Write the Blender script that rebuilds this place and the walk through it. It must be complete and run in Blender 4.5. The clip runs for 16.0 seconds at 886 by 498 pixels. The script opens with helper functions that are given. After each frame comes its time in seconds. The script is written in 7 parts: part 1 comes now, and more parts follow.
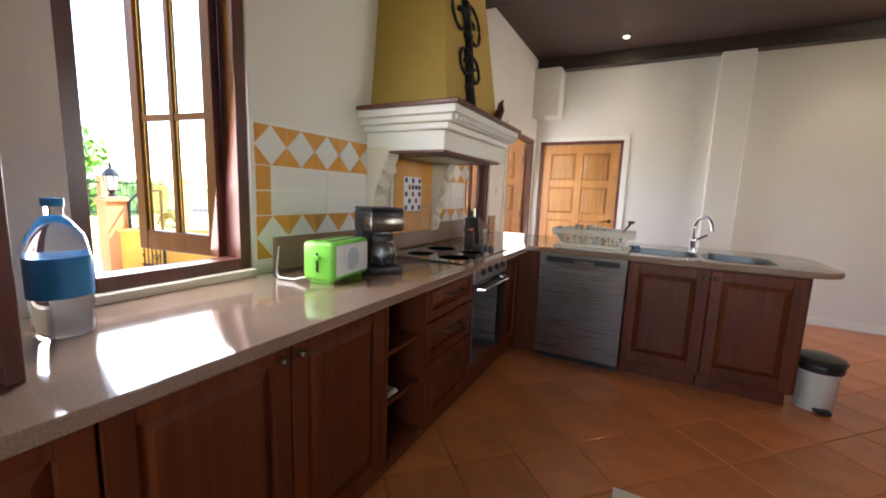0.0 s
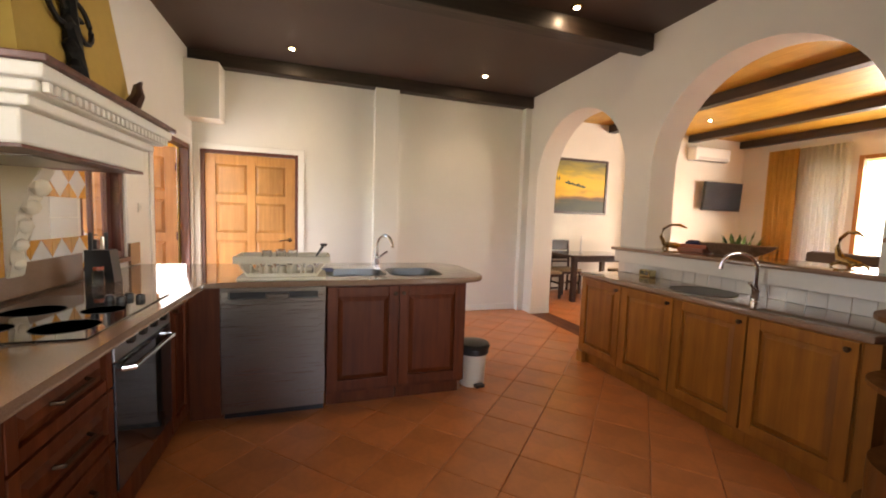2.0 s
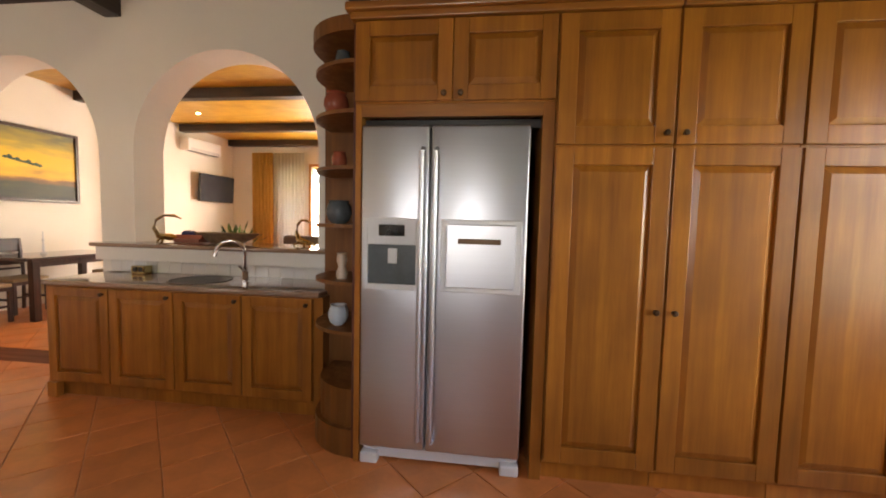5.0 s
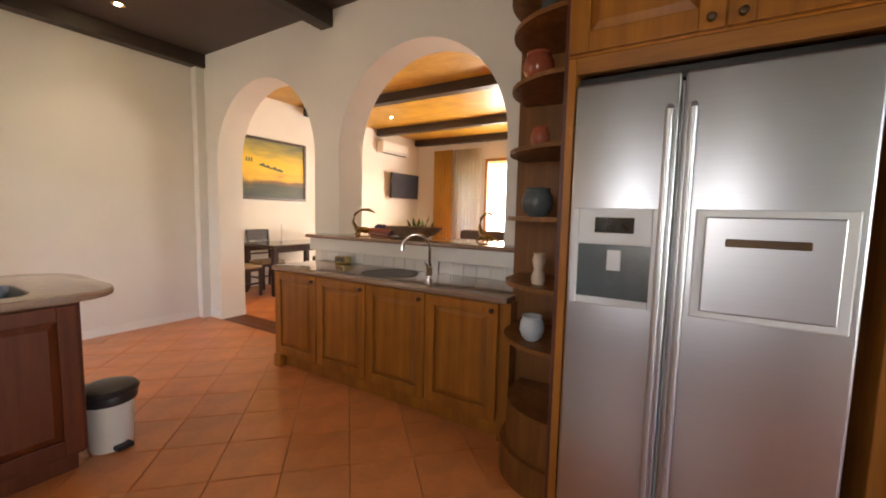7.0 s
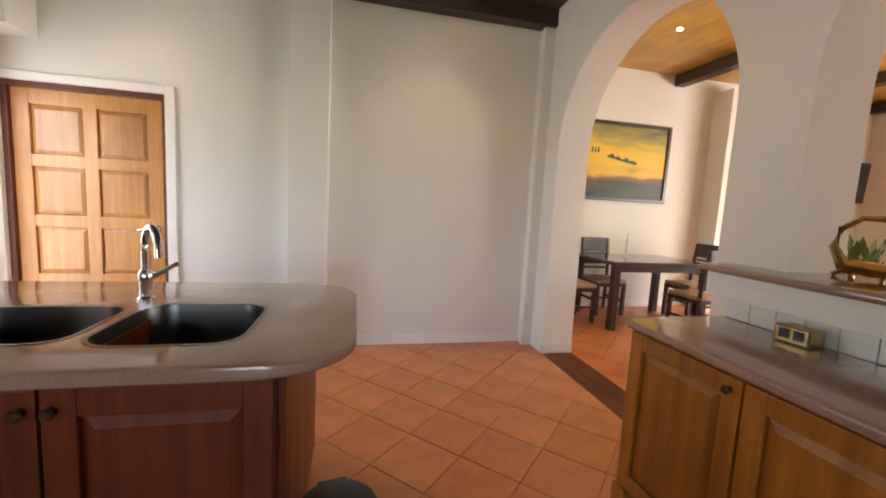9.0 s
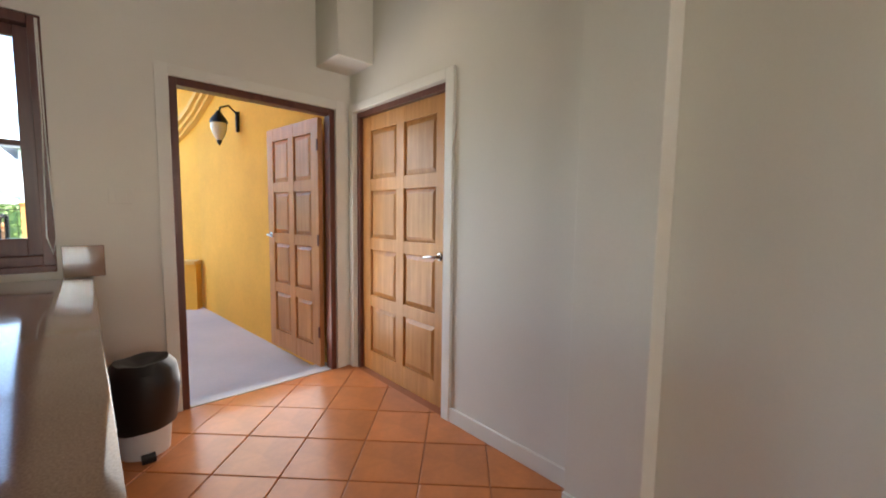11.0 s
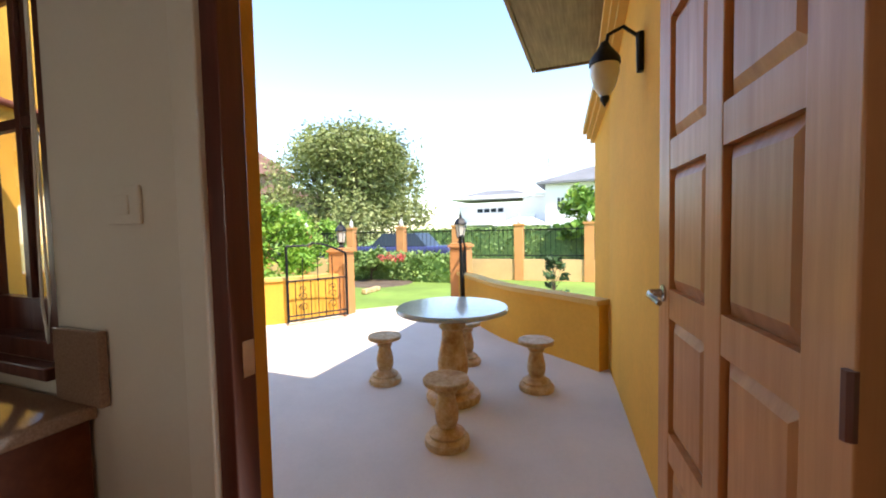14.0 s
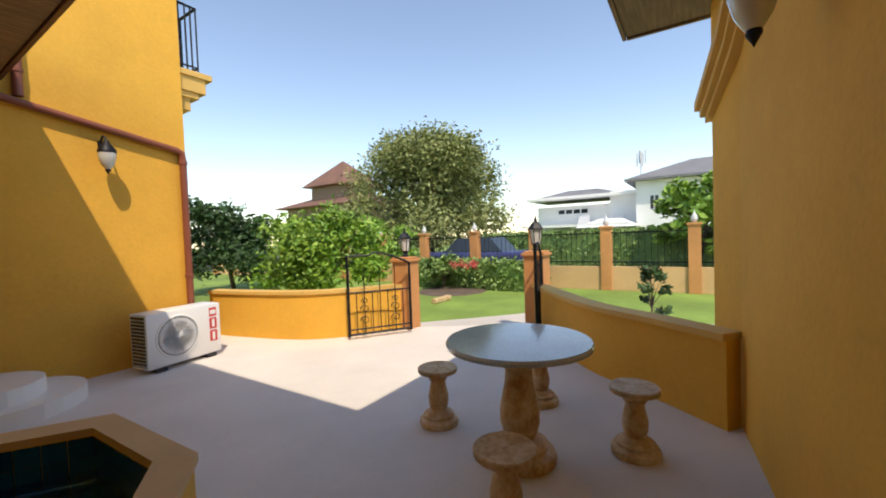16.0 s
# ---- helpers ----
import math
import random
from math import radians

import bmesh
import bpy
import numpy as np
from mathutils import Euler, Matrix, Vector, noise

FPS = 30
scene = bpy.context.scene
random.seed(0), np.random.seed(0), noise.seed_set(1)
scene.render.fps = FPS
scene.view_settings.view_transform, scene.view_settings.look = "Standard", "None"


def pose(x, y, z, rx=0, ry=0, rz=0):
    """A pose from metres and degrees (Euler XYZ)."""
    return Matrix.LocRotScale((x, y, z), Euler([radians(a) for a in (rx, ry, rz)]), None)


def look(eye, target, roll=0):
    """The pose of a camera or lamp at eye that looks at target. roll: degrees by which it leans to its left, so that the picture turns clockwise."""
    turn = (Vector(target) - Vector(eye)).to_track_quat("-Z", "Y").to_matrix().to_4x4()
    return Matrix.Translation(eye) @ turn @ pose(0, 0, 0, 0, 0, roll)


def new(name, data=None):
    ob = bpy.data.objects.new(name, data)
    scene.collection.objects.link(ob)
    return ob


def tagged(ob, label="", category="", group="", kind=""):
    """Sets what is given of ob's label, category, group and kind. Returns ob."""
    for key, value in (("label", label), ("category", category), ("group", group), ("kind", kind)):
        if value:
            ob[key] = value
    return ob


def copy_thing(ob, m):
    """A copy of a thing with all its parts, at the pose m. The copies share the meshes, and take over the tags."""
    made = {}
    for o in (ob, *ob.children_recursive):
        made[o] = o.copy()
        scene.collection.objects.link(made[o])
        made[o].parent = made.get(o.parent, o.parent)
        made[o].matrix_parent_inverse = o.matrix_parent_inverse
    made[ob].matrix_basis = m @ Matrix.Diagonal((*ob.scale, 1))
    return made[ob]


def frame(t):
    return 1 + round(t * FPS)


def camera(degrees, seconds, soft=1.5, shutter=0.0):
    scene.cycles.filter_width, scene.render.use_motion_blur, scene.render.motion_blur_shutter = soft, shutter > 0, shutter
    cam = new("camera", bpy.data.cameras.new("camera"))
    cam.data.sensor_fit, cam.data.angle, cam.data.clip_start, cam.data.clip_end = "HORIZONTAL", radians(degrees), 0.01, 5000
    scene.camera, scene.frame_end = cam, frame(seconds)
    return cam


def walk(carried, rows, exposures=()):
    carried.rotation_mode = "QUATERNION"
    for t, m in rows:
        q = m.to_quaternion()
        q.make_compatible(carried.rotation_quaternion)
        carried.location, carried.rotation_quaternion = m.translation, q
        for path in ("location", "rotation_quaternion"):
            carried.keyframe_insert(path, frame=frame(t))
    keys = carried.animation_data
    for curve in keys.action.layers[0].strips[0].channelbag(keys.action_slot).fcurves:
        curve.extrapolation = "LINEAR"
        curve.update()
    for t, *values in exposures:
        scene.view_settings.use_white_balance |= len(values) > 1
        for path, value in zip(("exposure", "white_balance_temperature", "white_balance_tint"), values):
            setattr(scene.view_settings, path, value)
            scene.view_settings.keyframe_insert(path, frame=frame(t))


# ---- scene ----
cam = camera(97.2, 16.0, soft=1.9)
PATH = [
    (0, (1.529, 0.388, 1.289), (0.608, 2.141, 1.007), 2.1),
    (0.5, (1.433, 0.485, 1.292), (0.765, 2.35, 1.013), 1.4),
    (1, (1.364, 0.648, 1.33), (1.02, 2.604, 1.098), 1.4),
    (1.5, (1.363, 0.735, 1.333), (1.444, 2.724, 1.142), 1.8),
    (2, (1.352, 0.772, 1.342), (1.972, 2.667, 1.182), 1.9),
    (2.5, (1.335, 0.789, 1.344), (2.444, 2.449, 1.215), 1.7),
    (3, (1.332, 0.768, 1.354), (2.776, 2.147, 1.235), 1.0),
    (3.5, (1.329, 0.735, 1.349), (2.999, 1.831, 1.237), 0.8),
    (4, (1.333, 0.714, 1.353), (3.155, 1.53, 1.234), 0.8),
    (4.2, (1.339, 0.708, 1.356), (3.206, 1.414, 1.235), 1.0),
    (5.2, (1.385, 0.705, 1.335), (3.36, 0.92, 1.20), 1.4),
    (6.3, (1.486, 0.744, 1.309), (3.398, 1.306, 1.141), 1.9),
    (6.5, (1.561, 0.823, 1.314), (3.43, 1.516, 1.15), 1.8),
    (7, (1.758, 1.007, 1.324), (3.459, 2.044, 1.145), 1.3),
    (7.5, (1.965, 1.334, 1.289), (3.392, 2.719, 1.075), 0.9),
    (8, (2.198, 1.663, 1.291), (3.26, 3.34, 1.044), 0.9),
    (8.5, (2.409, 2.055, 1.295), (3.137, 3.901, 1.045), 1.9),
    (9, (2.607, 2.465, 1.309), (3.046, 4.403, 1.088), 3.1),
    (9.5, (2.837, 2.848, 1.314), (2.814, 4.842, 1.16), 3.0),
    (9.7, (2.896, 3.007, 1.337), (2.704, 4.988, 1.138), 3.7),
    (10.7, (2.93, 4.12, 1.285), (1.71, 5.69, 1.10), 1.6),
    (11.8, (2.334, 4.935, 1.224), (0.445, 5.57, 1.06), -0.5),
    (12, (2.182, 5.05, 1.232), (0.238, 5.493, 1.08), -0.6),
    (12.5, (1.773, 5.233, 1.236), (-0.222, 5.29, 1.105), -0.5),
    (13, (1.337, 5.364, 1.271), (-0.645, 5.112, 1.176), -0.6),
    (13.5, (0.888, 5.466, 1.279), (-1.044, 4.956, 1.194), -0.8),
    (14, (0.527, 5.468, 1.274), (-1.337, 4.747, 1.179), -1.2),
    (14.5, (0.258, 5.462, 1.279), (-1.531, 4.574, 1.172), -1.8),
    (15, (0.037, 5.466, 1.289), (-1.695, 4.471, 1.194), -2.3),
    (15.5, (-0.07, 5.403, 1.314), (-1.773, 4.356, 1.243), -2.3),
    (16, (-0.14, 5.332, 1.323), (-1.822, 4.251, 1.257), -2.1),
]
walk(cam, [(t, look(eye, target, roll)) for t, eye, target, roll in PATH],
     exposures=[(0, 3.7, 6500, 14), (1.5, 3.85, 7500, 17), (3.5, 3.95, 7900, 18), (6.5, 3.95, 7800, 18), (9.0, 3.75, 6700, 13), (9.7, 3.55, 6200, 11), (11.8, 2.65, 7100, 11), (13.0, 2.4, 7100, 11), (14.2, 1.8, 7300, 12), (14.6, 1.45, 7500, 12), (15.0, 1.2, 7700, 13), (16.0, 0.9, 7900, 13)])

# ---- world, sun, lamps ----
SUN_WAY = Vector((-0.40, -0.52, -1.0)).normalized()
world = bpy.data.worlds.new("sky")
scene.world = world
world.use_nodes = True
wn = world.node_tree
sky = wn.nodes.new("ShaderNodeTexSky")
sky.sky_type = "NISHITA"
sky.sun_disc = False
sky.sun_elevation = math.asin(-SUN_WAY.z)
sky.sun_rotation = math.atan2(-SUN_WAY.x, -SUN_WAY.y)
sky.air_density, sky.dust_density, sky.ozone_density = 1.0, 0.15, 3.0
wn.links.new(sky.outputs[0], wn.nodes["Background"].inputs[0])
wn.nodes["Background"].inputs[1].default_value = 0.15
sun = new("sun", bpy.data.lights.new("sun", "SUN"))
sun.data.energy, sun.data.angle, sun.data.color = 2.2, radians(0.6), (1.0, 0.95, 0.87)
sun.matrix_world = look((0, 0, 20), Vector((0, 0, 20)) + SUN_WAY)


def area(name, eye, target, w, h, watts, color):
    d = bpy.data.lights.new(name, "AREA")
    d.shape, d.size, d.size_y, d.energy, d.color = "RECTANGLE", w, h, watts, color
    ob = new(name, d)
    ob.matrix_world = look(eye, target)
    return ob


DAY = (0.93, 0.97, 1.0)
area("window_daylight", (-0.05, 1.20, 1.55), (3, 1.2, 1.0), 0.45, 1.1, 1.6, DAY)
# Added fill lamp at an unseen opening in the south wall, brightens the kitchen.
area("added_back_fill", (2.2, -2.16, 1.5), (2.2, 2, 1.3), 1.3, 1.5, 1.7, (1.0, 0.97, 0.92))
area("door_daylight", (-0.01, 5.34, 1.1), (3, 5.34, 0.8), 0.9, 1.9, 1.9, DAY)
area("living_window_daylight", (10.6, 3.2, 1.5), (5, 3.6, 1.0), 4.2, 2.0, 28, (1.0, 0.96, 0.88))


def spot_light(x, y, z, watts, color=(1.0, 0.83, 0.6), size=1.9):
    d = bpy.data.lights.new("downlight_glow", "SPOT")
    d.energy, d.color, d.spot_size, d.spot_blend, d.shadow_soft_size = watts, color, size, 0.6, 0.04
    ob = new("downlight_glow", d)
    ob.matrix_world = look((x, y, z), (x, y, 0))


KITCHEN_SPOTS = [(1.10, 5.42), (3.32, 5.35), (3.37, 3.63), (1.09, 3.58)]
DINING_SPOTS = [(5.83, 6.14), (8.15, 6.20)]
for sx, sy in KITCHEN_SPOTS:
    spot_light(sx, sy, 3.06, 0.8)
for sx, sy in DINING_SPOTS:
    spot_light(sx, sy, 3.22, 2.2)


# ---- materials ----
def nodes_of(name, rough=0.5, metal=0.0):
    m = bpy.data.materials.new(name)
    m.use_nodes = True
    t = m.node_tree
    b = t.nodes["Principled BSDF"]
    b.inputs["Roughness"].default_value, b.inputs["Metallic"].default_value = rough, metal
    co = t.nodes.new("ShaderNodeTexCoord")
    return m, t, b, co


def ramp(t, fac, stops):
    r = t.nodes.new("ShaderNodeValToRGB")
    while len(r.color_ramp.elements) < len(stops):
        r.color_ramp.elements.new(0.5)
    for e, (p, c) in zip(r.color_ramp.elements, stops):
        e.position, e.color = p, (*c, 1)
    t.links.new(fac, r.inputs[0])
    return r.outputs[0]


def noise_out(t, vec, scale, detail=4, rough=0.6, stretch=None):
    n = t.nodes.new("ShaderNodeTexNoise")
    n.inputs["Scale"].default_value, n.inputs["Detail"].default_value, n.inputs["Roughness"].default_value = scale, detail, rough
    if stretch:
        mp = t.nodes.new("ShaderNodeMapping")
        mp.inputs["Scale"].default_value = stretch
        t.links.new(vec, mp.inputs[0])
        vec = mp.outputs[0]
    t.links.new(vec, n.inputs["Vector"])
    return n.outputs["Fac"]


def mul(t, a, b, fac=1.0):
    m = t.nodes.new("ShaderNodeMixRGB")
    m.blend_type = "MULTIPLY"
    m.inputs[0].default_value = fac
    t.links.new(a, m.inputs[1])
    t.links.new(b, m.inputs[2])
    return m.outputs[0]


def bump(t, b, h, strength, dist=0.01):
    n = t.nodes.new("ShaderNodeBump")
    n.inputs["Strength"].default_value, n.inputs["Distance"].default_value = strength, dist
    t.links.new(h, n.inputs["Height"])
    t.links.new(n.outputs[0], b.inputs["Normal"])


def surface(name, color, rough=0.5, metal=0.0, vary=0.15, big=1.3, fine=40, relief=0.1, coat=0.0, spread=0.0):
    """Plain stuff with stains at one scale and grain at another."""
    m, t, b, co = nodes_of(name, rough, metal)
    lo = tuple(c * (1 - vary) for c in color)
    hi = tuple(min(1, c * (1 + vary * 0.6)) for c in color)
    c1 = ramp(t, noise_out(t, co.outputs["Object"], big, 5), [(0.3, lo), (0.7, hi)])
    n2 = noise_out(t, co.outputs["Object"], fine, 3)
    g = ramp(t, n2, [(0.25, (1 - vary * 0.5,) * 3), (0.7, (1, 1, 1))])
    out = mul(t, c1, g)
    if spread:
        oi = t.nodes.new("ShaderNodeObjectInfo")
        out = mul(t, out, ramp(t, oi.outputs["Random"], [(0, (1 - spread,) * 3), (1, (1 + spread, 1 + spread * 0.8, 1 + spread * 0.7))]))
    t.links.new(out, b.inputs["Base Color"])
    if relief:
        bump(t, b, n2, relief)
    b.inputs["Coat Weight"].default_value = coat
    return m


def wood(name, dark, light, rough=0.4, axis="z", scale=1.0, spread=0.12, coat=0.15, spec=0.5):
    m, t, b, co = nodes_of(name, rough)
    b.inputs["Specular IOR Level"].default_value = spec
    s = {"z": (14, 14, 0.9), "x": (0.9, 14, 14), "y": (14, 0.9, 14)}[axis]
    g = noise_out(t, co.outputs["Object"], 2.2 * scale, 6, 0.65, s)
    c = ramp(t, g, [(0.3, dark), (0.55, tuple((a + d) / 2 for a, d in zip(dark, light))), (0.72, light)])
    st = ramp(t, noise_out(t, co.outputs["Object"], 2.5, 3), [(0.3, (0.78,) * 3), (0.7, (1.08,) * 3)])
    oi = t.nodes.new("ShaderNodeObjectInfo")
    rn = ramp(t, oi.outputs["Random"], [(0, (1 - spread,) * 3), (1, (1 + spread,) * 3)])
    t.links.new(mul(t, mul(t, c, st), rn), b.inputs["Base Color"])
    rr = ramp(t, g, [(0.3, (rough + 0.1,) * 3), (0.7, (rough - 0.06,) * 3)])
    t.links.new(rr, b.inputs["Roughness"])
    bump(t, b, g, 0.12, 0.004)
    b.inputs["Coat Weight"].default_value = coat
    b.inputs["Coat Roughness"].default_value = 0.2
    return m


def stone(name, a, b_, c_, rough=0.15, scale=60, coat=0.3):
    """Polished speckled stone."""
    m, t, b, co = nodes_of(name, rough)
    sp = ramp(t, noise_out(t, co.outputs["Object"], scale, 6, 0.75), [(0.35, a), (0.5, b_), (0.66, c_)])
    cl = ramp(t, noise_out(t, co.outputs["Object"], 3, 4), [(0.3, (0.85,) * 3), (0.7, (1.05,) * 3)])
    t.links.new(mul(t, sp, cl), b.inputs["Base Color"])
    b.inputs["Coat Weight"].default_value = coat
    b.inputs["Coat Roughness"].default_value = 0.05
    return m


def brushed(name, color, rough=0.3, axis="x"):
    m, t, b, co = nodes_of(name, rough, 1.0)
    s = {"x": (0.5, 60, 60), "z": (60, 60, 0.5), "y": (60, 0.5, 60)}[axis]
    g = noise_out(t, co.outputs["Object"], 6, 4, 0.6, s)
    t.links.new(ramp(t, g, [(0.3, tuple(c * 0.95 for c in color)), (0.7, color)]), b.inputs["Base Color"])
    t.links.new(ramp(t, g, [(0.3, (rough + 0.05,) * 3), (0.7, (rough - 0.05,) * 3)]), b.inputs["Roughness"])
    bump(t, b, g, 0.01, 0.0002)
    return m


def glass(name, tint=(1, 1, 1), rough=0.0):
    m, t, b, co = nodes_of(name, rough)
    b.inputs["Base Color"].default_value = (*tint, 1)
    b.inputs["Transmission Weight"].default_value = 1.0
    b.inputs["IOR"].default_value = 1.45
    return m


def glowing(name, color, strength):
    m, t, b, co = nodes_of(name, 0.5)
    b.inputs["Emission Color"].default_value = (*color, 1)
    b.inputs["Emission Strength"].default_value = strength
    return m


M_WALL = surface("wall_paint", (0.76, 0.73, 0.67), 0.7, vary=0.05, big=0.9, fine=90, relief=0.06)
M_WHITE = surface("white_trim_paint", (0.80, 0.78, 0.73), 0.5, vary=0.05, fine=60, relief=0.04)
M_CREAM = surface("cream_plaster", (0.74, 0.68, 0.56), 0.6, vary=0.08, fine=50, relief=0.1)
M_OCHRE = surface("ochre_plaster", (0.42, 0.27, 0.055), 0.7, vary=0.14, big=2, fine=30, relief=0.15)
M_YELLOW = surface("yellow_render", (0.78, 0.41, 0.055), 0.85, vary=0.16, big=0.7, fine=25, relief=0.25)
M_CORN = surface("yellow_cornice_paint", (0.72, 0.44, 0.12), 0.7, vary=0.1, fine=30)
M_PEACH = surface("peach_post_paint", (0.62, 0.28, 0.10), 0.8, vary=0.15, fine=20)
M_CEIL = surface("dark_ceiling_paint", (0.075, 0.050, 0.042), 0.55, vary=0.12, fine=60)
M_BEAM = wood("dark_beam_wood", (0.022, 0.013, 0.010), (0.055, 0.032, 0.022), 0.45, "x")
M_BEAMY = wood("dark_beam_wood_long", (0.022, 0.013, 0.010), (0.055, 0.032, 0.022), 0.45, "y")
M_PINE = wood("yellow_ceiling_boards", (0.52, 0.27, 0.025), (0.68, 0.40, 0.06), 0.4, "y")
M_TERRA = surface("terracotta_tile", (0.60, 0.205, 0.064), 0.3, vary=0.22, big=4, fine=26, relief=0.05, coat=0.15, spread=0.09)
M_GROUT = surface("floor_grout", (0.38, 0.135, 0.055), 0.9, vary=0.2)
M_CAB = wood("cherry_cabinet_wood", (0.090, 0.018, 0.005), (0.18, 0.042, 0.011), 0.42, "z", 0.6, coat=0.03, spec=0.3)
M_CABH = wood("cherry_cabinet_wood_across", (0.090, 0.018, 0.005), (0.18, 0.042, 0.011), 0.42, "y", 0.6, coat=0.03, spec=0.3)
M_OAK = wood("honey_cabinet_wood", (0.24, 0.080, 0.011), (0.44, 0.165, 0.026), 0.34, "z", 0.6, coat=0.08, spec=0.4)
M_OAKH = wood("honey_cabinet_wood_across", (0.21, 0.072, 0.012), (0.39, 0.150, 0.030), 0.34, "y")
M_SHELF = wood("brown_shelf_wood", (0.14, 0.050, 0.011), (0.26, 0.10, 0.022), 0.4, "z", 0.6, coat=0.05, spec=0.4)
M_DOOR = wood("teak_door_wood", (0.42, 0.175, 0.045), (0.62, 0.30, 0.095), 0.38, "z", 0.8)
M_DOORX = wood("teak_door_wood_outside", (0.40, 0.155, 0.048), (0.56, 0.25, 0.085), 0.45, "z", 0.8)
M_FRAME = wood("red_brown_frame_wood", (0.075, 0.018, 0.012), (0.16, 0.042, 0.026), 0.4, "z")
M_DARK = wood("dark_dining_wood", (0.025, 0.010, 0.007), (0.075, 0.028, 0.018), 0.35, "z")
M_GRAN = stone("brown_granite", (0.24, 0.15, 0.105), (0.30, 0.195, 0.14), (0.36, 0.245, 0.18), 0.1, 220)
M_TERRAZ = stone("pale_table_stone", (0.36, 0.42, 0.43), (0.48, 0.54, 0.54), (0.60, 0.64, 0.62), 0.1, 70)
M_SAND = stone("veined_sandstone", (0.40, 0.20, 0.07), (0.60, 0.40, 0.19), (0.74, 0.60, 0.40), 0.55, 9, 0.0)
M_STEEL = brushed("brushed_steel", (0.60, 0.62, 0.66), 0.40, "y")
M_SINK = brushed("dull_sink_steel", (0.13, 0.125, 0.12), 0.35, "x")
# Steel darkened in its colour for the shade on the peninsula front.
M_STEELX = brushed("brushed_steel_shade_darkened", (0.22, 0.195, 0.17), 0.30, "x")
M_CHROME = surface("chrome", (0.85, 0.85, 0.86), 0.08, 1.0, vary=0.03, relief=0)
M_LEVER = surface("worn_lever_steel", (0.42, 0.38, 0.33), 0.22, 1.0, vary=0.2)
M_FANG = surface("grey_fan_grille", (0.30, 0.33, 0.31), 0.5, vary=0.08)
M_LOWALL = surface("pale_peach_render", (0.66, 0.42, 0.20), 0.85, vary=0.12, fine=20)
M_BRASS = surface("old_brass", (0.55, 0.42, 0.20), 0.25, 1.0, vary=0.2, relief=0.1)
M_KNOB = surface("dark_bronze", (0.10, 0.062, 0.038), 0.4, 0.8, vary=0.2)
M_BLACK = surface("black_plastic", (0.015, 0.015, 0.017), 0.35, vary=0.2, fine=120, relief=0.03)
M_IRON = surface("black_iron", (0.018, 0.018, 0.02), 0.5, 0.6, vary=0.25)
M_HOB = surface("black_hob_glass", (0.010, 0.010, 0.012), 0.05, vary=0.1, relief=0, coat=0.5)
M_PLAS = surface("cream_plastic", (0.72, 0.68, 0.56), 0.4, vary=0.05, relief=0.02)
M_GREYP = surface("pale_grey_plastic", (0.62, 0.63, 0.64), 0.35, vary=0.04, relief=0.02)
M_WPLAS = surface("white_plastic", (0.8, 0.8, 0.78), 0.35, vary=0.04, relief=0.02)
M_GREEN = surface("lime_green_plastic", (0.20, 0.62, 0.07), 0.3, vary=0.06, relief=0.02)
M_TILEW = surface("white_glazed_tile", (0.76, 0.75, 0.72), 0.15, vary=0.05, relief=0.03, coat=0.3, spread=0.03)
M_TILEY = surface("amber_glazed_tile", (0.66, 0.31, 0.055), 0.15, vary=0.12, big=8, relief=0.03, coat=0.3, spread=0.06)
M_BLUE = surface("blue_glaze", (0.05, 0.06, 0.16), 0.2, vary=0.2)
M_REDG = surface("rust_glaze", (0.36, 0.09, 0.05), 0.2, vary=0.2)
M_CLEAR = glass("clear_glass")
M_SMOKE = surface("dark_oven_glass", (0.02, 0.02, 0.022), 0.06, vary=0.1, relief=0, coat=0.4)
M_CONC = surface("pale_patio_concrete", (0.70, 0.65, 0.59), 0.8, vary=0.10, big=1.2, fine=35, relief=0.12)
M_PATH = surface("garden_path_concrete", (0.55, 0.50, 0.44), 0.85, vary=0.12, fine=20)
M_SOFFIT = wood("roof_soffit_boards", (0.16, 0.09, 0.05), (0.30, 0.19, 0.12), 0.6, "x")
M_PIPE = surface("red_brown_pipe_paint", (0.26, 0.075, 0.04), 0.45, vary=0.15)
M_GRASS = surface("mown_lawn", (0.20, 0.31, 0.055), 0.95, vary=0.3, big=0.8, fine=90, relief=0.5)
M_POOL = surface("dark_blue_pool_tile", (0.010, 0.075, 0.13), 0.12, vary=0.3, coat=0.4, spread=0.25)
M_CURT = surface("amber_curtain_cloth", (0.70, 0.44, 0.13), 0.85, vary=0.15, fine=60)
M_SHEER = surface("white_sheer_cloth", (0.8, 0.79, 0.74), 0.85, vary=0.05)


def let_light_through(m, share):
    """Thin cloth: part of the light passes and spreads behind it."""
    t = m.node_tree
    b, o = t.nodes["Principled BSDF"], t.nodes["Material Output"]
    tr = t.nodes.new("ShaderNodeBsdfTranslucent")
    mx = t.nodes.new("ShaderNodeMixShader")
    mx.inputs[0].default_value = share
    t.links.new(b.inputs["Base Color"].links[0].from_socket, tr.inputs["Color"])
    t.links.new(b.outputs[0], mx.inputs[1])
    t.links.new(tr.outputs[0], mx.inputs[2])
    t.links.new(mx.outputs[0], o.inputs["Surface"])


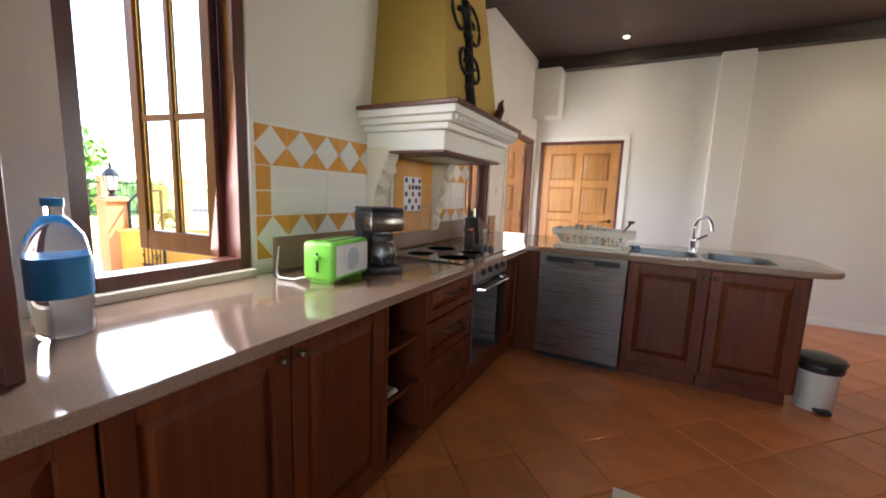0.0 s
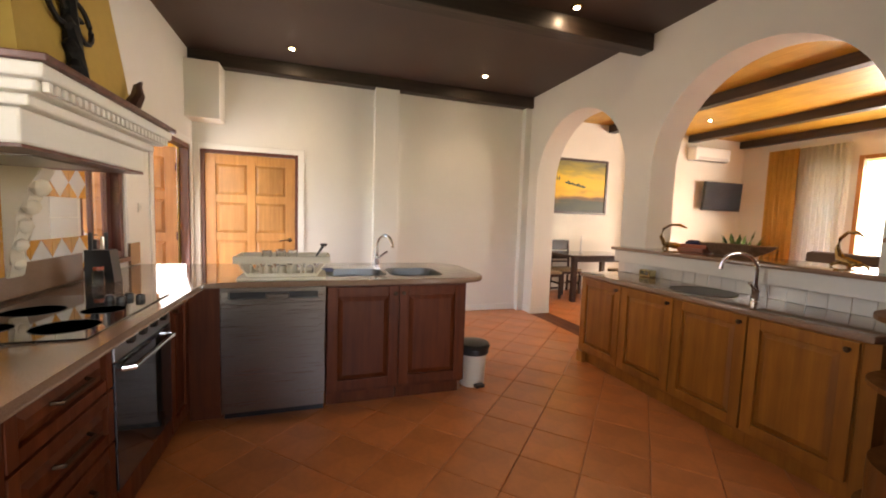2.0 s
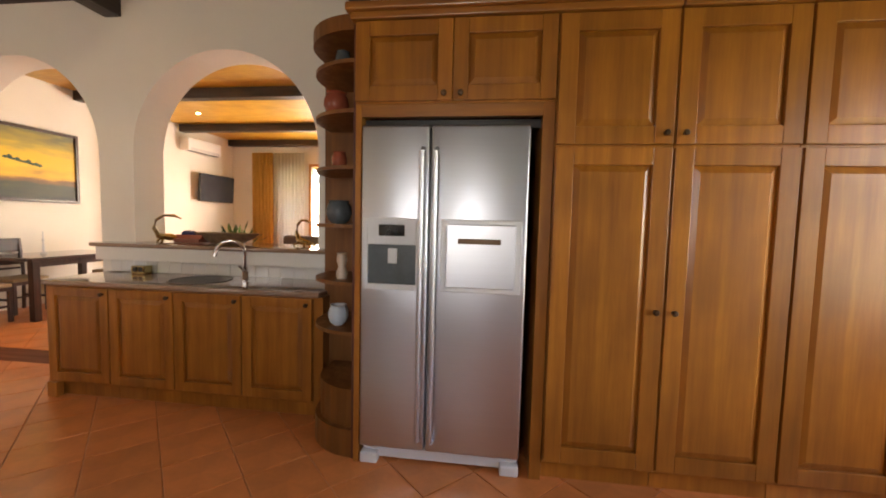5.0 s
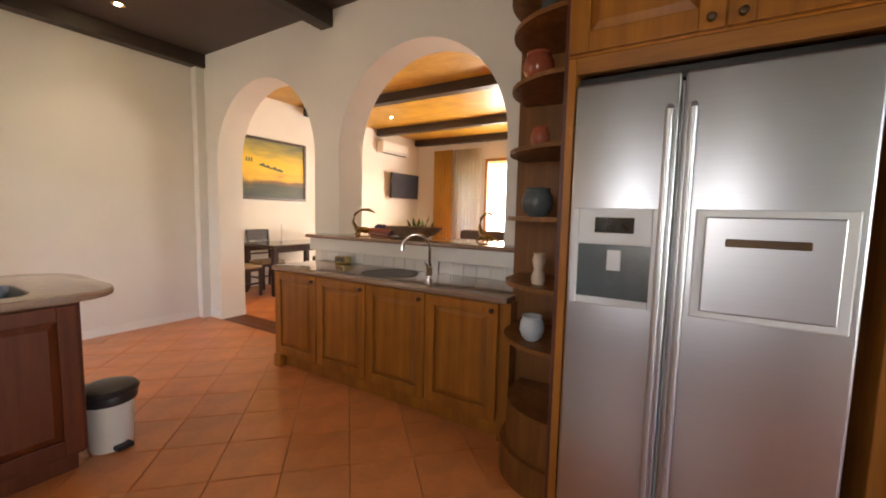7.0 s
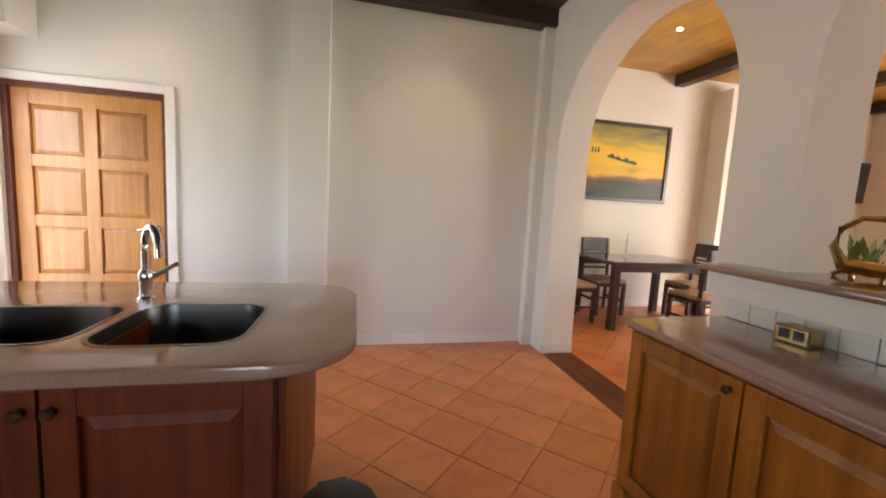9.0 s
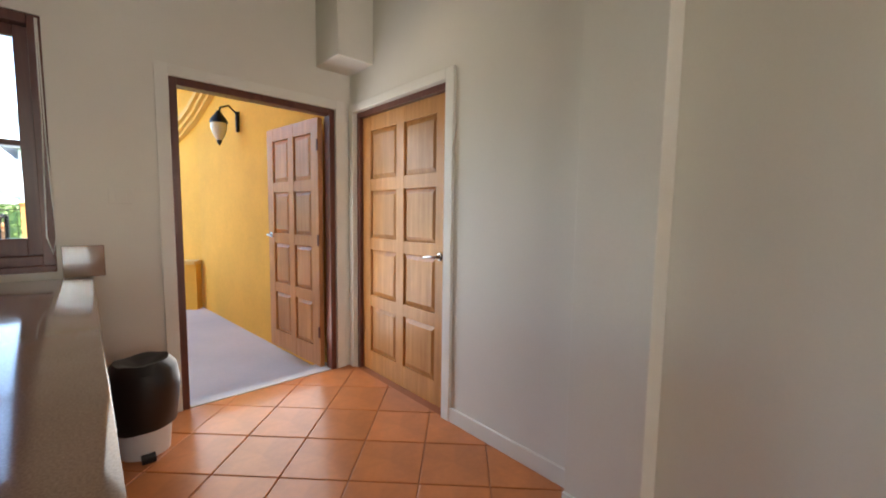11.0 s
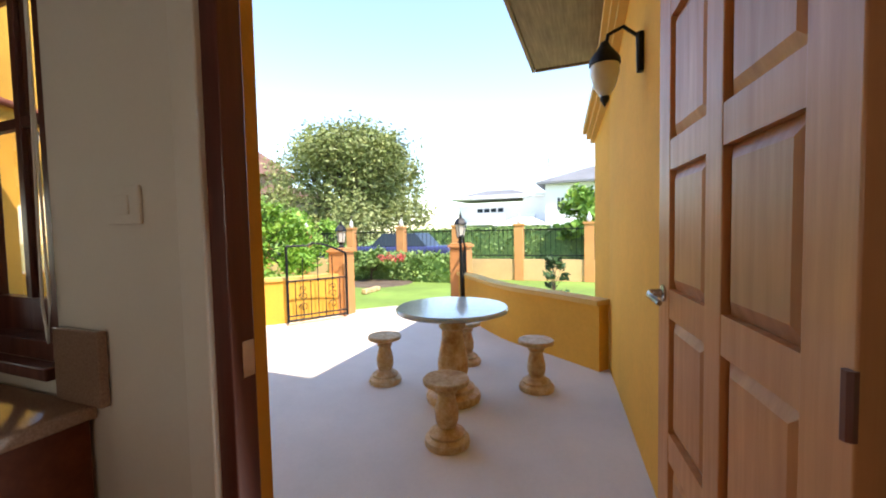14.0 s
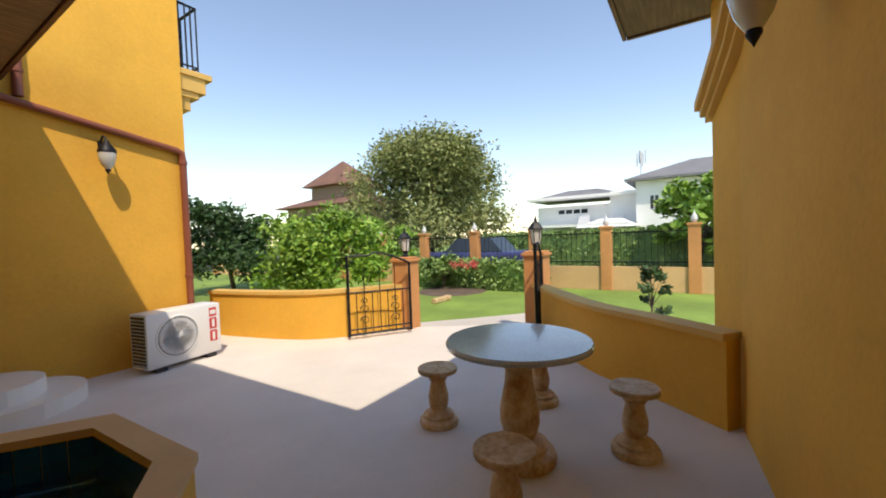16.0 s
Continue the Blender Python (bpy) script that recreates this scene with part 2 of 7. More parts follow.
let_light_through(M_SHEER, 0.6)
let_light_through(M_CURT, 0.3)
M_SOFA = surface("dark_brown_upholstery", (0.06, 0.035, 0.025), 0.6, vary=0.2)
M_SEAT = surface("tan_seat_cloth", (0.42, 0.30, 0.18), 0.8, vary=0.15)
M_SCREEN = surface("glossy_dark_screen", (0.05, 0.06, 0.08), 0.06, vary=0.3, relief=0, coat=0.5)
M_HWHITE = surface("white_house_render", (0.8, 0.8, 0.79), 0.8, vary=0.05, big=0.3)
M_HROOF = surface("grey_roof_tiles", (0.20, 0.20, 0.21), 0.75, vary=0.15, big=0.5, fine=6)
M_BROOF = surface("brown_roof_tiles", (0.20, 0.10, 0.07), 0.8, vary=0.2, big=0.5, fine=5)
M_BARK = surface("grey_brown_bark", (0.14, 0.10, 0.07), 0.9, vary=0.35, big=3, fine=18, relief=0.6)
M_ASPH = surface("asphalt", (0.06, 0.06, 0.06), 0.9, vary=0.2)
M_WGLASS = surface("dark_window_glass", (0.03, 0.04, 0.05), 0.1, vary=0.2, relief=0)
M_STICK = surface("pale_label_print", (0.55, 0.62, 0.66), 0.4, vary=0.15)
M_RED = surface("red_label_print", (0.62, 0.03, 0.03), 0.4, vary=0.1)
M_BLUEP = surface("blue_label_print", (0.03, 0.34, 0.85), 0.35, vary=0.2)
M_LAMPG = surface("frosted_lamp_glass", (0.62, 0.60, 0.55), 0.2, vary=0.05, relief=0, coat=0.4)
M_GLOW = glowing("lit_downlight", (1.0, 0.82, 0.55), 22)
M_POT = surface("dark_glazed_pottery", (0.10, 0.12, 0.13), 0.25, vary=0.3)
M_POT2 = surface("cream_pottery", (0.66, 0.52, 0.40), 0.4, vary=0.2)


def leafy(name, a, b_):
    m, t, b, co = nodes_of(name, 0.55)
    g = t.nodes.new("ShaderNodeNewGeometry")
    c = ramp(t, g.outputs["Random Per Island"], [(0, a), (0.6, tuple((x + y) / 2 for x, y in zip(a, b_))), (1, b_)])
    n = ramp(t, noise_out(t, co.outputs["Object"], 1.2, 3), [(0.3, (0.7,) * 3), (0.7, (1.15,) * 3)])
    t.links.new(mul(t, c, n), b.inputs["Base Color"])
    b.inputs["Transmission Weight"].default_value = 0.0
    b.inputs["Subsurface Weight"].default_value = 0.0
    return m


M_LEAF = leafy("olive_leaves", (0.15, 0.19, 0.045), (0.36, 0.38, 0.14))
M_LEAFB = leafy("bright_leaves", (0.10, 0.25, 0.02), (0.32, 0.48, 0.07))
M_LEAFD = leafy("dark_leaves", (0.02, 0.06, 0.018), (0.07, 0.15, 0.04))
M_HEDGE = leafy("hedge_leaves", (0.10, 0.20, 0.045), (0.30, 0.42, 0.12))
M_FLOWER = leafy("pink_red_blossom", (0.55, 0.05, 0.06), (0.75, 0.15, 0.14))


# ---- mesh helpers ----
def bx(bm, x0, y0, z0, x1, y1, z1):
    v = [bm.verts.new(p) for p in ((x0, y0, z0), (x1, y0, z0), (x1, y1, z0), (x0, y1, z0), (x0, y0, z1), (x1, y0, z1), (x1, y1, z1), (x0, y1, z1))]
    for q in ((3, 2, 1, 0), (4, 5, 6, 7), (0, 1, 5, 4), (1, 2, 6, 5), (2, 3, 7, 6), (3, 0, 4, 7)):
        bm.faces.new([v[i] for i in q])
    return bm


def box(x0, y0, z0, x1, y1, z1, bevel=0.0, seg=2):
    bm = bx(bmesh.new(), min(x0, x1), min(y0, y1), min(z0, z1), max(x0, x1), max(y0, y1), max(z0, z1))
    if bevel:
        bmesh.ops.bevel(bm, geom=bm.edges[:], offset=bevel, segments=seg, affect="EDGES", profile=0.5)
    return bm


def lathe(profile, segs=24, cx=0.0, cy=0.0, cz=0.0, bm=None, sx=1.0, sy=1.0):
    bm = bm or bmesh.new()
    rings = []
    for r, z in profile:
        if r < 1e-5:
            rings.append([bm.verts.new((cx, cy, cz + z))])
        else:
            rings.append([bm.verts.new((cx + sx * r * math.cos(2 * math.pi * k / segs), cy + sy * r * math.sin(2 * math.pi * k / segs), cz + z)) for k in range(segs)])
    for a, b in zip(rings, rings[1:]):
        for k in range(segs):
            k2 = (k + 1) % segs
            if len(a) > 1 and len(b) > 1:
                bm.faces.new((a[k], a[k2], b[k2], b[k]))
            elif len(b) > 1:
                bm.faces.new((a[0], b[k2], b[k]))
            elif len(a) > 1:
                bm.faces.new((a[k], a[k2], b[0]))
    for ring, flip in ((rings[0], True), (rings[-1], False)):
        if len(ring) > 1:
            bm.faces.new(ring[::-1] if flip else ring)
    return bm


def tube(points, r, segs=8, bm=None, closed=False):
    """A bent rod through points; r may be a number or one per point."""
    bm = bm or bmesh.new()
    pts = [Vector(p) for p in points]
    rings = []
    up = Vector((0, 0, 1))
    n = len(pts)
    for i, p in enumerate(pts):
        a, b = (pts[(i - 1) % n], pts[(i + 1) % n]) if closed else (pts[max(i - 1, 0)], pts[min(i + 1, n - 1)])
        d = (b - a).normalized()
        s = d.cross(up)
        if s.length < 0.05:
            s = d.cross(Vector((0.3, 1, 0)))
        s.normalize()
        w = s.cross(d).normalized()
        rr = r[i] if isinstance(r, (list, tuple)) else r
        rings.append([bm.verts.new(p + rr * (math.cos(2 * math.pi * k / segs) * s + math.sin(2 * math.pi * k / segs) * w)) for k in range(segs)])
    pairs = list(zip(rings, rings[1:])) + ([(rings[-1], rings[0])] if closed else [])
    for a, b in pairs:
        for k in range(segs):
            bm.faces.new((a[k], a[(k + 1) % segs], b[(k + 1) % segs], b[k]))
    if not closed:
        bm.faces.new(rings[0][::-1])
        bm.faces.new(rings[-1])
    return bm


def prism(poly, z0, z1, bm=None):
    bm = bm or bmesh.new()
    lo = [bm.verts.new((x, y, z0)) for x, y in poly]
    hi = [bm.verts.new((x, y, z1)) for x, y in poly]
    bm.faces.new(lo[::-1])
    bm.faces.new(hi)
    for i in range(len(poly)):
        j = (i + 1) % len(poly)
        bm.faces.new((lo[i], lo[j], hi[j], hi[i]))
    return bm


def arcs(cx, cy, r, a0, a1, n):
    return [(cx + r * math.cos(radians(a0 + (a1 - a0) * k / n)), cy + r * math.sin(radians(a0 + (a1 - a0) * k / n))) for k in range(n + 1)]


def finish(name, bm, mat, smooth=False):
    bmesh.ops.recalc_face_normals(bm, faces=bm.faces[:])
    me = bpy.data.meshes.new(name)
    bm.to_mesh(me)
    bm.free()
    if smooth:
        for p in me.polygons:
            p.use_smooth = True
        me.set_sharp_from_angle(angle=radians(38))
    me.materials.append(mat)
    return me


def part(name, bm, material, parent=None, label="", smooth=False):
    """One mesh object; its vertices are in the world, or in the space of a thing that still stands at the origin."""
    ob = new(name, finish(name, bm, material, smooth))
    if parent:
        ob.parent = parent
        p, off = parent, Vector()
        while p:
            off += p.location
            p = p.parent
        ob.data.transform(Matrix.Translation(-off))
    if label:
        ob["label"] = label
    return ob


def thing(name, x, y, z, label, category, group="", kind=""):
    ob = new(name)
    ob.location = (x, y, z)
    ob.empty_display_size = 0.1
    return tagged(ob, label, category, group, kind)


def structure(name, bm, mat, label="", category="", smooth=False):
    return tagged(part(name, bm, mat, smooth=smooth), label, category, "", "structure")


def solid_with_holes(axis, p0, p1, a0, a1, z0, z1, holes):
    """A wall with right-angled openings: p is across it, a along it; holes are (a0, a1, z0, z1)."""
    bm = bmesh.new()
    cuts_a = sorted({a0, a1, *(h[0] for h in holes), *(h[1] for h in holes)})
    for u, v in zip(cuts_a, cuts_a[1:]):
        mid = (u + v) / 2
        gaps = sorted((h[2], h[3]) for h in holes if h[0] <= mid <= h[1])
        z = z0
        spans = []
        for g0, g1 in gaps:
            if g0 > z:
                spans.append((z, g0))
            z = g1
        if z < z1:
            spans.append((z, z1))
        for s0, s1 in spans:
            if axis == "x":
                bx(bm, p0, u, s0, p1, v, s1)
            else:
                bx(bm, u, p0, s0, v, p1, s1)
    bmesh.ops.remove_doubles(bm, verts=bm.verts[:], dist=1e-5)
    seen = {}
    for fc in bm.faces[:]:
        key = tuple(sorted(v.index for v in fc.verts))
        seen.setdefault(key, []).append(fc)
    bmesh.ops.delete(bm, geom=[fc for g in seen.values() if len(g) > 1 for fc in g], context="FACES")
    return bm


class Face:
    """A flat front: u runs along it, w up, n out of it."""

    def __init__(self, o, along, out):
        self.o, self.u, self.n = Vector(o), Vector(along), Vector(out)

    def p(self, u, w, n):
        return self.o + self.u * u + Vector((0, 0, w)) + self.n * n

    def box(self, u0, w0, n0, u1, w1, n1, bevel=0.0):
        a, b = self.p(u0, w0, n0), self.p(u1, w1, n1)
        return box(a.x, a.y, a.z, b.x, b.y, b.z, bevel)

    def frustum(self, u0, w0, u1, w1, n0, n1, inset, bm=None):
        bm = bm or bmesh.new()
        lo = [bm.verts.new(self.p(*q, n0)) for q in ((u0, w0), (u1, w0), (u1, w1), (u0, w1))]
        hi = [bm.verts.new(self.p(*q, n1)) for q in ((u0 + inset, w0 + inset), (u1 - inset, w0 + inset), (u1 - inset, w1 - inset), (u0 + inset, w1 - inset))]
        bm.faces.new(lo[::-1])
        bm.faces.new(hi)
        for i in range(4):
            j = (i + 1) % 4
            bm.faces.new((lo[i], lo[j], hi[j], hi[i]))
        return bm


def merge(*bms):
    out = bms[0]
    for b in bms[1:]:
        me = bpy.data.meshes.new("tmp")
        b.to_mesh(me)
        b.free()
        out.from_mesh(me)
        bpy.data.meshes.remove(me)
    return out


def panel_door(fc, u0, w0, u1, w1, thick, mat, parent, name="door", knob=None, rail=0.06, matp=None):
    """A framed cabinet front with a raised field, and a round knob."""
    d = part(name, fc.frustum(u0 + rail - 0.002, w0 + rail - 0.002, u1 - rail + 0.002, w1 - rail + 0.002, 0.002, thick - 0.004, 0.035), matp or mat, parent)
    for q in ((u0, w0, u0 + rail, w1, thick), (u1 - rail, w0, u1, w1, thick)):
        part("stile", fc.box(q[0], q[1], 0, q[2], q[3], q[4], 0.003), mat, d)
    for q in ((u0 + rail, w0, u1 - rail, w0 + rail), (u0 + rail, w1 - rail, u1 - rail, w1)):
        part("rail", fc.box(q[0], q[1], 0, q[2], q[3], thick - 0.001, 0.003), mat, d)
    if knob:
        k = lathe([(0, 0), (0.010, 0), (0.008, 0.010), (0.013, 0.015), (0.015, 0.021), (0.011, 0.027), (0, 0.029)], 12)
        turn = Vector((0, 0, 1)).rotation_difference(fc.n).to_matrix().to_4x4()
        bmesh.ops.transform(k, matrix=Matrix.Translation(fc.p(knob[0], knob[1], thick)) @ turn, verts=k.verts[:])
        part("knob", k, M_KNOB, d, "dark bronze round knob", True)
    return d


# ---- large structure ----
G = -0.117     # patio level
CZ = 3.10     # kitchen ceiling
floor = structure("floor", box(-0.10, -2.4, -0.20, 10.86, 7.5, -0.010), M_GROUT, "terracotta tiled floor laid on the diagonal", "floor")
wall_west = structure("wall_west", solid_with_holes("x", -0.055, 0.0, -2.4, 6.3, -0.15, 3.3,
                      [(0.90, 1.50, 0.93, 2.22), (3.70, 4.28, 0.97, 2.22), (4.80, 5.87, -0.15, 2.06)]), M_WALL, "white painted plaster kitchen wall", "wall")
structure("wall_west_render", solid_with_holes("x", -0.12, -0.055, -2.4, 5.87, -0.2, 3.3,
          [(0.90, 1.50, 0.93, 2.22), (3.70, 4.28, 0.97, 2.22), (4.80, 5.87, -0.2, 2.06)]), M_YELLOW, "yellow rendered outside face of the kitchen wall", "wall")
wall_north = structure("wall_north", solid_with_holes("y", 6.0, 6.22, 0.0, 4.32, -0.15, 3.3, [(0.07, 1.14, -0.15, 2.05)]), M_WALL, "white plaster wall with a closed door", "wall")
# The opening is added out of view, only to let sky light in.
structure("wall_south", solid_with_holes("y", -2.4, -2.2, 0.0, 10.86, -0.15, 3.3, [(1.55, 2.85, 0.8, 2.3)]), M_WALL, "plain white plaster wall with an added unseen opening", "wall")
structure("ceiling", box(-0.22, -2.4, CZ, 4.50, 6.22, CZ + 0.08), M_CEIL, "dark brown painted ceiling", "ceiling")
structure("pilaster", box(2.06, 5.86, 0, 2.37, 6.0, 2.95, 0.004), M_WALL, "white plaster pilaster on the wall", "pilaster")
structure("corner_pilaster", box(4.22, 5.90, 0, 4.32, 6.0, 2.95, 0.004), M_WALL, "white plaster corner pilaster", "pilaster")
structure("corner_box", box(0.0, 5.72, 2.34, 0.34, 6.0, 2.95, 0.006), M_WALL, "white boxed-in corner under the beam", "boxing")
structure("far_room_wall", box(0.0, 6.9, 0, 1.4, 7.0, 2.4), M_WALL, "plain wall", "wall")


def arched_wall():
    """The wall between kitchen and dining room with two round-headed openings."""
    x0, x1 = 4.32, 4.62
    bm = bmesh.new()
    arches = ((4.01, 5.67, 1.85, 0.0), (2.07, 3.69, 1.86, 1.06))

    def low(y):
        for a, b, spring, sill in arches:
            if a <= y <= b:
                r = (b - a) / 2
                return spring + math.sqrt(max(0.0, r * r - (y - (a + b) / 2) ** 2))
        return None

    ys = {-2.2, 7.3}
    for a, b, spring, sill in arches:
        for k in range(41):
            ys.add(round((a + b) / 2 - math.cos(math.pi * k / 40) * (b - a) / 2, 5))
    ys = sorted(ys)
    for u, v in zip(ys, ys[1:]):
        m = low((u + v) / 2)
        if m is None:
            bx(bm, x0, u, -0.15, x1, v, 3.4)
        else:
            q = []
            for x in (x0, x1):
                q.append([bm.verts.new((x, u, low(u))), bm.verts.new((x, v, low(v))), bm.verts.new((x, v, 3.4)), bm.verts.new((x, u, 3.4))])
            bm.faces.new(q[0])
            bm.faces.new(q[1][::-1])
            bm.faces.new((q[0][0], q[0][1], q[1][1], q[1][0]))
    for a, b, spring, sill in arches:
        if sill:
            bx(bm, x0, a, -0.15, x1, b, sill)
    return bm


bmA = arched_wall()
meA = bpy.data.meshes.new("wall_east")
bmA.to_mesh(meA)
bmA.free()
meA.materials.append(M_WALL)
tagged(new("wall_east", meA), "white plaster wall with two round arches", "wall", "", "structure")

# beams of the kitchen ceiling
for by, bw in ((5.86, 0.14), (3.76, 0.15), (1.66, 0.15), (-0.44, 0.15)):
    tagged(part("beam", box(0.0, by, 2.95, 4.32, by + bw, 3.10, 0.006), M_BEAM), "dark stained ceiling beam", "beam", "kitchen beams", "structure")

# skirting
for q in ((1.21, 5.985, 0, 2.06, 6.0, 0.09), (2.06, 5.845, 0, 2.37, 5.86, 0.09), (2.37, 5.985, 0, 4.22, 6.0, 0.09), (4.308, 5.67, 0, 4.32, 5.888, 0.09), (4.21, 5.888, 0, 4.32, 5.90, 0.09), (4.32, 5.658, 0, 4.62, 5.67, 0.09), (0.0, 4.48, 0, 0.012, 4.74, 0.09)):
    structure("baseboard", box(*q, 0.003), M_WHITE, "white moulded skirting board", "skirting")

# dining and living room shell
structure("dining_wall_north", box(4.62, 7.30, -0.15, 10.86, 7.5, 3.4), M_WALL, "white plaster dining room wall", "wall")
structure("dining_pier", box(7.55, 7.0, 0, 7.85, 7.30, 3.1, 0.005), M_WALL, "white plaster pier", "pier")
structure("living_wall_east", solid_with_holes("x", 10.66, 10.86, -2.4, 7.3, -0.15, 3.4, [(5.40, 6.02, 0.10, 2.70), (3.56, 5.25, 0.10, 2.70), (0.6, 3.1, 0.10, 2.70)]), M_WALL, "white plaster living room wall", "wall")
structure("dining_ceiling", box(4.62, -2.4, 3.27, 10.86, 7.3, 3.35), M_PINE, "yellow boarded ceiling", "ceiling")
for xx in (6.86, 8.95, 10.49):
    tagged(part("beam", box(xx, -2.2, 3.12, xx + 0.16, 7.30, 3.27, 0.006), M_BEAMY), "dark stained ceiling beam", "beam", "dining beams", "structure")
for q in ((4.62, 7.286, 0, 7.55, 7.30, 0.09), (7.54, 6.988, 0, 7.86, 7.0, 0.09), (7.86, 7.286, 0, 10.66, 7.3, 0.09)):
    structure("baseboard", box(*q, 0.003), M_WHITE, "white moulded skirting board", "skirting")

# outside: ground, house wings
structure("ground", box(-160, -160, -0.60, -0.12, 160, -0.25), M_GRASS, "mown green lawn", "lawn")
structure("ground_far", box(-0.12, -160, -0.60, 160, 160, -0.27), M_GRASS, "open ground round the house", "lawn")
LEFT_CURVE = [(-3.50, -1.25), (-3.60, -0.64), (-3.89, 0.40), (-4.32, 0.92), (-5.0, 1.35)]
RIGHT_CURVE = [(-3.56, 5.60), (-3.94, 5.12), (-4.43, 4.47), (-5.33, 3.76), (-5.75, 3.45)]


def smooth_line(pts, n=6):
    """A rounded line through the points."""
    out = []
    p = [Vector(q) for q in pts]
    for i in range(len(p) - 1):
        a, b, c, d = p[max(i - 1, 0)], p[i], p[i + 1], p[min(i + 2, len(p) - 1)]
        for k in range(n):
            t = k / n
            v = 0.5 * (2 * b + (c - a) * t + (2 * a - 5 * b + 4 * c - d) * t * t + (3 * b - a - 3 * c + d) * t ** 3)
            out.append((v.x, v.y))
    return out + [pts[-1]]


LC, RC = smooth_line(LEFT_CURVE), smooth_line(RIGHT_CURVE)
structure("patio", prism([(-0.121, -1.2), (-0.121, 5.9), (-3.4, 5.9)] + RC + [(-5.6, 2.4)] + LC[::-1], -0.4, G), M_CONC, "pale concrete patio floor", "patio")
structure("threshold", box(-0.20, 4.80, -0.15, -0.02, 5.86, -0.002, 0.003), M_CONC, "concrete door step", "step")
structure("garden_path", prism([(-4.9, 1.6), (-5.72, 1.1), (-6.5, 1.9), (-7.6, 2.9), (-7.6, 4.6), (-7.3, 9.0), (-6.2, 9.0), (-5.2, 5.2), (-4.9, 4.4), (-5.7, 3.5), (-5.55, 2.4)], -0.35, -0.215), M_PATH, "pale concrete garden path", "path")
structure("north_wing_wall", prism([(-0.121, 5.89), (-3.56, 5.61), (-4.30, 5.48), (-4.36, 6.4), (-0.121, 6.4)], -0.3, 3.3), M_YELLOW, "yellow rendered wall of the house", "wall")
structure("north_jamb", box(-0.14, 5.872, -0.1, -0.106, 5.90, 2.2), M_YELLOW, "yellow rendered door jamb", "wall")
structure("south_wing_wall", box(-2.72, -4.0, -0.3, -0.121, -0.35, 6.5), M_YELLOW, "yellow rendered two-storey wall", "wall")


# ---- doors and windows ----
def panelled_leaf(fc, w, h, thick, mat, parent, name="leaf"):
    """A two-by-four panelled door leaf: stiles, rails and raised fields on both sides."""
    st, top, bot = 0.11, 0.11, 0.16
    us = [(0, st), (w / 2 - 0.045, w / 2 + 0.045), (w - st, w)]
    ws = [0.0, bot]
    n = 4
    ph = (h - top - bot - (n - 1) * 0.09) / n
    rails = [(0, bot)]
    z = bot
    for k in range(n):
        z += ph
        rails.append((z, z + (0.09 if k < n - 1 else top)))
        z += 0.09
    bms = [fc.box(a, 0, 0, b, h, thick, 0.003) for a, b in us]
    for a, b in rails:
        bms.append(fc.box(us[0][1], a, 0.0015, us[1][0], b, thick - 0.0015))
        bms.append(fc.box(us[1][1], a, 0.0015, us[2][0], b, thick - 0.0015))
    leaf = part(name, merge(*bms), mat, parent)
    for (r0, r1) in zip(rails, rails[1:]):
        for a, b in ((us[0][1], us[1][0]), (us[1][1], us[2][0])):
            bm = fc.frustum(a, r0[1], b, r1[0], thick / 2, thick - 0.005, 0.035)
            fc.frustum(a, r0[1], b, r1[0], thick / 2 - 0.001, 0.005, 0.035, bm)
            part("panel", bm, mat, leaf)
    return leaf


def lever_handle(fc, u, w, n, side, parent):
    """A lever on a round rose."""
    q = lathe([(0, 0), (0.027, 0), (0.027, 0.006), (0.014, 0.010), (0.012, 0.045), (0, 0.046)], 14)
    turn = Vector((0, 0, 1)).rotation_difference(fc.n).to_matrix().to_4x4()
    bmesh.ops.transform(q, matrix=Matrix.Translation(fc.p(u, w, n)) @ turn, verts=q.verts[:])
    lev = tube([fc.p(u, w, n + 0.04), fc.p(u + side * 0.03, w, n + 0.05), fc.p(u + side * 0.075, w - 0.004, n + 0.05), fc.p(u + side * 0.12, w - 0.012, n + 0.044)], [0.011, 0.010, 0.009, 0.008], 8)
    return part("door_handle", merge(q, lev), M_LEVER, parent, "worn steel lever handle", True)


# closed inner door in the north wall
d1 = tagged(thing("door_1", 0.6, 6.05, 0, "closed honey-coloured panelled teak door", "door"), kind="structure")
fc = Face((0.11, 6.09, 0.006), (1, 0, 0), (0, -1, 0))
leaf = panelled_leaf(fc, 0.99, 2.0, 0.04, M_DOOR, d1)
lever_handle(fc, 0.93, 0.99, 0.04, -1, leaf)
part("frame", merge(box(0.07, 6.02, 0, 0.108, 6.20, 2.05, 0.002), box(1.102, 6.02, 0, 1.14, 6.20, 2.05, 0.002), box(0.108, 6.02, 2.010, 1.102, 6.20, 2.05, 0.002)), M_FRAME, d1, "red-brown door frame")
part("casing", merge(box(0.012, 5.98, 0, 0.07, 6.0, 2.11, 0.004), box(1.14, 5.98, 0, 1.21, 6.0, 2.11, 0.004), box(0.07, 5.98, 2.05, 1.14, 6.0, 2.11, 0.004)), M_WHITE, d1, "white painted casing")

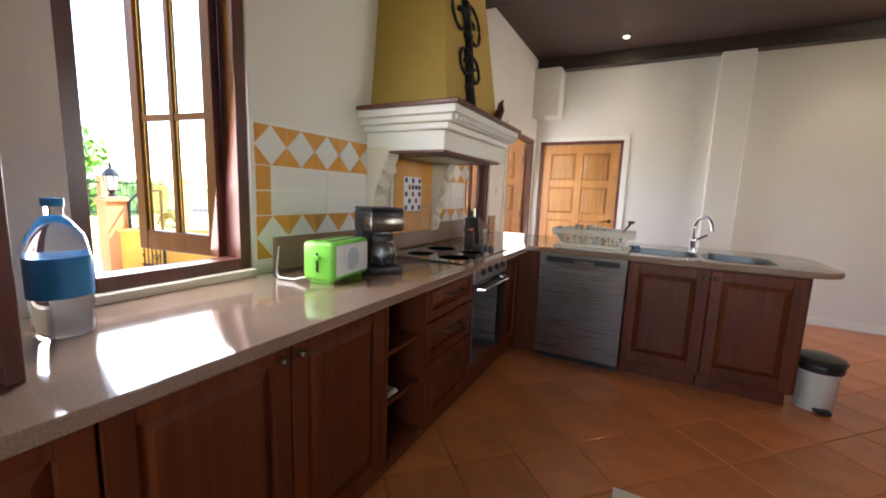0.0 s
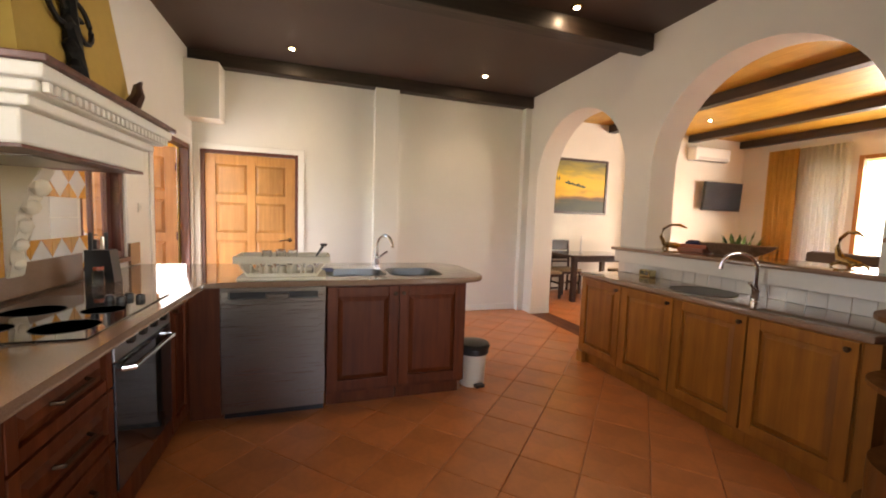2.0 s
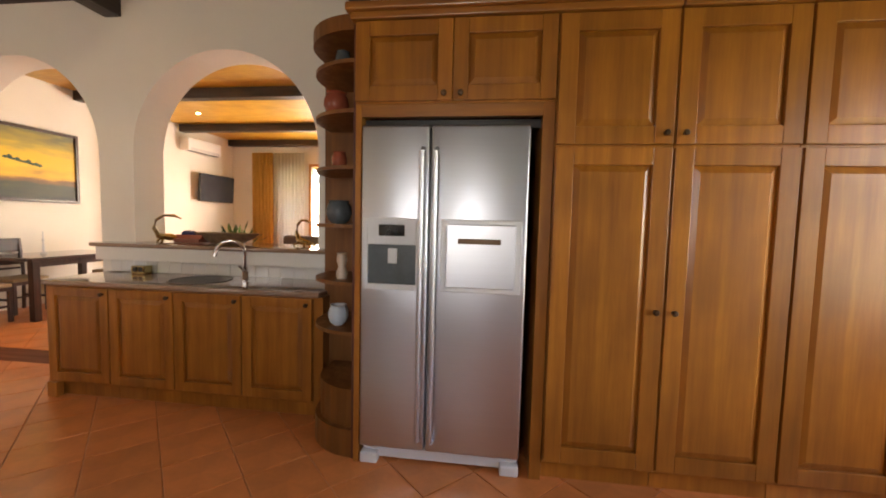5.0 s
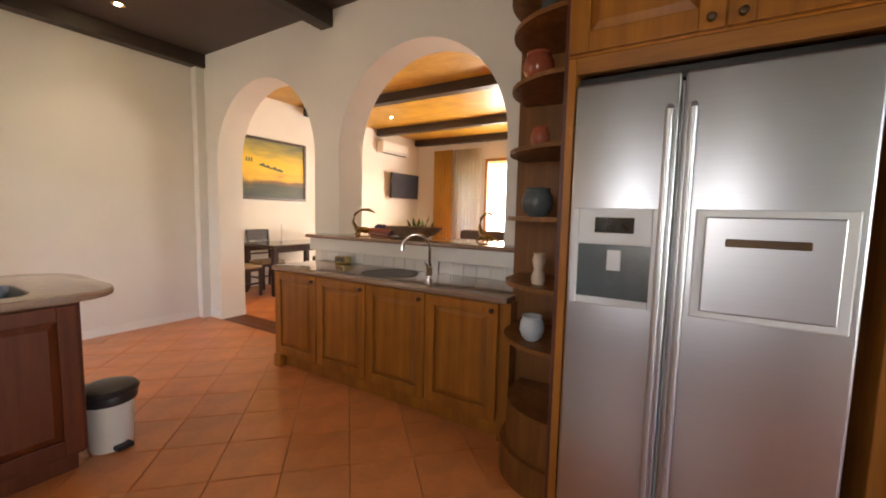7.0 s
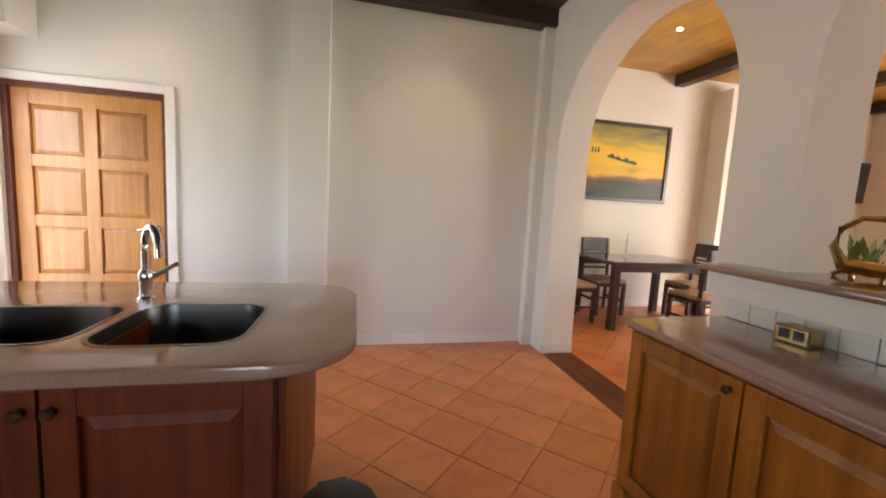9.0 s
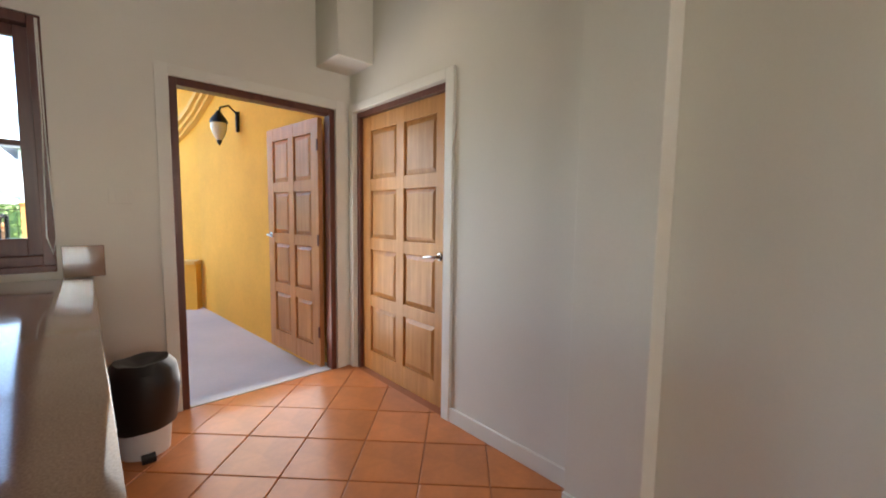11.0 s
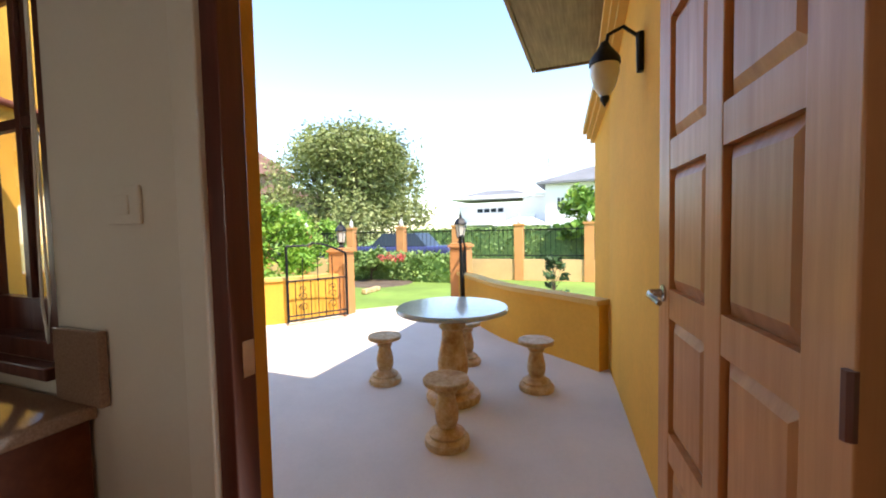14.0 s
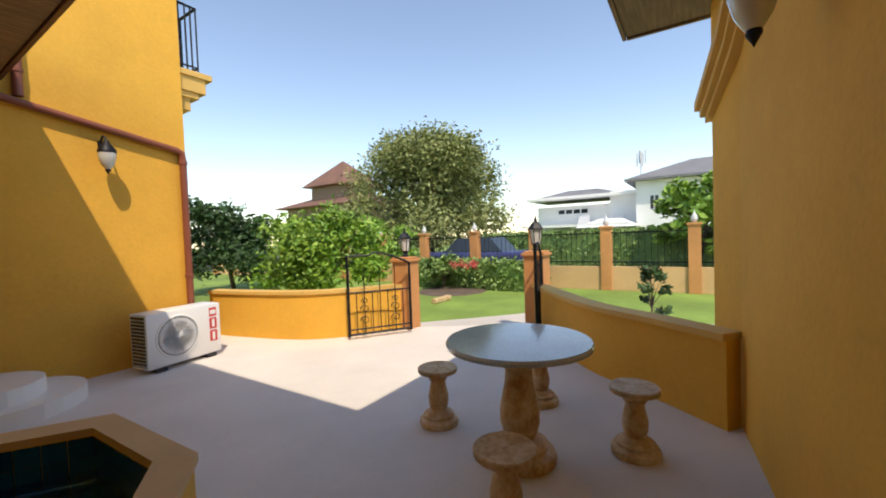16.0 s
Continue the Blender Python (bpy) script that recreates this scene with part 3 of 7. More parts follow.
# open outside door in the west wall
d2 = tagged(thing("door_2", -0.2, 5.8, 0, "open panelled teak door to the patio", "door"), kind="structure")
part("frame", merge(box(-0.050, 4.797, 0, 0.004, 4.842, 2.06, 0.003), box(-0.085, 5.82, 0, 0.004, 5.862, 2.06, 0.003), box(-0.085, 4.842, 2.015, 0.004, 5.82, 2.06, 0.003)), M_FRAME, d2, "red-brown door frame")
part("casing", merge(box(0.0, 4.73, 0, 0.016, 4.80, 2.13, 0.004), box(0.0, 5.87, 0, 0.016, 5.94, 2.13, 0.004), box(0.0, 4.80, 2.06, 0.016, 5.87, 2.13, 0.004)), M_WHITE, d2, "white painted casing")
fcx = Face((0, 0, 0), (-1, 0, 0), (0, -1, 0))
leaf = panelled_leaf(fcx, 0.86, 2.0, 0.042, M_DOORX, None)
lever_handle(fcx, 0.80, 1.05, 0.042, -1, leaf)
leaf.parent = d2
leaf.matrix_basis = Matrix.Translation(-d2.location) @ pose(-0.10, 5.81, 0.008, 0, 0, 6.5)
for hz in (0.25, 1.0, 1.75):
    part("hinge", lathe([(0, 0), (0.009, 0), (0.009, 0.09), (0, 0.09)], 8, -0.10, 5.765, hz), M_FRAME, d2)
part("strike_plate", box(-0.045, 4.842, 1.0, -0.018, 4.8445, 1.07), M_CHROME, d2)


def casement(name, y0, y1, z0, z1, open_angle, label):
    """A wooden window: frame, one sash with four panes, sill."""
    w = tagged(thing(name, -0.1, (y0 + y1) / 2, z0, label, "window"), kind="structure")
    t = 0.05
    part("window_frame", merge(box(-0.11, y0, z0, -0.01, y0 + t, z1, 0.003), box(-0.11, y1 - t, z0, -0.01, y1, z1, 0.003),
                               box(-0.11, y0 + t, z0, -0.01, y1 - t, z0 + t, 0.003), box(-0.11, y0 + t, z1 - t, -0.01, y1 - t, z1, 0.003)), M_FRAME, w)
    a0, a1, b0, b1 = y0 + t, y1 - t, z0 + t, z1 - t
    ang = radians(open_angle)
    hinge = (-0.105, a1)

    def turned(bm):
        bmesh.ops.transform(bm, matrix=Matrix.Translation((hinge[0], hinge[1], 0)) @ Matrix.Rotation(-ang, 4, "Z") @ Matrix.Translation((-hinge[0], -hinge[1], 0)), verts=bm.verts[:])
        return bm

    s = 0.055
    ym, zm = (a0 + a1) / 2, b0 + (b1 - b0) * 0.5
    sash = part("sash", turned(merge(box(-0.105, a0, b0, -0.065, a0 + s, b1, 0.003), box(-0.105, a1 - s, b0, -0.065, a1, b1, 0.003),
                                     box(-0.104, a0 + s, b0, -0.066, a1 - s, b0 + 0.09, 0.003), box(-0.104, a0 + s, b1 - s, -0.066, a1 - s, b1, 0.003),
                                     box(-0.100, ym - 0.014, b0 + 0.09, -0.070, ym + 0.014, b1 - s, 0.002), box(-0.098, a0 + s, zm - 0.014, -0.072, a1 - s, zm + 0.014, 0.002))), M_FRAME, w)
    for u0, u1 in ((a0 + s, ym - 0.014), (ym + 0.014, a1 - s)):
        for v0, v1 in ((b0 + 0.09, zm - 0.014), (zm + 0.014, b1 - s)):
            pane = part("pane", turned(box(-0.088, u0, v0, -0.082, u1, v1)), M_CLEAR, sash)
            pane.visible_shadow = False
    part("window_sill", box(-0.01, y0, z0 - 0.03, 0.03, y1, z0 + 0.002, 0.004), M_FRAME if open_angle == 0 else M_CREAM, w)
    return w


casement("window_1", 0.90, 1.50, 0.93, 2.22, 82, "wooden casement window standing open outwards")
casement("window_2", 3.70, 4.28, 0.97, 2.22, 0, "closed dark wooden window with four panes")
cord = thing("blind_cord", -0.02, 4.27, 2.0, "thin pale looped window blind cord", "cord")
part("loop", tube([(0.012, 4.268, 2.2), (0.014, 4.272, 1.6), (0.016, 4.285, 1.12), (0.016, 4.27, 1.03), (0.014, 4.25, 1.12), (0.012, 4.262, 1.7), (0.012, 4.262, 2.2)], 0.003, 6), M_WPLAS, cord, "", True)
sw = thing("light_switch", 0.0, 4.55, 1.34, "cream plastic wall switch plate", "switch")
part("plate", box(0.0, 4.50, 1.30, 0.008, 4.61, 1.38, 0.003), M_WALL, sw)
part("rocker", box(0.008, 4.53, 1.32, 0.013, 4.58, 1.36, 0.002), M_WALL, sw)

# ---- kitchen: worktops ----
CT = 0.90


def slab(name, poly, z0, z1, label):
    bm = prism(poly, z0, z1)
    es = [e for e in bm.edges if abs(e.verts[0].co.z - e.verts[1].co.z) < 1e-6]
    bmesh.ops.bevel(bm, geom=es, offset=0.012, segments=3, affect="EDGES", profile=0.6)
    return tagged(part(name, bm, M_GRAN, smooth=True), label, "worktop")


def with_hole(ob, cutter):
    """Cuts an opening into a worktop for good."""
    c = new("cutter", finish("cutter", cutter, M_GRAN))
    md = ob.modifiers.new("cut", "BOOLEAN")
    md.operation, md.object, md.solver = "DIFFERENCE", c, "EXACT"
    dg = bpy.context.evaluated_depsgraph_get()
    me = bpy.data.meshes.new_from_object(ob.evaluated_get(dg))
    ob.modifiers.clear()
    ob.data = me
    bpy.data.objects.remove(c)


def rounded(x0, y0, x1, y1, r, n=6):
    return arcs(x1 - r, y1 - r, r, 0, 90, n) + arcs(x0 + r, y1 - r, r, 90, 180, n) + arcs(x0 + r, y0 + r, r, 180, 270, n) + arcs(x1 - r, y0 + r, r, 270, 360, n)


west_top = slab("worktop", [(0.005, -1.2), (0.70, -1.2), (0.70, 3.44), (0.80, 3.44)] + [(2.40, 3.44)] + arcs(2.40, 3.66, 0.22, -90, 0, 6)[1:] + arcs(2.38, 4.18, 0.24, 0, 90, 6) + [(0.005, 4.42)], CT - 0.035, CT, "polished brown granite worktop running round into a rounded peninsula")
with_hole(west_top, prism(rounded(1.42, 3.63, 1.86, 4.00, 0.07), 0.5, 1.2))
with_hole(west_top, prism(rounded(1.90, 3.60, 2.30, 4.03, 0.09), 0.5, 1.2))
up1 = tagged(part("upstand", box(0.003, 1.60, CT + 0.001, 0.022, 3.66, CT + 0.16, 0.003), M_GRAN), "granite upstand behind the hob", "upstand")
tagged(part("upstand", box(0.003, 4.30, CT + 0.001, 0.022, 4.47, CT + 0.17, 0.003), M_GRAN), "granite upstand beside the small window", "upstand")


def bowl(name, x0, y0, x1, y1, r, depth, parent):
    bm = bmesh.new()
    rings = []
    for inset, z in ((-0.012, CT + 0.002), (0.0, CT + 0.001), (0.006, CT - 0.03), (0.015, CT - depth + 0.02), (0.04, CT - depth)):
        rings.append([bm.verts.new((x, y, z)) for x, y in rounded(x0 + inset, y0 + inset, x1 - inset, y1 - inset, max(0.02, r - inset))])
    for a, b in zip(rings, rings[1:]):
        for k in range(len(a)):
            bm.faces.new((a[k], a[(k + 1) % len(a)], b[(k + 1) % len(a)], b[k]))
    bm.faces.new(rings[-1])
    ob = part(name, bm, M_SINK, parent, "", True)
    cx, cy = (x0 + x1) / 2, (y0 + y1) / 2
    part("drain", lathe([(0, 0.002), (0.02, 0.002), (0.034, 0.006), (0.04, 0.001)], 16, cx, cy, CT - depth), M_CHROME, ob, "", True)
    return ob


snk = thing("kitchen_sink", 1.86, 3.8, CT, "double stainless steel sink set into granite", "sink")
bowl("bowl", 1.425, 3.635, 1.855, 3.995, 0.07, 0.15, snk)
bowl("bowl", 1.905, 3.605, 2.295, 4.025, 0.09, 0.19, snk)


def tap(x, y, z, ang, name_label, h=0.27, reach=0.17):
    t = thing("mixer_tap", 0, 0, 0, name_label, "tap")
    part("base", lathe([(0, 0), (0.028, 0), (0.028, 0.008), (0.021, 0.014), (0.021, 0.07), (0.024, 0.075), (0.024, 0.10), (0.015, 0.115), (0, 0.118)], 16), M_CHROME, t, "", True)
    pts = [(0, 0, 0.10), (0, 0, h * 0.7)] + [(reach / 2 - reach / 2 * math.cos(radians(a)), 0, h * 0.7 + reach / 2 * 1.05 * math.sin(radians(a))) for a in range(15, 166, 15)] + [(reach + 0.004, 0, h * 0.66)]
    part("spout", tube(pts, [0.013] * (len(pts) - 2) + [0.013, 0.015], 10), M_CHROME, t, "", True)
    part("lever", tube([(0, 0.02, 0.085), (0.01, 0.045, 0.10), (0.02, 0.085, 0.125), (0.025, 0.10, 0.13)], [0.012, 0.009, 0.008, 0.01], 8), M_CHROME, t, "", True)
    t.matrix_basis = pose(x, y, z, 0, 0, ang)
    return t


tap(1.85, 4.10, CT, -52, "chrome mixer tap with a swan-neck spout behind the double sink")


# ---- kitchen: base units of the west run (fronts face east) ----
def unit(name, x, y, label, group=""):
    return thing(name, x, y, 0, label, "cabinet", group)


FX = 0.60
west = Face((FX, 0, 0), (0, 1, 0), (1, 0, 0))


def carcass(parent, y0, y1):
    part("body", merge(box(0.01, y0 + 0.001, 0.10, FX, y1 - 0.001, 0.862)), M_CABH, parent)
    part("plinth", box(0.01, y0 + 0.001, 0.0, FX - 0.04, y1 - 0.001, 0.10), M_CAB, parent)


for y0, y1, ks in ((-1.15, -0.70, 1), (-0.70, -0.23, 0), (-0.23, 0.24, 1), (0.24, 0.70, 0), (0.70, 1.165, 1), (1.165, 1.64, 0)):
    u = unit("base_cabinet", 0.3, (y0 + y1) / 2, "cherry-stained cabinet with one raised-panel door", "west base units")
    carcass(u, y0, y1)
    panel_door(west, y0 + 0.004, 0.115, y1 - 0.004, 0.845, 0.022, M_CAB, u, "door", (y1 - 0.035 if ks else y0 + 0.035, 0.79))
# open shelf unit
u = unit("open_shelf_unit", 0.3, 1.81, "cherry-stained open cabinet with three shelves and papers")
part("side", box(0.01, 1.642, 0.10, FX + 0.02, 1.662, 0.862), M_CAB, u)
part("side", box(0.01, 1.958, 0.10, FX + 0.02, 1.978, 0.862), M_CAB, u)
part("back", box(0.01, 1.662, 0.10, 0.03, 1.958, 0.862), M_CAB, u)
part("top", box(0.03, 1.662, 0.842, FX + 0.02, 1.958, 0.862), M_CAB, u)
part("bottom", box(0.03, 1.662, 0.10, FX + 0.02, 1.958, 0.125), M_CAB, u)
part("plinth", box(0.01, 1.642, 0.0, FX - 0.04, 1.978, 0.10), M_CAB, u)
for sz in (0.36, 0.59):
    part("shelf", box(0.03, 1.662, sz, FX, 1.958, sz + 0.02, 0.002), M_CABH, u)
pp = thing("magazine_pile", 0.5, 1.8, 0.61, "small pile of pale papers on a shelf", "papers")
for k in range(4):
    part("sheet", box(0.38, 1.69, 0.38 + k * 0.006, 0.58, 1.80 - k * 0.006, 0.385 + k * 0.006), M_WPLAS, pp)
# drawers
u = unit("drawer_unit", 0.3, 2.26, "cherry-stained unit with three drawers")
carcass(u, 1.98, 2.53)
for w0, w1 in ((0.115, 0.44), (0.45, 0.65), (0.66, 0.845)):
    d = panel_door(west, 1.985, w0, 2.525, w1, 0.022, M_CAB, u, "drawer", rail=0.045)
    part("handle", tube([west.p(2.16, w1 - 0.08, 0.02), west.p(2.17, w1 - 0.085, 0.045), west.p(2.34, w1 - 0.085, 0.045), west.p(2.35, w1 - 0.08, 0.02)], 0.007, 8), M_KNOB, d, "", True)
# oven
ov = thing("built_in_oven", 0.6, 2.84, 0.3, "built-in oven with steel panel and black glass door", "oven")
part("body", box(0.02, 2.535, 0.10, FX, 3.145, 0.862), M_BLACK, ov)
part("control_panel", box(FX, 2.54, 0.745, FX + 0.022, 3.14, 0.862, 0.003), M_STEEL, ov)
for k in range(4):
    q = lathe([(0, 0), (0.022, 0), (0.020, 0.018), (0.016, 0.022), (0, 0.022)], 14)
    bmesh.ops.transform(q, matrix=Matrix.Translation((FX + 0.022, 2.66 + k * 0.12, 0.805)) @ Matrix.Rotation(radians(90), 4, "Y"), verts=q.verts[:])
    part("dial", q, M_BLACK, ov, "", True)
od = part("door", box(FX, 2.54, 0.225, FX + 0.024, 3.14, 0.74, 0.004), M_SMOKE, ov, "black glass oven door")
part("handle", tube([(FX + 0.02, 2.60, 0.70), (FX + 0.06, 2.61, 0.70), (FX + 0.06, 3.07, 0.70), (FX + 0.02, 3.08, 0.70)], 0.011, 8), M_CHROME, od, "", True)
part("bottom_panel", box(FX, 2.54, 0.115, FX + 0.022, 3.14, 0.22, 0.003), M_CAB, ov)
part("plinth", box(0.02, 2.535, 0.0, FX - 0.04, 3.145, 0.10), M_CAB, ov)
u = unit("corner_cabinet", 0.3, 3.4, "cherry-stained corner cabinet beside the dishwasher")
part("body", box(0.01, 3.146, 0.10, FX, 4.40, 0.862), M_CABH, u)
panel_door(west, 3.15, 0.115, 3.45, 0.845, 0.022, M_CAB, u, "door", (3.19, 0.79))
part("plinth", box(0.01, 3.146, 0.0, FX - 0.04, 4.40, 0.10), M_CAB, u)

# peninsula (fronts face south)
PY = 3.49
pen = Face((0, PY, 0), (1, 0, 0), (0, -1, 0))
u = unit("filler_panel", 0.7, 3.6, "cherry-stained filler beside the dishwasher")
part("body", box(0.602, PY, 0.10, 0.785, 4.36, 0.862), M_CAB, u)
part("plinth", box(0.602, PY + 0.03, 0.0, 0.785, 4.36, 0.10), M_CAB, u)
dw = thing("dishwasher", 1.1, 3.7, 0, "brushed steel dishwasher with a dark handle recess", "dishwasher")
part("body", box(0.79, PY, 0.10, 1.42, 4.1, 0.86), M_BLACK, dw)
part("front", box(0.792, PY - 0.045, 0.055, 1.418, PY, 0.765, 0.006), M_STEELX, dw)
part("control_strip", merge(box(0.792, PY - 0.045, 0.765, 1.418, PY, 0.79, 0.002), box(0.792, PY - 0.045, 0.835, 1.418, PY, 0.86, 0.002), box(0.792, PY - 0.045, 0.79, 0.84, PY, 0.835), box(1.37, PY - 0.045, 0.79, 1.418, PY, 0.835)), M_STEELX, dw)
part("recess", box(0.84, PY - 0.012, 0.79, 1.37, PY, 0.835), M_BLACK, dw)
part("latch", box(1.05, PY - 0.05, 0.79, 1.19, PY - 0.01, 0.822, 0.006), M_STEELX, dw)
part("kick_plate", box(0.80, PY + 0.01, 0.0, 1.41, PY + 0.03, 0.055), M_BLACK, dw)
part("foot", box(0.85, PY + 0.05, 0.0, 0.89, PY + 0.09, 0.10), M_BLACK, dw)
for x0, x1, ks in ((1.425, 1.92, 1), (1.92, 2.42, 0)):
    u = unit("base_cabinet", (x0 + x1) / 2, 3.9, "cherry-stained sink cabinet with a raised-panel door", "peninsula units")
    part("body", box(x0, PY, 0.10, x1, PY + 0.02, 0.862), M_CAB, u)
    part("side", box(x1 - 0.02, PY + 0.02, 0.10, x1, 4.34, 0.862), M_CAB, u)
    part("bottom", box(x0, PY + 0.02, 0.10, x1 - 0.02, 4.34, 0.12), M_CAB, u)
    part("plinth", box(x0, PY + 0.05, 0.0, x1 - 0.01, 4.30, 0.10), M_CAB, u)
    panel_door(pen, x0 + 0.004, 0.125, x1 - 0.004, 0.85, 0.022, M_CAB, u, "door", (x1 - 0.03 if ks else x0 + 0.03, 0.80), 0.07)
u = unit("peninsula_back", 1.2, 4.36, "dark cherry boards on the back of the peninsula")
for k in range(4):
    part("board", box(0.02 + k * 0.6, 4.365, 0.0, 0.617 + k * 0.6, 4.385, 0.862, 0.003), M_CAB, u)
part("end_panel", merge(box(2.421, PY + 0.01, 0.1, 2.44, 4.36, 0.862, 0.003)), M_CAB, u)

# ---- kitchen: east run ----
EX = 3.80
east = Face((EX, 0, 0), (0, 1, 0), (-1, 0, 0))
ET = 0.865
for k in range(4):
    y0, y1 = 1.86 + k * 0.505, 1.86 + (k + 1) * 0.505
    u = unit("base_cabinet", 4.0, (y0 + y1) / 2, "honey-coloured wooden cabinet with a raised-panel door", "east base units")
    part("body", box(EX, y0 + 0.001, 0.11, EX + 0.02, y1 - 0.001, ET - 0.035), M_OAK, u)
    part("bottom", box(EX + 0.02, y0 + 0.001, 0.11, 4.31, y1 - 0.001, 0.13), M_OAK, u)
    part("plinth", box(EX + 0.05, y0 + 0.001, 0.0, EX + 0.07, y1 - 0.001, 0.11), M_OAK, u)
    panel_door(east, y0 + 0.005, 0.13, y1 - 0.005, ET - 0.045, 0.022, M_OAK, u, "door", (y0 + 0.04, ET - 0.085), 0.065)
    if k == 0:
        part("side", box(EX, 1.795, 0.0, 4.31, y0, ET - 0.035, 0.002), M_OAK, u)
    if k == 3:
        part("side", box(EX, y1 - 0.001, 0.0, 4.31, y1 + 0.02, ET - 0.035, 0.002), M_OAK, u)
        part("leg", box(EX - 0.022, y1 - 0.06, 0.0, EX + 0.03, y1 + 0.02, 0.11, 0.004), M_OAK, u)
et = slab("worktop", [(3.765, 1.81), (4.318, 1.81), (4.318, 3.93), (3.80, 3.93), (3.765, 3.895)], ET - 0.035, ET, "polished brown granite worktop below the arch")
with_hole(et, prism(arcs(4.06, 2.88, 0.20, 0, 351, 39), 0.5, 1.2))
rs = thing("round_sink", 4.06, 2.88, ET, "round stainless steel sink set into granite", "sink")
part("bowl", lathe([(0.215, 0.001), (0.215, 0.004), (0.20, 0.003), (0.192, -0.02), (0.16, -0.12), (0.08, -0.15), (0.04, -0.152)], 32, 4.06, 2.88, ET), M_SINK, rs, "", True)
part("drain", lathe([(0, 0.0), (0.03, 0.001), (0.04, 0.003)], 16, 4.06, 2.88, ET - 0.15), M_CHROME, rs, "", True)
tap(4.03, 2.50, ET, 118, "tall chrome swan-neck tap beside the round sink", 0.30, 0.19)
so = thing("socket_box", 4.2, 3.55, ET, "brass-coloured double socket box on the worktop", "socket")
part("box", box(4.20, 3.50, ET, 4.28, 3.62, ET + 0.065, 0.006), M_BRASS, so)
for k in range(2):
    part("outlet", box(4.195, 3.515 + k * 0.05, ET + 0.02, 4.20, 3.55 + k * 0.05, ET + 0.055, 0.002), M_BLACK, so)
sp = tagged(thing("wall_splashback", 4.3, 2.8, ET, "white glazed tile splashback below the bar", "splashback"), kind="structure")
for k in range(19):
    part("tile", box(4.308, 1.83 + k * 0.11, ET + 0.001, 4.32, 1.937 + k * 0.11, ET + 0.105, 0.002), M_TILEW, sp)
part("band", box(4.18, 1.72, 0.975, 4.32, 3.92, 1.085, 0.003), M_WHITE, sp)
bar = slab("bar_top", [(4.12, 1.84), (4.318, 1.84), (4.318, 2.073), (4.70, 2.073), (4.70, 3.687), (4.318, 3.687), (4.318, 3.95), (4.16, 3.95), (4.12, 3.91)], 1.086, 1.116, "polished brown granite bar top in the arch")

# corner shelves beside the fridge
cs = thing("corner_shelf_unit", 3.6, 1.64, 0, "honey-brown open shelf unit with rounded shelves", "shelf")
part("back", box(3.90, 1.46, 0.0, 3.93, 1.83, 2.42, 0.003), M_SHELF, cs)
part("side", box(3.42, 1.44, 0.0, 3.93, 1.459, 2.42, 0.003), M_FRAME, cs)


def quarter(z, t, r=0.33):
    return prism([(3.90, 1.459), (3.90, 1.459 + r)] + [(3.74 + (r - 0.02) * math.cos(radians(a)), 1.459 + r * math.sin(radians(a))) for a in range(90, 181, 10)], z, z + t)


for sz in (0.70, 0.98, 1.30, 1.62, 1.92, 2.18):
    part("shelf", quarter(sz, 0.02), M_SHELF, cs)
part("base", quarter(0.0, 0.16), M_SHELF, cs)
part("base_panel", quarter(0.16, 0.22, 0.30), M_SHELF, cs)
part("crown", quarter(2.34, 0.08, 0.345), M_SHELF, cs)


def pot(x, y, z, prof, mat, label, cat="ornament"):
    t = thing("ornament" if cat == "ornament" else cat, x, y, z, label, cat, "shelf ornaments")
    part("body", lathe(prof, 18, x, y, z), mat, t, "", True)
    return t


POT = [(0, 0), (0.035, 0), (0.06, 0.02), (0.075, 0.06), (0.07, 0.10), (0.055, 0.125), (0.062, 0.135), (0.05, 0.135), (0.04, 0.11), (0, 0.10)]
VASE = [(0, 0), (0.03, 0), (0.035, 0.03), (0.02, 0.07), (0.032, 0.11), (0.025, 0.14), (0.03, 0.15), (0, 0.145)]
p = pot(3.58, 1.60, 1.32, POT, M_POT, "dark glazed round pot on a shelf", "pot")
part("foot", lathe([(0, 0), (0.012, 0), (0.02, 0.02), (0, 0.025)], 8, 3.545, 1.60, 1.318), M_POT, p)
pot(3.58, 1.58, 1.00, VASE, M_POT2, "small cream pottery vase with red marks", "vase")
pot(3.58, 1.60, 0.72, [(r * 0.8, z * 0.9) for r, z in POT], M_STICK, "small blue-grey pottery jug", "jug")
pot(3.58, 1.60, 1.64, [(r * 0.6, z * 0.7) for r, z in POT], M_REDG, "small red-brown pottery figure", "ornament")
pot(3.58, 1.62, 1.94, [(r * 0.95, z * 0.95) for r, z in POT], M_REDG, "round red and white glazed teapot", "teapot")
pot(3.58, 1.58, 2.20, [(r * 0.6, z * 0.7) for r, z in POT], M_POT, "small dark glazed pot", "pot")

# fridge
FY0, FY1 = 0.53, 1.40
FRX = 3.39
fr = thing("fridge", 3.7, 0.96, 0, "brushed steel side-by-side fridge freezer with ice dispenser", "fridge")
fz0, fz1 = 0.10, 1.84
part("body", box(FRX + 0.08, FY0, 0.02, 4.15, FY1, 1.83, 0.004), M_GREYP, fr)
part("kick_grille", box(FRX + 0.05, FY0 + 0.01, 0.02, FRX + 0.08, FY1 - 0.01, 0.095, 0.003), M_GREYP, fr)
for yy in (FY0 + 0.05, FY1 - 0.05):
    part("foot", box(FRX + 0.005, yy - 0.05, 0.0, FRX + 0.08, yy + 0.05, 0.06, 0.01), M_GREYP, fr)
ym = 1.035
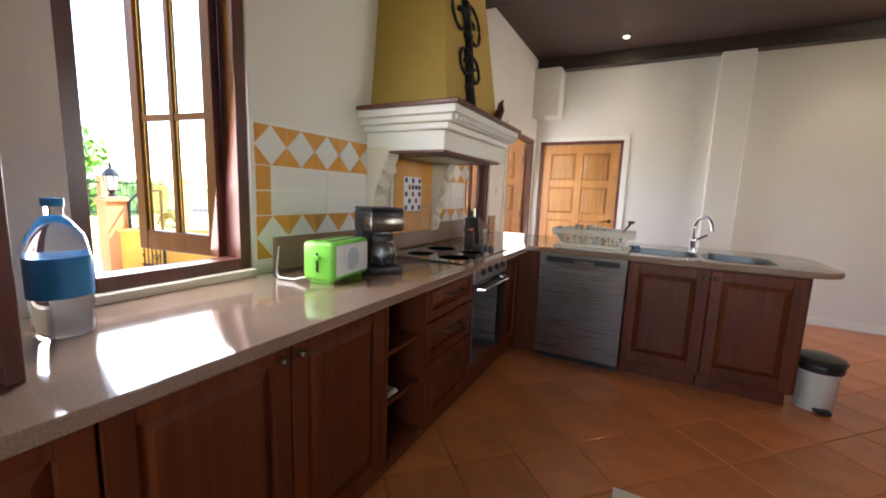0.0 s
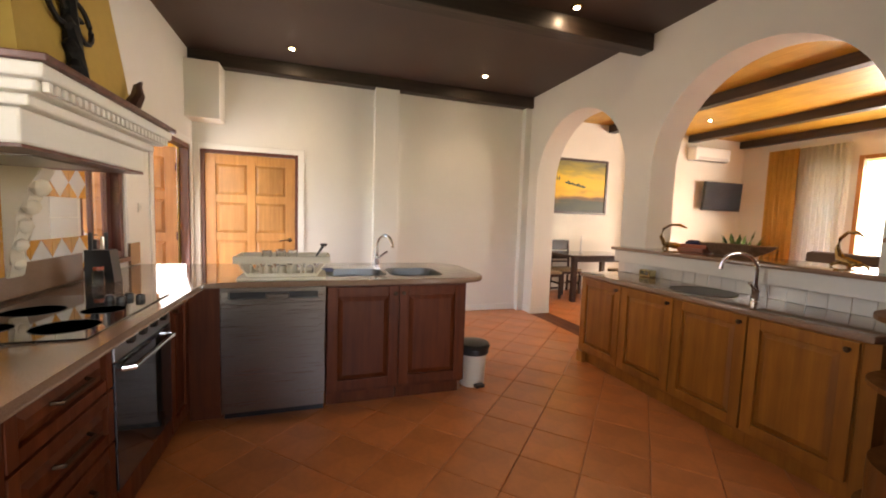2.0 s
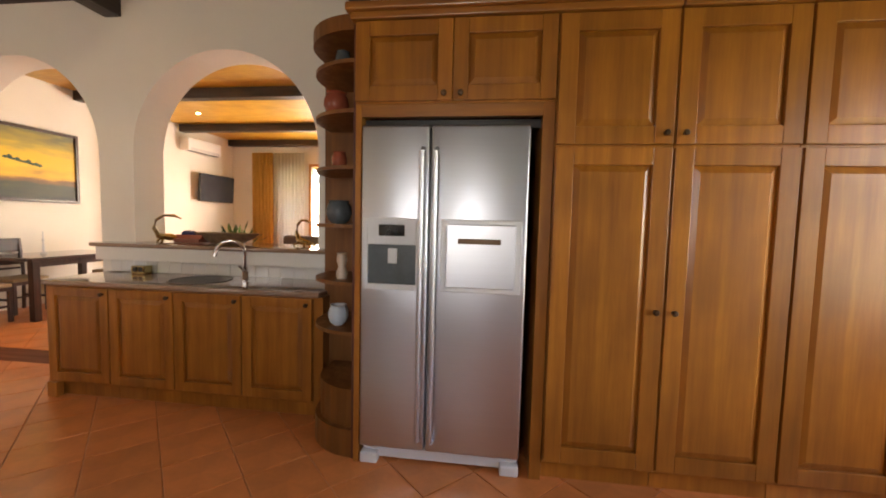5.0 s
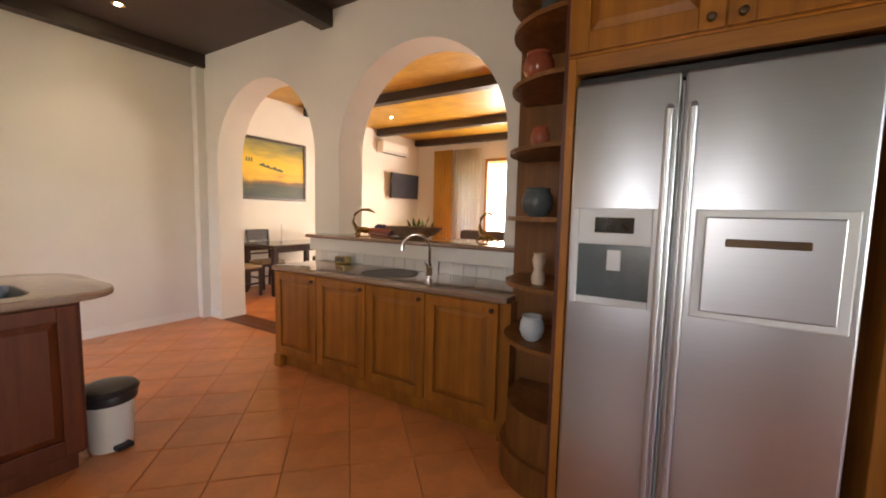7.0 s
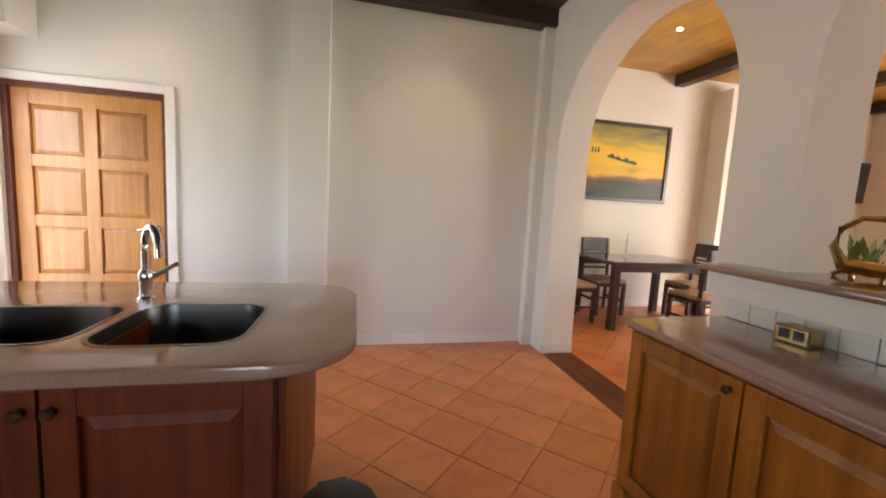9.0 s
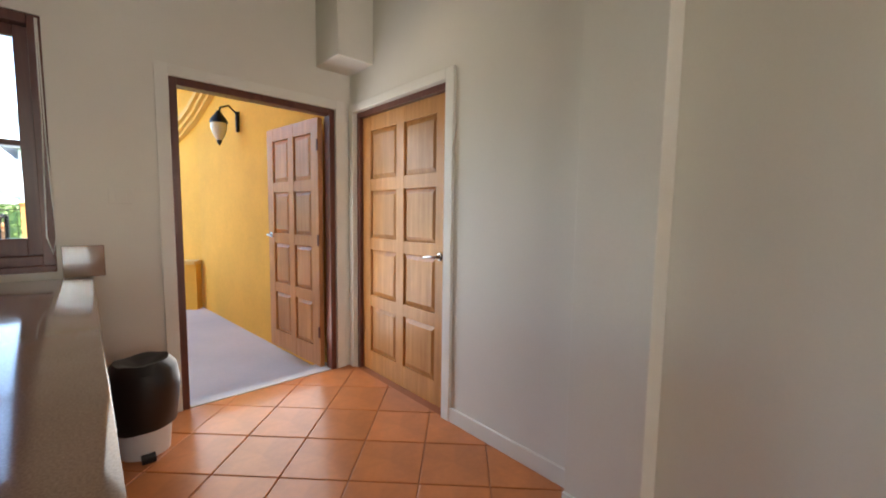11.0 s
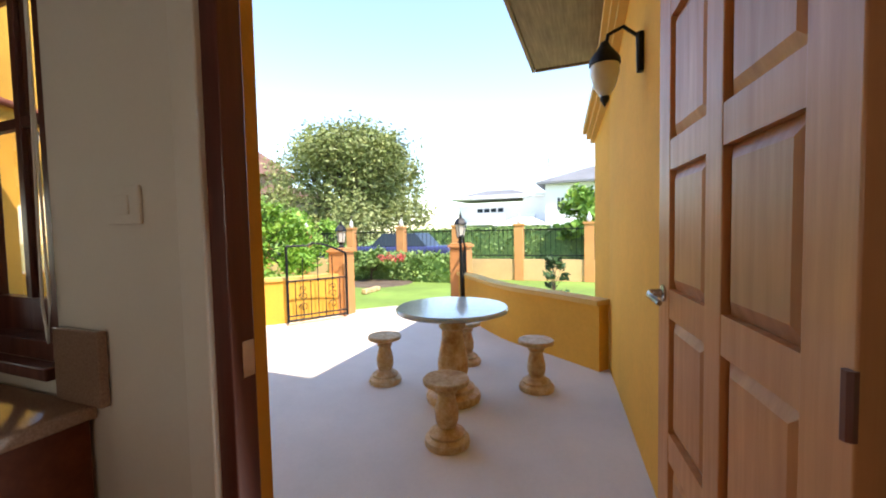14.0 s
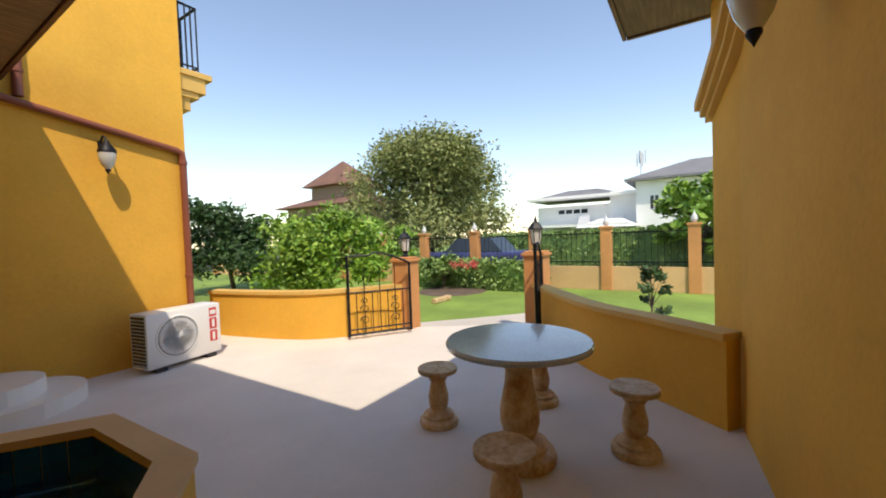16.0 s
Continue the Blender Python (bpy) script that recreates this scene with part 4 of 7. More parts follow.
dr = part("right_door", box(FRX, FY0, fz0, FRX + 0.075, ym - 0.005, fz1, 0.012, 3), M_STEEL, fr, "", True)
dl = part("left_door", box(FRX, ym + 0.005, fz0, FRX + 0.075, FY1, fz1, 0.012, 3), M_STEEL, fr, "", True)
for d, yy in ((dr, ym - 0.035), (dl, ym + 0.035)):
    part("handle", tube([(FRX, yy, 0.16), (FRX - 0.05, yy, 0.18), (FRX - 0.05, yy, 1.70), (FRX, yy, 1.72)], 0.013, 10), M_STEEL, d, "long steel bar handle", True)
hb = part("home_bar", merge(box(FRX - 0.010, 0.555, 0.98, FRX + 0.002, 0.97, 1.36, 0.006)), M_GREYP, dr, "pale grey drinks hatch")
part("hatch", box(FRX - 0.016, 0.585, 1.005, FRX - 0.008, 0.94, 1.335, 0.005), M_STEEL, hb)
part("grip", box(FRX - 0.022, 0.66, 1.235, FRX - 0.010, 0.88, 1.262, 0.004), M_KNOB, hb)
disp = part("dispenser", merge(box(FRX - 0.010, 1.075, 0.98, FRX + 0.002, 1.10, 1.36, 0.003), box(FRX - 0.010, 1.36, 0.98, FRX + 0.002, 1.385, 1.36, 0.003), box(FRX - 0.010, 1.10, 0.98, FRX + 0.002, 1.36, 1.01, 0.003), box(FRX - 0.010, 1.10, 1.22, FRX + 0.002, 1.36, 1.36, 0.003)), M_GREYP, dl, "pale grey water dispenser")
part("cavity", box(FRX - 0.002, 1.10, 1.01, FRX + 0.001, 1.36, 1.22), M_POT, disp)
part("display", box(FRX - 0.013, 1.16, 1.265, FRX - 0.009, 1.30, 1.325, 0.002), M_SMOKE, disp)
part("nozzle", box(FRX - 0.010, 1.20, 1.12, FRX - 0.001, 1.25, 1.20, 0.003), M_GREYP, disp)

# tall cabinets round the fridge
su = thing("fridge_surround", 3.7, 0.95, 0, "honey-brown wooden surround of the fridge", "cabinet")
part("side", box(3.40, 1.405, 0.0, 4.2, 1.438, 1.95, 0.003), M_OAK, su)
part("side", box(3.40, 0.415, 0.0, 4.2, 0.475, 1.95, 0.003), M_OAK, su)
part("top_rail", box(3.40, 0.475, 1.885, 3.43, 1.405, 1.95, 0.003), M_OAKH, su)
# Black strip drawn for the shade in the gap above the fridge.
part("gap_shade", box(3.47, 0.475, 1.842, 3.50, 1.405, 1.885), M_BLACK, su)
oc = thing("over_fridge_cabinet", 3.7, 0.95, 1.95, "honey-brown cabinet above the fridge with two raised-panel doors", "cabinet")
part("body", box(3.40, 0.415, 1.951, 4.31, 1.438, 2.42), M_OAK, oc)
ef = Face((3.40, 0, 0), (0, 1, 0), (-1, 0, 0))
panel_door(ef, 0.93, 1.96, 1.435, 2.36, 0.022, M_OAK, oc, "door", (0.97, 1.99), 0.075)
panel_door(ef, 0.42, 1.96, 0.925, 2.36, 0.022, M_OAK, oc, "door", (0.885, 1.99), 0.075)
part("cornice", merge(box(3.36, 0.40, 2.365, 4.31, 1.46, 2.40, 0.006), box(3.335, 0.40, 2.40, 4.31, 1.48, 2.44, 0.008)), M_OAKH, oc)
for y0, y1, ks in ((-0.135, 0.41, 1), (-0.69, -0.14, 0), (-1.25, -0.695, 1)):
    tc = thing("tall_cabinet", 3.8, (y0 + y1) / 2, 0, "tall honey-brown larder cabinet with raised-panel doors", "cabinet", "tall cabinets")
    part("body", box(3.40, y0, 0.10, 4.31, y1, 2.42), M_OAK, tc)
    part("plinth", box(3.44, y0, 0.0, 4.31, y1, 0.10), M_OAK, tc)
    yk = y0 + 0.04 if ks else y1 - 0.04
    panel_door(ef, y0 + 0.004, 0.12, y1 - 0.004, 1.725, 0.022, M_OAK, tc, "door", (yk, 0.93), 0.085)
    panel_door(ef, y0 + 0.004, 1.74, y1 - 0.004, 2.36, 0.022, M_OAK, tc, "door", (yk, 1.79), 0.085)
    part("cornice", merge(box(3.36, y0, 2.365, 4.31, y1, 2.40, 0.006), box(3.335, y0, 2.40, 4.31, y1, 2.44, 0.008)), M_OAKH, tc)


# ---- kitchen: cooker hood and tiles ----
hood = thing("cooker_hood", 0.25, 3.0, 1.45, "ochre plaster cooker hood on a white moulded mantel", "cooker hood")


def taper(x0, x1, y0, y1, z0, X1, Y0, Y1, z1):
    bm = bmesh.new()
    lo = [bm.verts.new(p) for p in ((x0, y0, z0), (x1, y0, z0), (x1, y1, z0), (x0, y1, z0))]
    hi = [bm.verts.new(p) for p in ((x0, Y0, z1), (X1, Y0, z1), (X1, Y1, z1), (x0, Y1, z1))]
    bm.faces.new(lo[::-1])
    bm.faces.new(hi)
    for i in range(4):
        j = (i + 1) % 4
        bm.faces.new((lo[i], lo[j], hi[j], hi[i]))
    return bm


part("chimney", taper(0.0, 0.44, 2.58, 3.40, 1.80, 0.30, 2.72, 3.26, 3.099), M_OCHRE, hood)
part("top_board", box(0.0, 2.44, 1.778, 0.555, 3.56, 1.80, 0.005), M_FRAME, hood, "dark wooden board")
steps = ((0.54, 2.455, 3.545, 1.735, 1.778), (0.515, 2.48, 3.52, 1.70, 1.735), (0.485, 2.51, 3.49, 1.665, 1.70), (0.455, 2.54, 3.46, 1.56, 1.665))
for x, a, b, z0, z1 in steps:
    part("mantel_moulding", box(0.0, a, z0, x, b, z1, 0.008), M_WHITE, hood, "white moulded mantel")
for k in range(26):
    part("dentil", box(0.516, 2.50 + k * 0.0395, 1.705, 0.532, 2.52 + k * 0.0395, 1.734, 0.002), M_WHITE, hood)
part("underside", box(0.0, 2.545, 1.548, 0.452, 3.455, 1.560, 0.002), M_FRAME, hood)
part("filter", box(0.10, 2.75, 1.542, 0.38, 3.25, 1.549, 0.002), M_STEELX, hood)
for y in (2.27, 3.04):
    c = thing("corbel", 0.1, y + 0.05, 0.98, "cream plaster corbel carved with scrolled leaves", "corbel", "hood corbels")
    prof = [(0.0, 1.0), (0.05, 1.0), (0.07, 1.06), (0.055, 1.12), (0.085, 1.18), (0.12, 1.22), (0.10, 1.28), (0.13, 1.33), (0.19, 1.37), (0.18, 1.42), (0.23, 1.46), (0.27, 1.50), (0.27, 1.547), (0.0, 1.547)]
    bm = bmesh.new()
    prof = [(x * 0.62, z) for x, z in prof]
    fa = [bm.verts.new((x, y, z)) for x, z in prof]
    fb = [bm.verts.new((x, y + 0.11, z)) for x, z in prof]
    bm.faces.new(fa)
    bm.faces.new(fb[::-1])
    for i in range(len(prof)):
        j = (i + 1) % len(prof)
        bm.faces.new((fa[i], fb[i], fb[j], fa[j]))
    bmesh.ops.bevel(bm, geom=bm.edges[:], offset=0.006, segments=2, affect="EDGES")
    part("bracket", bm, M_CREAM, c, "", True)
    for lx, lz, r in ((0.23, 1.42, 0.045), (0.17, 1.33, 0.04), (0.12, 1.24, 0.038), (0.09, 1.15, 0.033), (0.07, 1.06, 0.028)):
        q = lathe([(0, -r), (r * 0.6, -r * 0.75), (r, -r * 0.1), (r * 0.75, r * 0.6), (0, r)], 10, lx * 0.58, y + 0.055, lz, sx=0.7, sy=1.4)
        part("leaf", q, M_CREAM, c, "", True)

# scroll of black iron on the hood
ir = thing("iron_scrollwork", 0.43, 2.95, 1.82, "black wrought-iron scroll ornament on the hood", "ornament")


def chim_x(z):
    return 0.44 - 0.14 * (z - 1.8) / 1.3 + 0.015


def scroll(cy, cz, r0, r1, turns, start, n=26):
    pts = []
    for k in range(n):
        t = k / (n - 1)
        a = start + turns * 2 * math.pi * t
        r = r0 + (r1 - r0) * t
        z = cz + r * math.sin(a)
        pts.append((chim_x(z), cy + r * math.cos(a), z))
    return pts


part("stem", tube([(chim_x(z), 2.90 + 0.02 * math.sin(9 * z), z) for z in np.linspace(1.83, 2.55, 16).tolist()], [0.03 - 0.001 * k for k in range(16)], 8), M_IRON, ir, "", True)
for cy, cz, r0, r1, tu, st in ((2.82, 2.35, 0.15, 0.02, 1.4, 0.3), (3.0, 2.32, 0.15, 0.02, -1.4, 2.8), (2.84, 2.08, 0.10, 0.02, 1.3, 0.2), (2.98, 2.06, 0.10, 0.02, -1.3, 3.0), (2.85, 2.55, 0.10, 0.015, 1.2, 5.0), (2.97, 2.55, 0.10, 0.015, -1.2, 4.6)):
    part("scroll", tube(scroll(cy, cz, r0, r1, tu, st), 0.009, 6), M_IRON, ir, "", True)
for z in (1.88, 1.95, 2.03, 2.14, 2.26, 2.40):
    part("leaf", lathe([(0, -0.04), (0.03, -0.02), (0.042, 0.0), (0.02, 0.035), (0, 0.05)], 8, chim_x(z), 2.90 + 0.02 * math.sin(9 * z), z, sy=1.1, sx=0.6), M_IRON, ir, "", True)
bd = thing("bird_figure", 0.50, 3.30, 1.80, "small dark brown carved bird on the mantel", "figurine")
part("body", tube([(0.47, 3.26, 1.803), (0.47, 3.29, 1.85), (0.475, 3.33, 1.90), (0.47, 3.35, 1.95), (0.475, 3.38, 1.98)], [0.022, 0.03, 0.026, 0.016, 0.006], 8), M_DARK, bd, "", True)

def refit(t):
    """Sets the hood and what hangs on it to its true size: deeper, and nearer the window."""
    o = t.location.copy()
    t.location = (o.x * 1.16, o.y * 0.945 - 0.13, o.z - 0.04)
    for c in t.children:
        c.data.transform(Matrix.Diagonal((1.16, 0.945, 1.0, 1.0)))


for t_ in (hood, ir, bd):
    refit(t_)

# glazed wall tiles on the west wall
wt = tagged(thing("wall_tiles", 0.0, 2.0, 0.95, "glazed wall tiles with amber triangles and white fields", "tiles"), kind="structure")


def tri_tile(y0, z0, s, h, x=0.006):
    """A white diamond tile with four amber corners."""
    pts = [(y0 + s / 2, z0), (y0 + s, z0 + h / 2), (y0 + s / 2, z0 + h), (y0, z0 + h / 2)]
    bm = bmesh.new()
    lo = [bm.verts.new((0.002, y, z)) for y, z in pts]
    hi = [bm.verts.new((x, y0 + s / 2 + (y - y0 - s / 2) * 0.975, z0 + h / 2 + (z - z0 - h / 2) * 0.975)) for y, z in pts]
    bm.faces.new(hi)
    for i in range(4):
        bm.faces.new((lo[i], lo[(i + 1) % 4], hi[(i + 1) % 4], hi[i]))
    part("white_tile", bm, M_TILEW, wt)
    for (cy, cz), a, b in (((y0, z0), 3, 0), ((y0 + s, z0), 0, 1), ((y0 + s, z0 + h), 1, 2), ((y0, z0 + h), 2, 3)):
        tri = [(cy, cz), pts[a], pts[b]]
        my, mz = sum(q[0] for q in tri) / 3, sum(q[1] for q in tri) / 3
        bm = bmesh.new()
        lo = [bm.verts.new((0.002, y, z)) for y, z in tri]
        hi = [bm.verts.new((x - 0.0005, my + (y - my) * 0.96, mz + (z - mz) * 0.96)) for y, z in tri]
        bm.faces.new(hi)
        for i in range(3):
            bm.faces.new((lo[i], lo[(i + 1) % 3], hi[(i + 1) % 3], hi[i]))
        part("amber_tile", bm, M_TILEY, wt)


def plain_tile(y0, z0, y1, z1, mat, name):
    part(name, box(0.002, y0 + 0.002, z0 + 0.002, 0.006, y1 - 0.002, z1 - 0.002, 0.001, 1), mat, wt)


structure("tile_bed", box(0.0, 1.50, 0.96, 0.003, 3.66, 1.57), M_WHITE, "white tile grout", "grout")
ty = 1.52
while ty < 3.6:
    tri_tile(ty, 1.385, 0.17, 0.175)
    tri_tile(ty, 0.965, 0.17, 0.195)
    ty += 0.172
for y0, y1, mt, nm in ((1.52, 1.60, M_TILEY, "amber_tile"), (1.60, 1.94, M_TILEW, "white_tile"), (1.94, 2.28, M_TILEW, "white_tile"), (2.28, 2.42, M_TILEY, "amber_tile"), (2.42, 2.55, M_TILEW, "white_tile"), (3.40, 3.66, M_TILEW, "white_tile")):
    for z0, z1 in ((1.162, 1.272), (1.274, 1.383)):
        plain_tile(y0, z0, y1, z1, mt, nm)
tp = tagged(thing("tile_picture", 0.01, 2.8, 1.0, "amber tile panel with a blue floral centre tile", "tile panel"), kind="structure")
part("border", box(0.006, 2.50, 0.985, 0.020, 3.06, 1.53, 0.004), M_CREAM, tp)
for r in range(3):
    for c in range(3):
        y0, z0 = 2.53 + c * 0.167, 1.01 + r * 0.165
        if (r, c) != (1, 1):
            part("tile", box(0.020, y0, z0, 0.028, y0 + 0.165, z0 + 0.163, 0.002), M_TILEY, tp)
ctile = part("centre_tile", box(0.028, 2.64, 1.155, 0.032, 2.86, 1.395, 0.002), M_TILEW, tp)
random.seed(5)
for k in range(5):
    for j in range(5):
        if (k + j) % 2 == 0 or random.random() < 0.4:
            q = lathe([(0.020, 0), (0.016, 0.0015), (0, 0.002)], 8)
            bmesh.ops.transform(q, matrix=Matrix.Translation((0.032, 2.664 + k * 0.043, 1.182 + j * 0.047)) @ Matrix.Rotation(radians(90), 4, "Y"), verts=q.verts[:])
            part("petal", q, M_REDG if (k, j) in ((2, 2), (1, 3), (3, 1)) else M_BLUE, ctile)

# hob
hb_ = thing("ceramic_hob", 0.4, 2.7, CT, "black glass hob with four knobs", "hob")
part("glass", box(0.12, 2.33, CT, 0.635, 3.10, CT + 0.006, 0.002), M_HOB, hb_)
for k, (x, y) in enumerate(((0.50, 2.92), (0.50, 3.00), (0.56, 2.96), (0.44, 2.96))):
    part("knob", lathe([(0, 0), (0.02, 0), (0.018, 0.022), (0.012, 0.026), (0, 0.026)], 12, x, y, CT + 0.006), M_BLACK, hb_, "", True)
for x, y, r in ((0.26, 2.50, 0.085), (0.50, 2.50, 0.10), (0.26, 2.78, 0.10), (0.50, 2.76, 0.075)):
    part("ring", lathe([(r, 0), (r, 0.0006), (r - 0.002, 0.0006), (r - 0.002, 0.0)], 28, x, y, CT + 0.0062), M_POT, hb_)

# coffee maker
cm = thing("coffee_maker", 0, 0, 0, "black coffee maker with steel band and glass jug", "coffee maker")
part("base", box(-0.09, -0.085, 0, 0.11, 0.085, 0.035, 0.012), M_BLACK, cm, "", True)
part("tower", box(-0.09, -0.085, 0.035, -0.01, 0.085, 0.21, 0.01), M_BLACK, cm, "", True)
part("brew_head", box(-0.092, -0.088, 0.20, 0.10, 0.088, 0.30, 0.014), M_BLACK, cm, "", True)
part("steel_band", box(0.02, -0.09, 0.205, 0.103, 0.09, 0.275, 0.012), M_STEELX, cm, "", True)
part("lid", box(-0.09, -0.084, 0.30, 0.095, 0.084, 0.312, 0.005), M_BLACK, cm, "", True)
jug = part("jug", lathe([(0.045, 0.0), (0.062, 0.01), (0.066, 0.06), (0.052, 0.11), (0.048, 0.125), (0.045, 0.12), (0.050, 0.10), (0.062, 0.058), (0.058, 0.012), (0.0, 0.008)], 20, 0.05, 0, 0.038), M_CLEAR, cm, "", True)
part("coffee", lathe([(0, 0), (0.055, 0.0), (0.059, 0.04), (0, 0.04)], 20, 0.05, 0, 0.048), M_SMOKE, jug, "", True)
part("handle", tube([(0.10, 0, 0.145), (0.145, 0, 0.14), (0.155, 0, 0.10), (0.14, 0, 0.06), (0.108, 0, 0.06)], 0.010, 8), M_BLACK, jug, "", True)
part("collar", lathe([(0.047, 0.12), (0.052, 0.12), (0.052, 0.14), (0, 0.145)], 18, 0.05, 0, 0.038), M_BLACK, jug, "", True)
cm.matrix_basis = pose(0.36, 1.925, CT, 0, 0, -25)

# toaster
to = thing("toaster", 0, 0, 0, "lime green toaster with a printed white side", "toaster")
part("body", box(-0.075, -0.14, 0.012, 0.075, 0.14, 0.175, 0.018, 3), M_GREEN, to, "", True)
part("side_panel", box(0.072, -0.115, 0.03, 0.0775, 0.125, 0.16, 0.004), M_WPLAS, to)
q = lathe([(0.05, 0), (0.046, 0.002), (0, 0.003)], 18)
bmesh.ops.transform(q, matrix=Matrix.Translation((0.0775, 0.0, 0.095)) @ Matrix.Rotation(radians(90), 4, "Y"), verts=q.verts[:])
part("print", q, M_STICK, to, "blue floral print")
for s in (-0.03, 0.03):
    part("slot", box(s - 0.012, -0.11, 0.172, s + 0.012, 0.11, 0.177), M_BLACK, to)
part("lever", box(-0.018, -0.158, 0.10, 0.018, -0.138, 0.118, 0.004), M_GREEN, to)
part("lever_slot", box(-0.006, -0.142, 0.05, 0.006, -0.1395, 0.13), M_BLACK, to)
for s in (-0.11, 0.11):
    part("foot", box(-0.05, s - 0.015, 0, 0.05, s + 0.015, 0.014, 0.003), M_GREEN, to)
to.matrix_basis = pose(0.325, 1.68, CT, 0, 0, 8)
cd = thing("power_cord", 0.2, 1.6, CT, "white power cord lying on the worktop", "cord")
part("wire", tube([(0.27, 1.56, CT + 0.02), (0.22, 1.53, CT + 0.006), (0.14, 1.52, CT + 0.005), (0.08, 1.56, CT + 0.006), (0.03, 1.60, CT + 0.03), (0.022, 1.62, CT + 0.12)], 0.004, 6), M_WPLAS, cd, "", True)

# knife block and jars
kb = thing("knife_block", 0.17, 3.54, CT, "black knife block with black-handled knives", "knife block")
part("block", taper(0.10, 0.24, 3.50, 3.60, CT, 0.22, 3.50, 3.60, CT + 0.19), M_BLACK, kb)
for k in range(4):
    part("knife", box(0.115 + (k % 2) * 0.055, 3.512 + (k // 2) * 0.045, CT + 0.19, 0.135 + (k % 2) * 0.055, 3.525 + (k // 2) * 0.045, CT + 0.29 - 0.02 * (k % 3), 0.004), M_BLACK if k != 1 else M_CHROME, kb)
j = thing("spice_jar", 0.2, 3.42, CT, "small glass jar with a red lid", "jar")
part("glass", lathe([(0, 0), (0.026, 0), (0.028, 0.005), (0.028, 0.075), (0.022, 0.085), (0, 0.085)], 14, 0.20, 3.42, CT), M_CLEAR, j, "", True)
part("lid", lathe([(0, 0), (0.025, 0), (0.025, 0.02), (0, 0.022)], 14, 0.20, 3.42, CT + 0.086), M_REDG, j, "", True)
j = thing("utensil_pot", 0.12, 3.70, CT, "small steel pot beside the knife block", "pot")
part("pot", lathe([(0, 0), (0.03, 0), (0.032, 0.09), (0.029, 0.09), (0.027, 0.01), (0, 0.008)], 14, 0.14, 3.68, CT), M_STEELX, j, "", True)

# dish rack
rk = thing("dish_rack", 1.13, 3.62, CT, "cream plastic dish rack with drying glasses", "dish rack")
part("tray", box(0.88, 3.47, CT, 1.42, 3.82, CT + 0.022, 0.008), M_PLAS, rk, "", True)
for s, n in ((0, 3.505), (1, 3.785)):
    bms = [box(0.855, n - 0.005, CT + 0.108, 1.445, n + 0.005, CT + 0.155, 0.004)]
    part("rim", bms[0], M_PLAS, rk, "", True)
    part("lower_rail", box(0.94, n - 0.005, CT + 0.022, 1.36, n + 0.005, CT + 0.045, 0.003), M_PLAS, rk)
    for k in range(5):
        xx = 0.985 + k * 0.083
        part("loop", tube([(xx - 0.028, n, CT + 0.04), (xx - 0.028, n, CT + 0.085)] + [(xx + 0.028 * math.cos(radians(a)), n, CT + 0.085 + 0.024 * math.sin(radians(a))) for a in range(165, 0, -30)] + [(xx + 0.028, n, CT + 0.085), (xx + 0.028, n, CT + 0.04)], 0.007, 6), M_PLAS, rk, "", True)
for x0, x1 in ((0.945, 0.86), (1.355, 1.44)):
    q = bmesh.new()
    vs = [q.verts.new((x + e, y, z)) for x, z in ((x0, CT + 0.022), (x1, CT + 0.15)) for e in (-0.006, 0.006) for y in (3.502, 3.788)]
    for qd in ((0, 1, 3, 2), (4, 5, 7, 6), (0, 1, 5, 4), (2, 3, 7, 6), (0, 2, 6, 4), (1, 3, 7, 5)):
        q.faces.new([vs[k] for k in qd])
    part("end", q, M_PLAS, rk)
for k, (x, y) in enumerate(((1.04, 3.62), (1.13, 3.60), (1.20, 3.66), (1.12, 3.70))):
    gl = thing("drinking_glass", x, y, CT + 0.05, "clear glass tumbler drying upside down", "glass", "drying glasses")
    part("bowl", lathe([(0.034, 0), (0.030, 0.10), (0.0, 0.102), (0.0, 0.098), (0.027, 0.096), (0.031, 0.0)], 14, x, y, CT + 0.085), M_CLEAR, gl, "", True)
    part("stand", lathe([(0.03, 0.0), (0.03, 0.063), (0.026, 0.063), (0.026, 0.0)], 10, x, y, CT + 0.0225), M_PLAS, gl)
la = thing("ladle", 1.36, 3.66, CT + 0.05, "black ladle standing in the dish rack", "utensil")
part("handle", tube([(1.33, 3.64, CT + 0.03), (1.36, 3.65, CT + 0.15), (1.40, 3.66, CT + 0.21)], [0.006, 0.007, 0.010], 6), M_BLACK, la, "", True)
part("scoop", lathe([(0, -0.012), (0.02, -0.008), (0.026, 0.01), (0, 0.014)], 10, 1.405, 3.66, CT + 0.22), M_BLACK, la, "", True)
spg = tagged(part("sponge", box(1.40, 3.84, CT + 0.001, 1.48, 3.90, CT + 0.03, 0.006), M_BLUE), "dark green scouring sponge on the worktop", "sponge")
spo = tagged(part("sponge_scrap", box(2.20, 3.66, CT - 0.188, 2.245, 3.70, CT - 0.165, 0.005), M_GREEN), "small green sponge in the sink", "sponge")


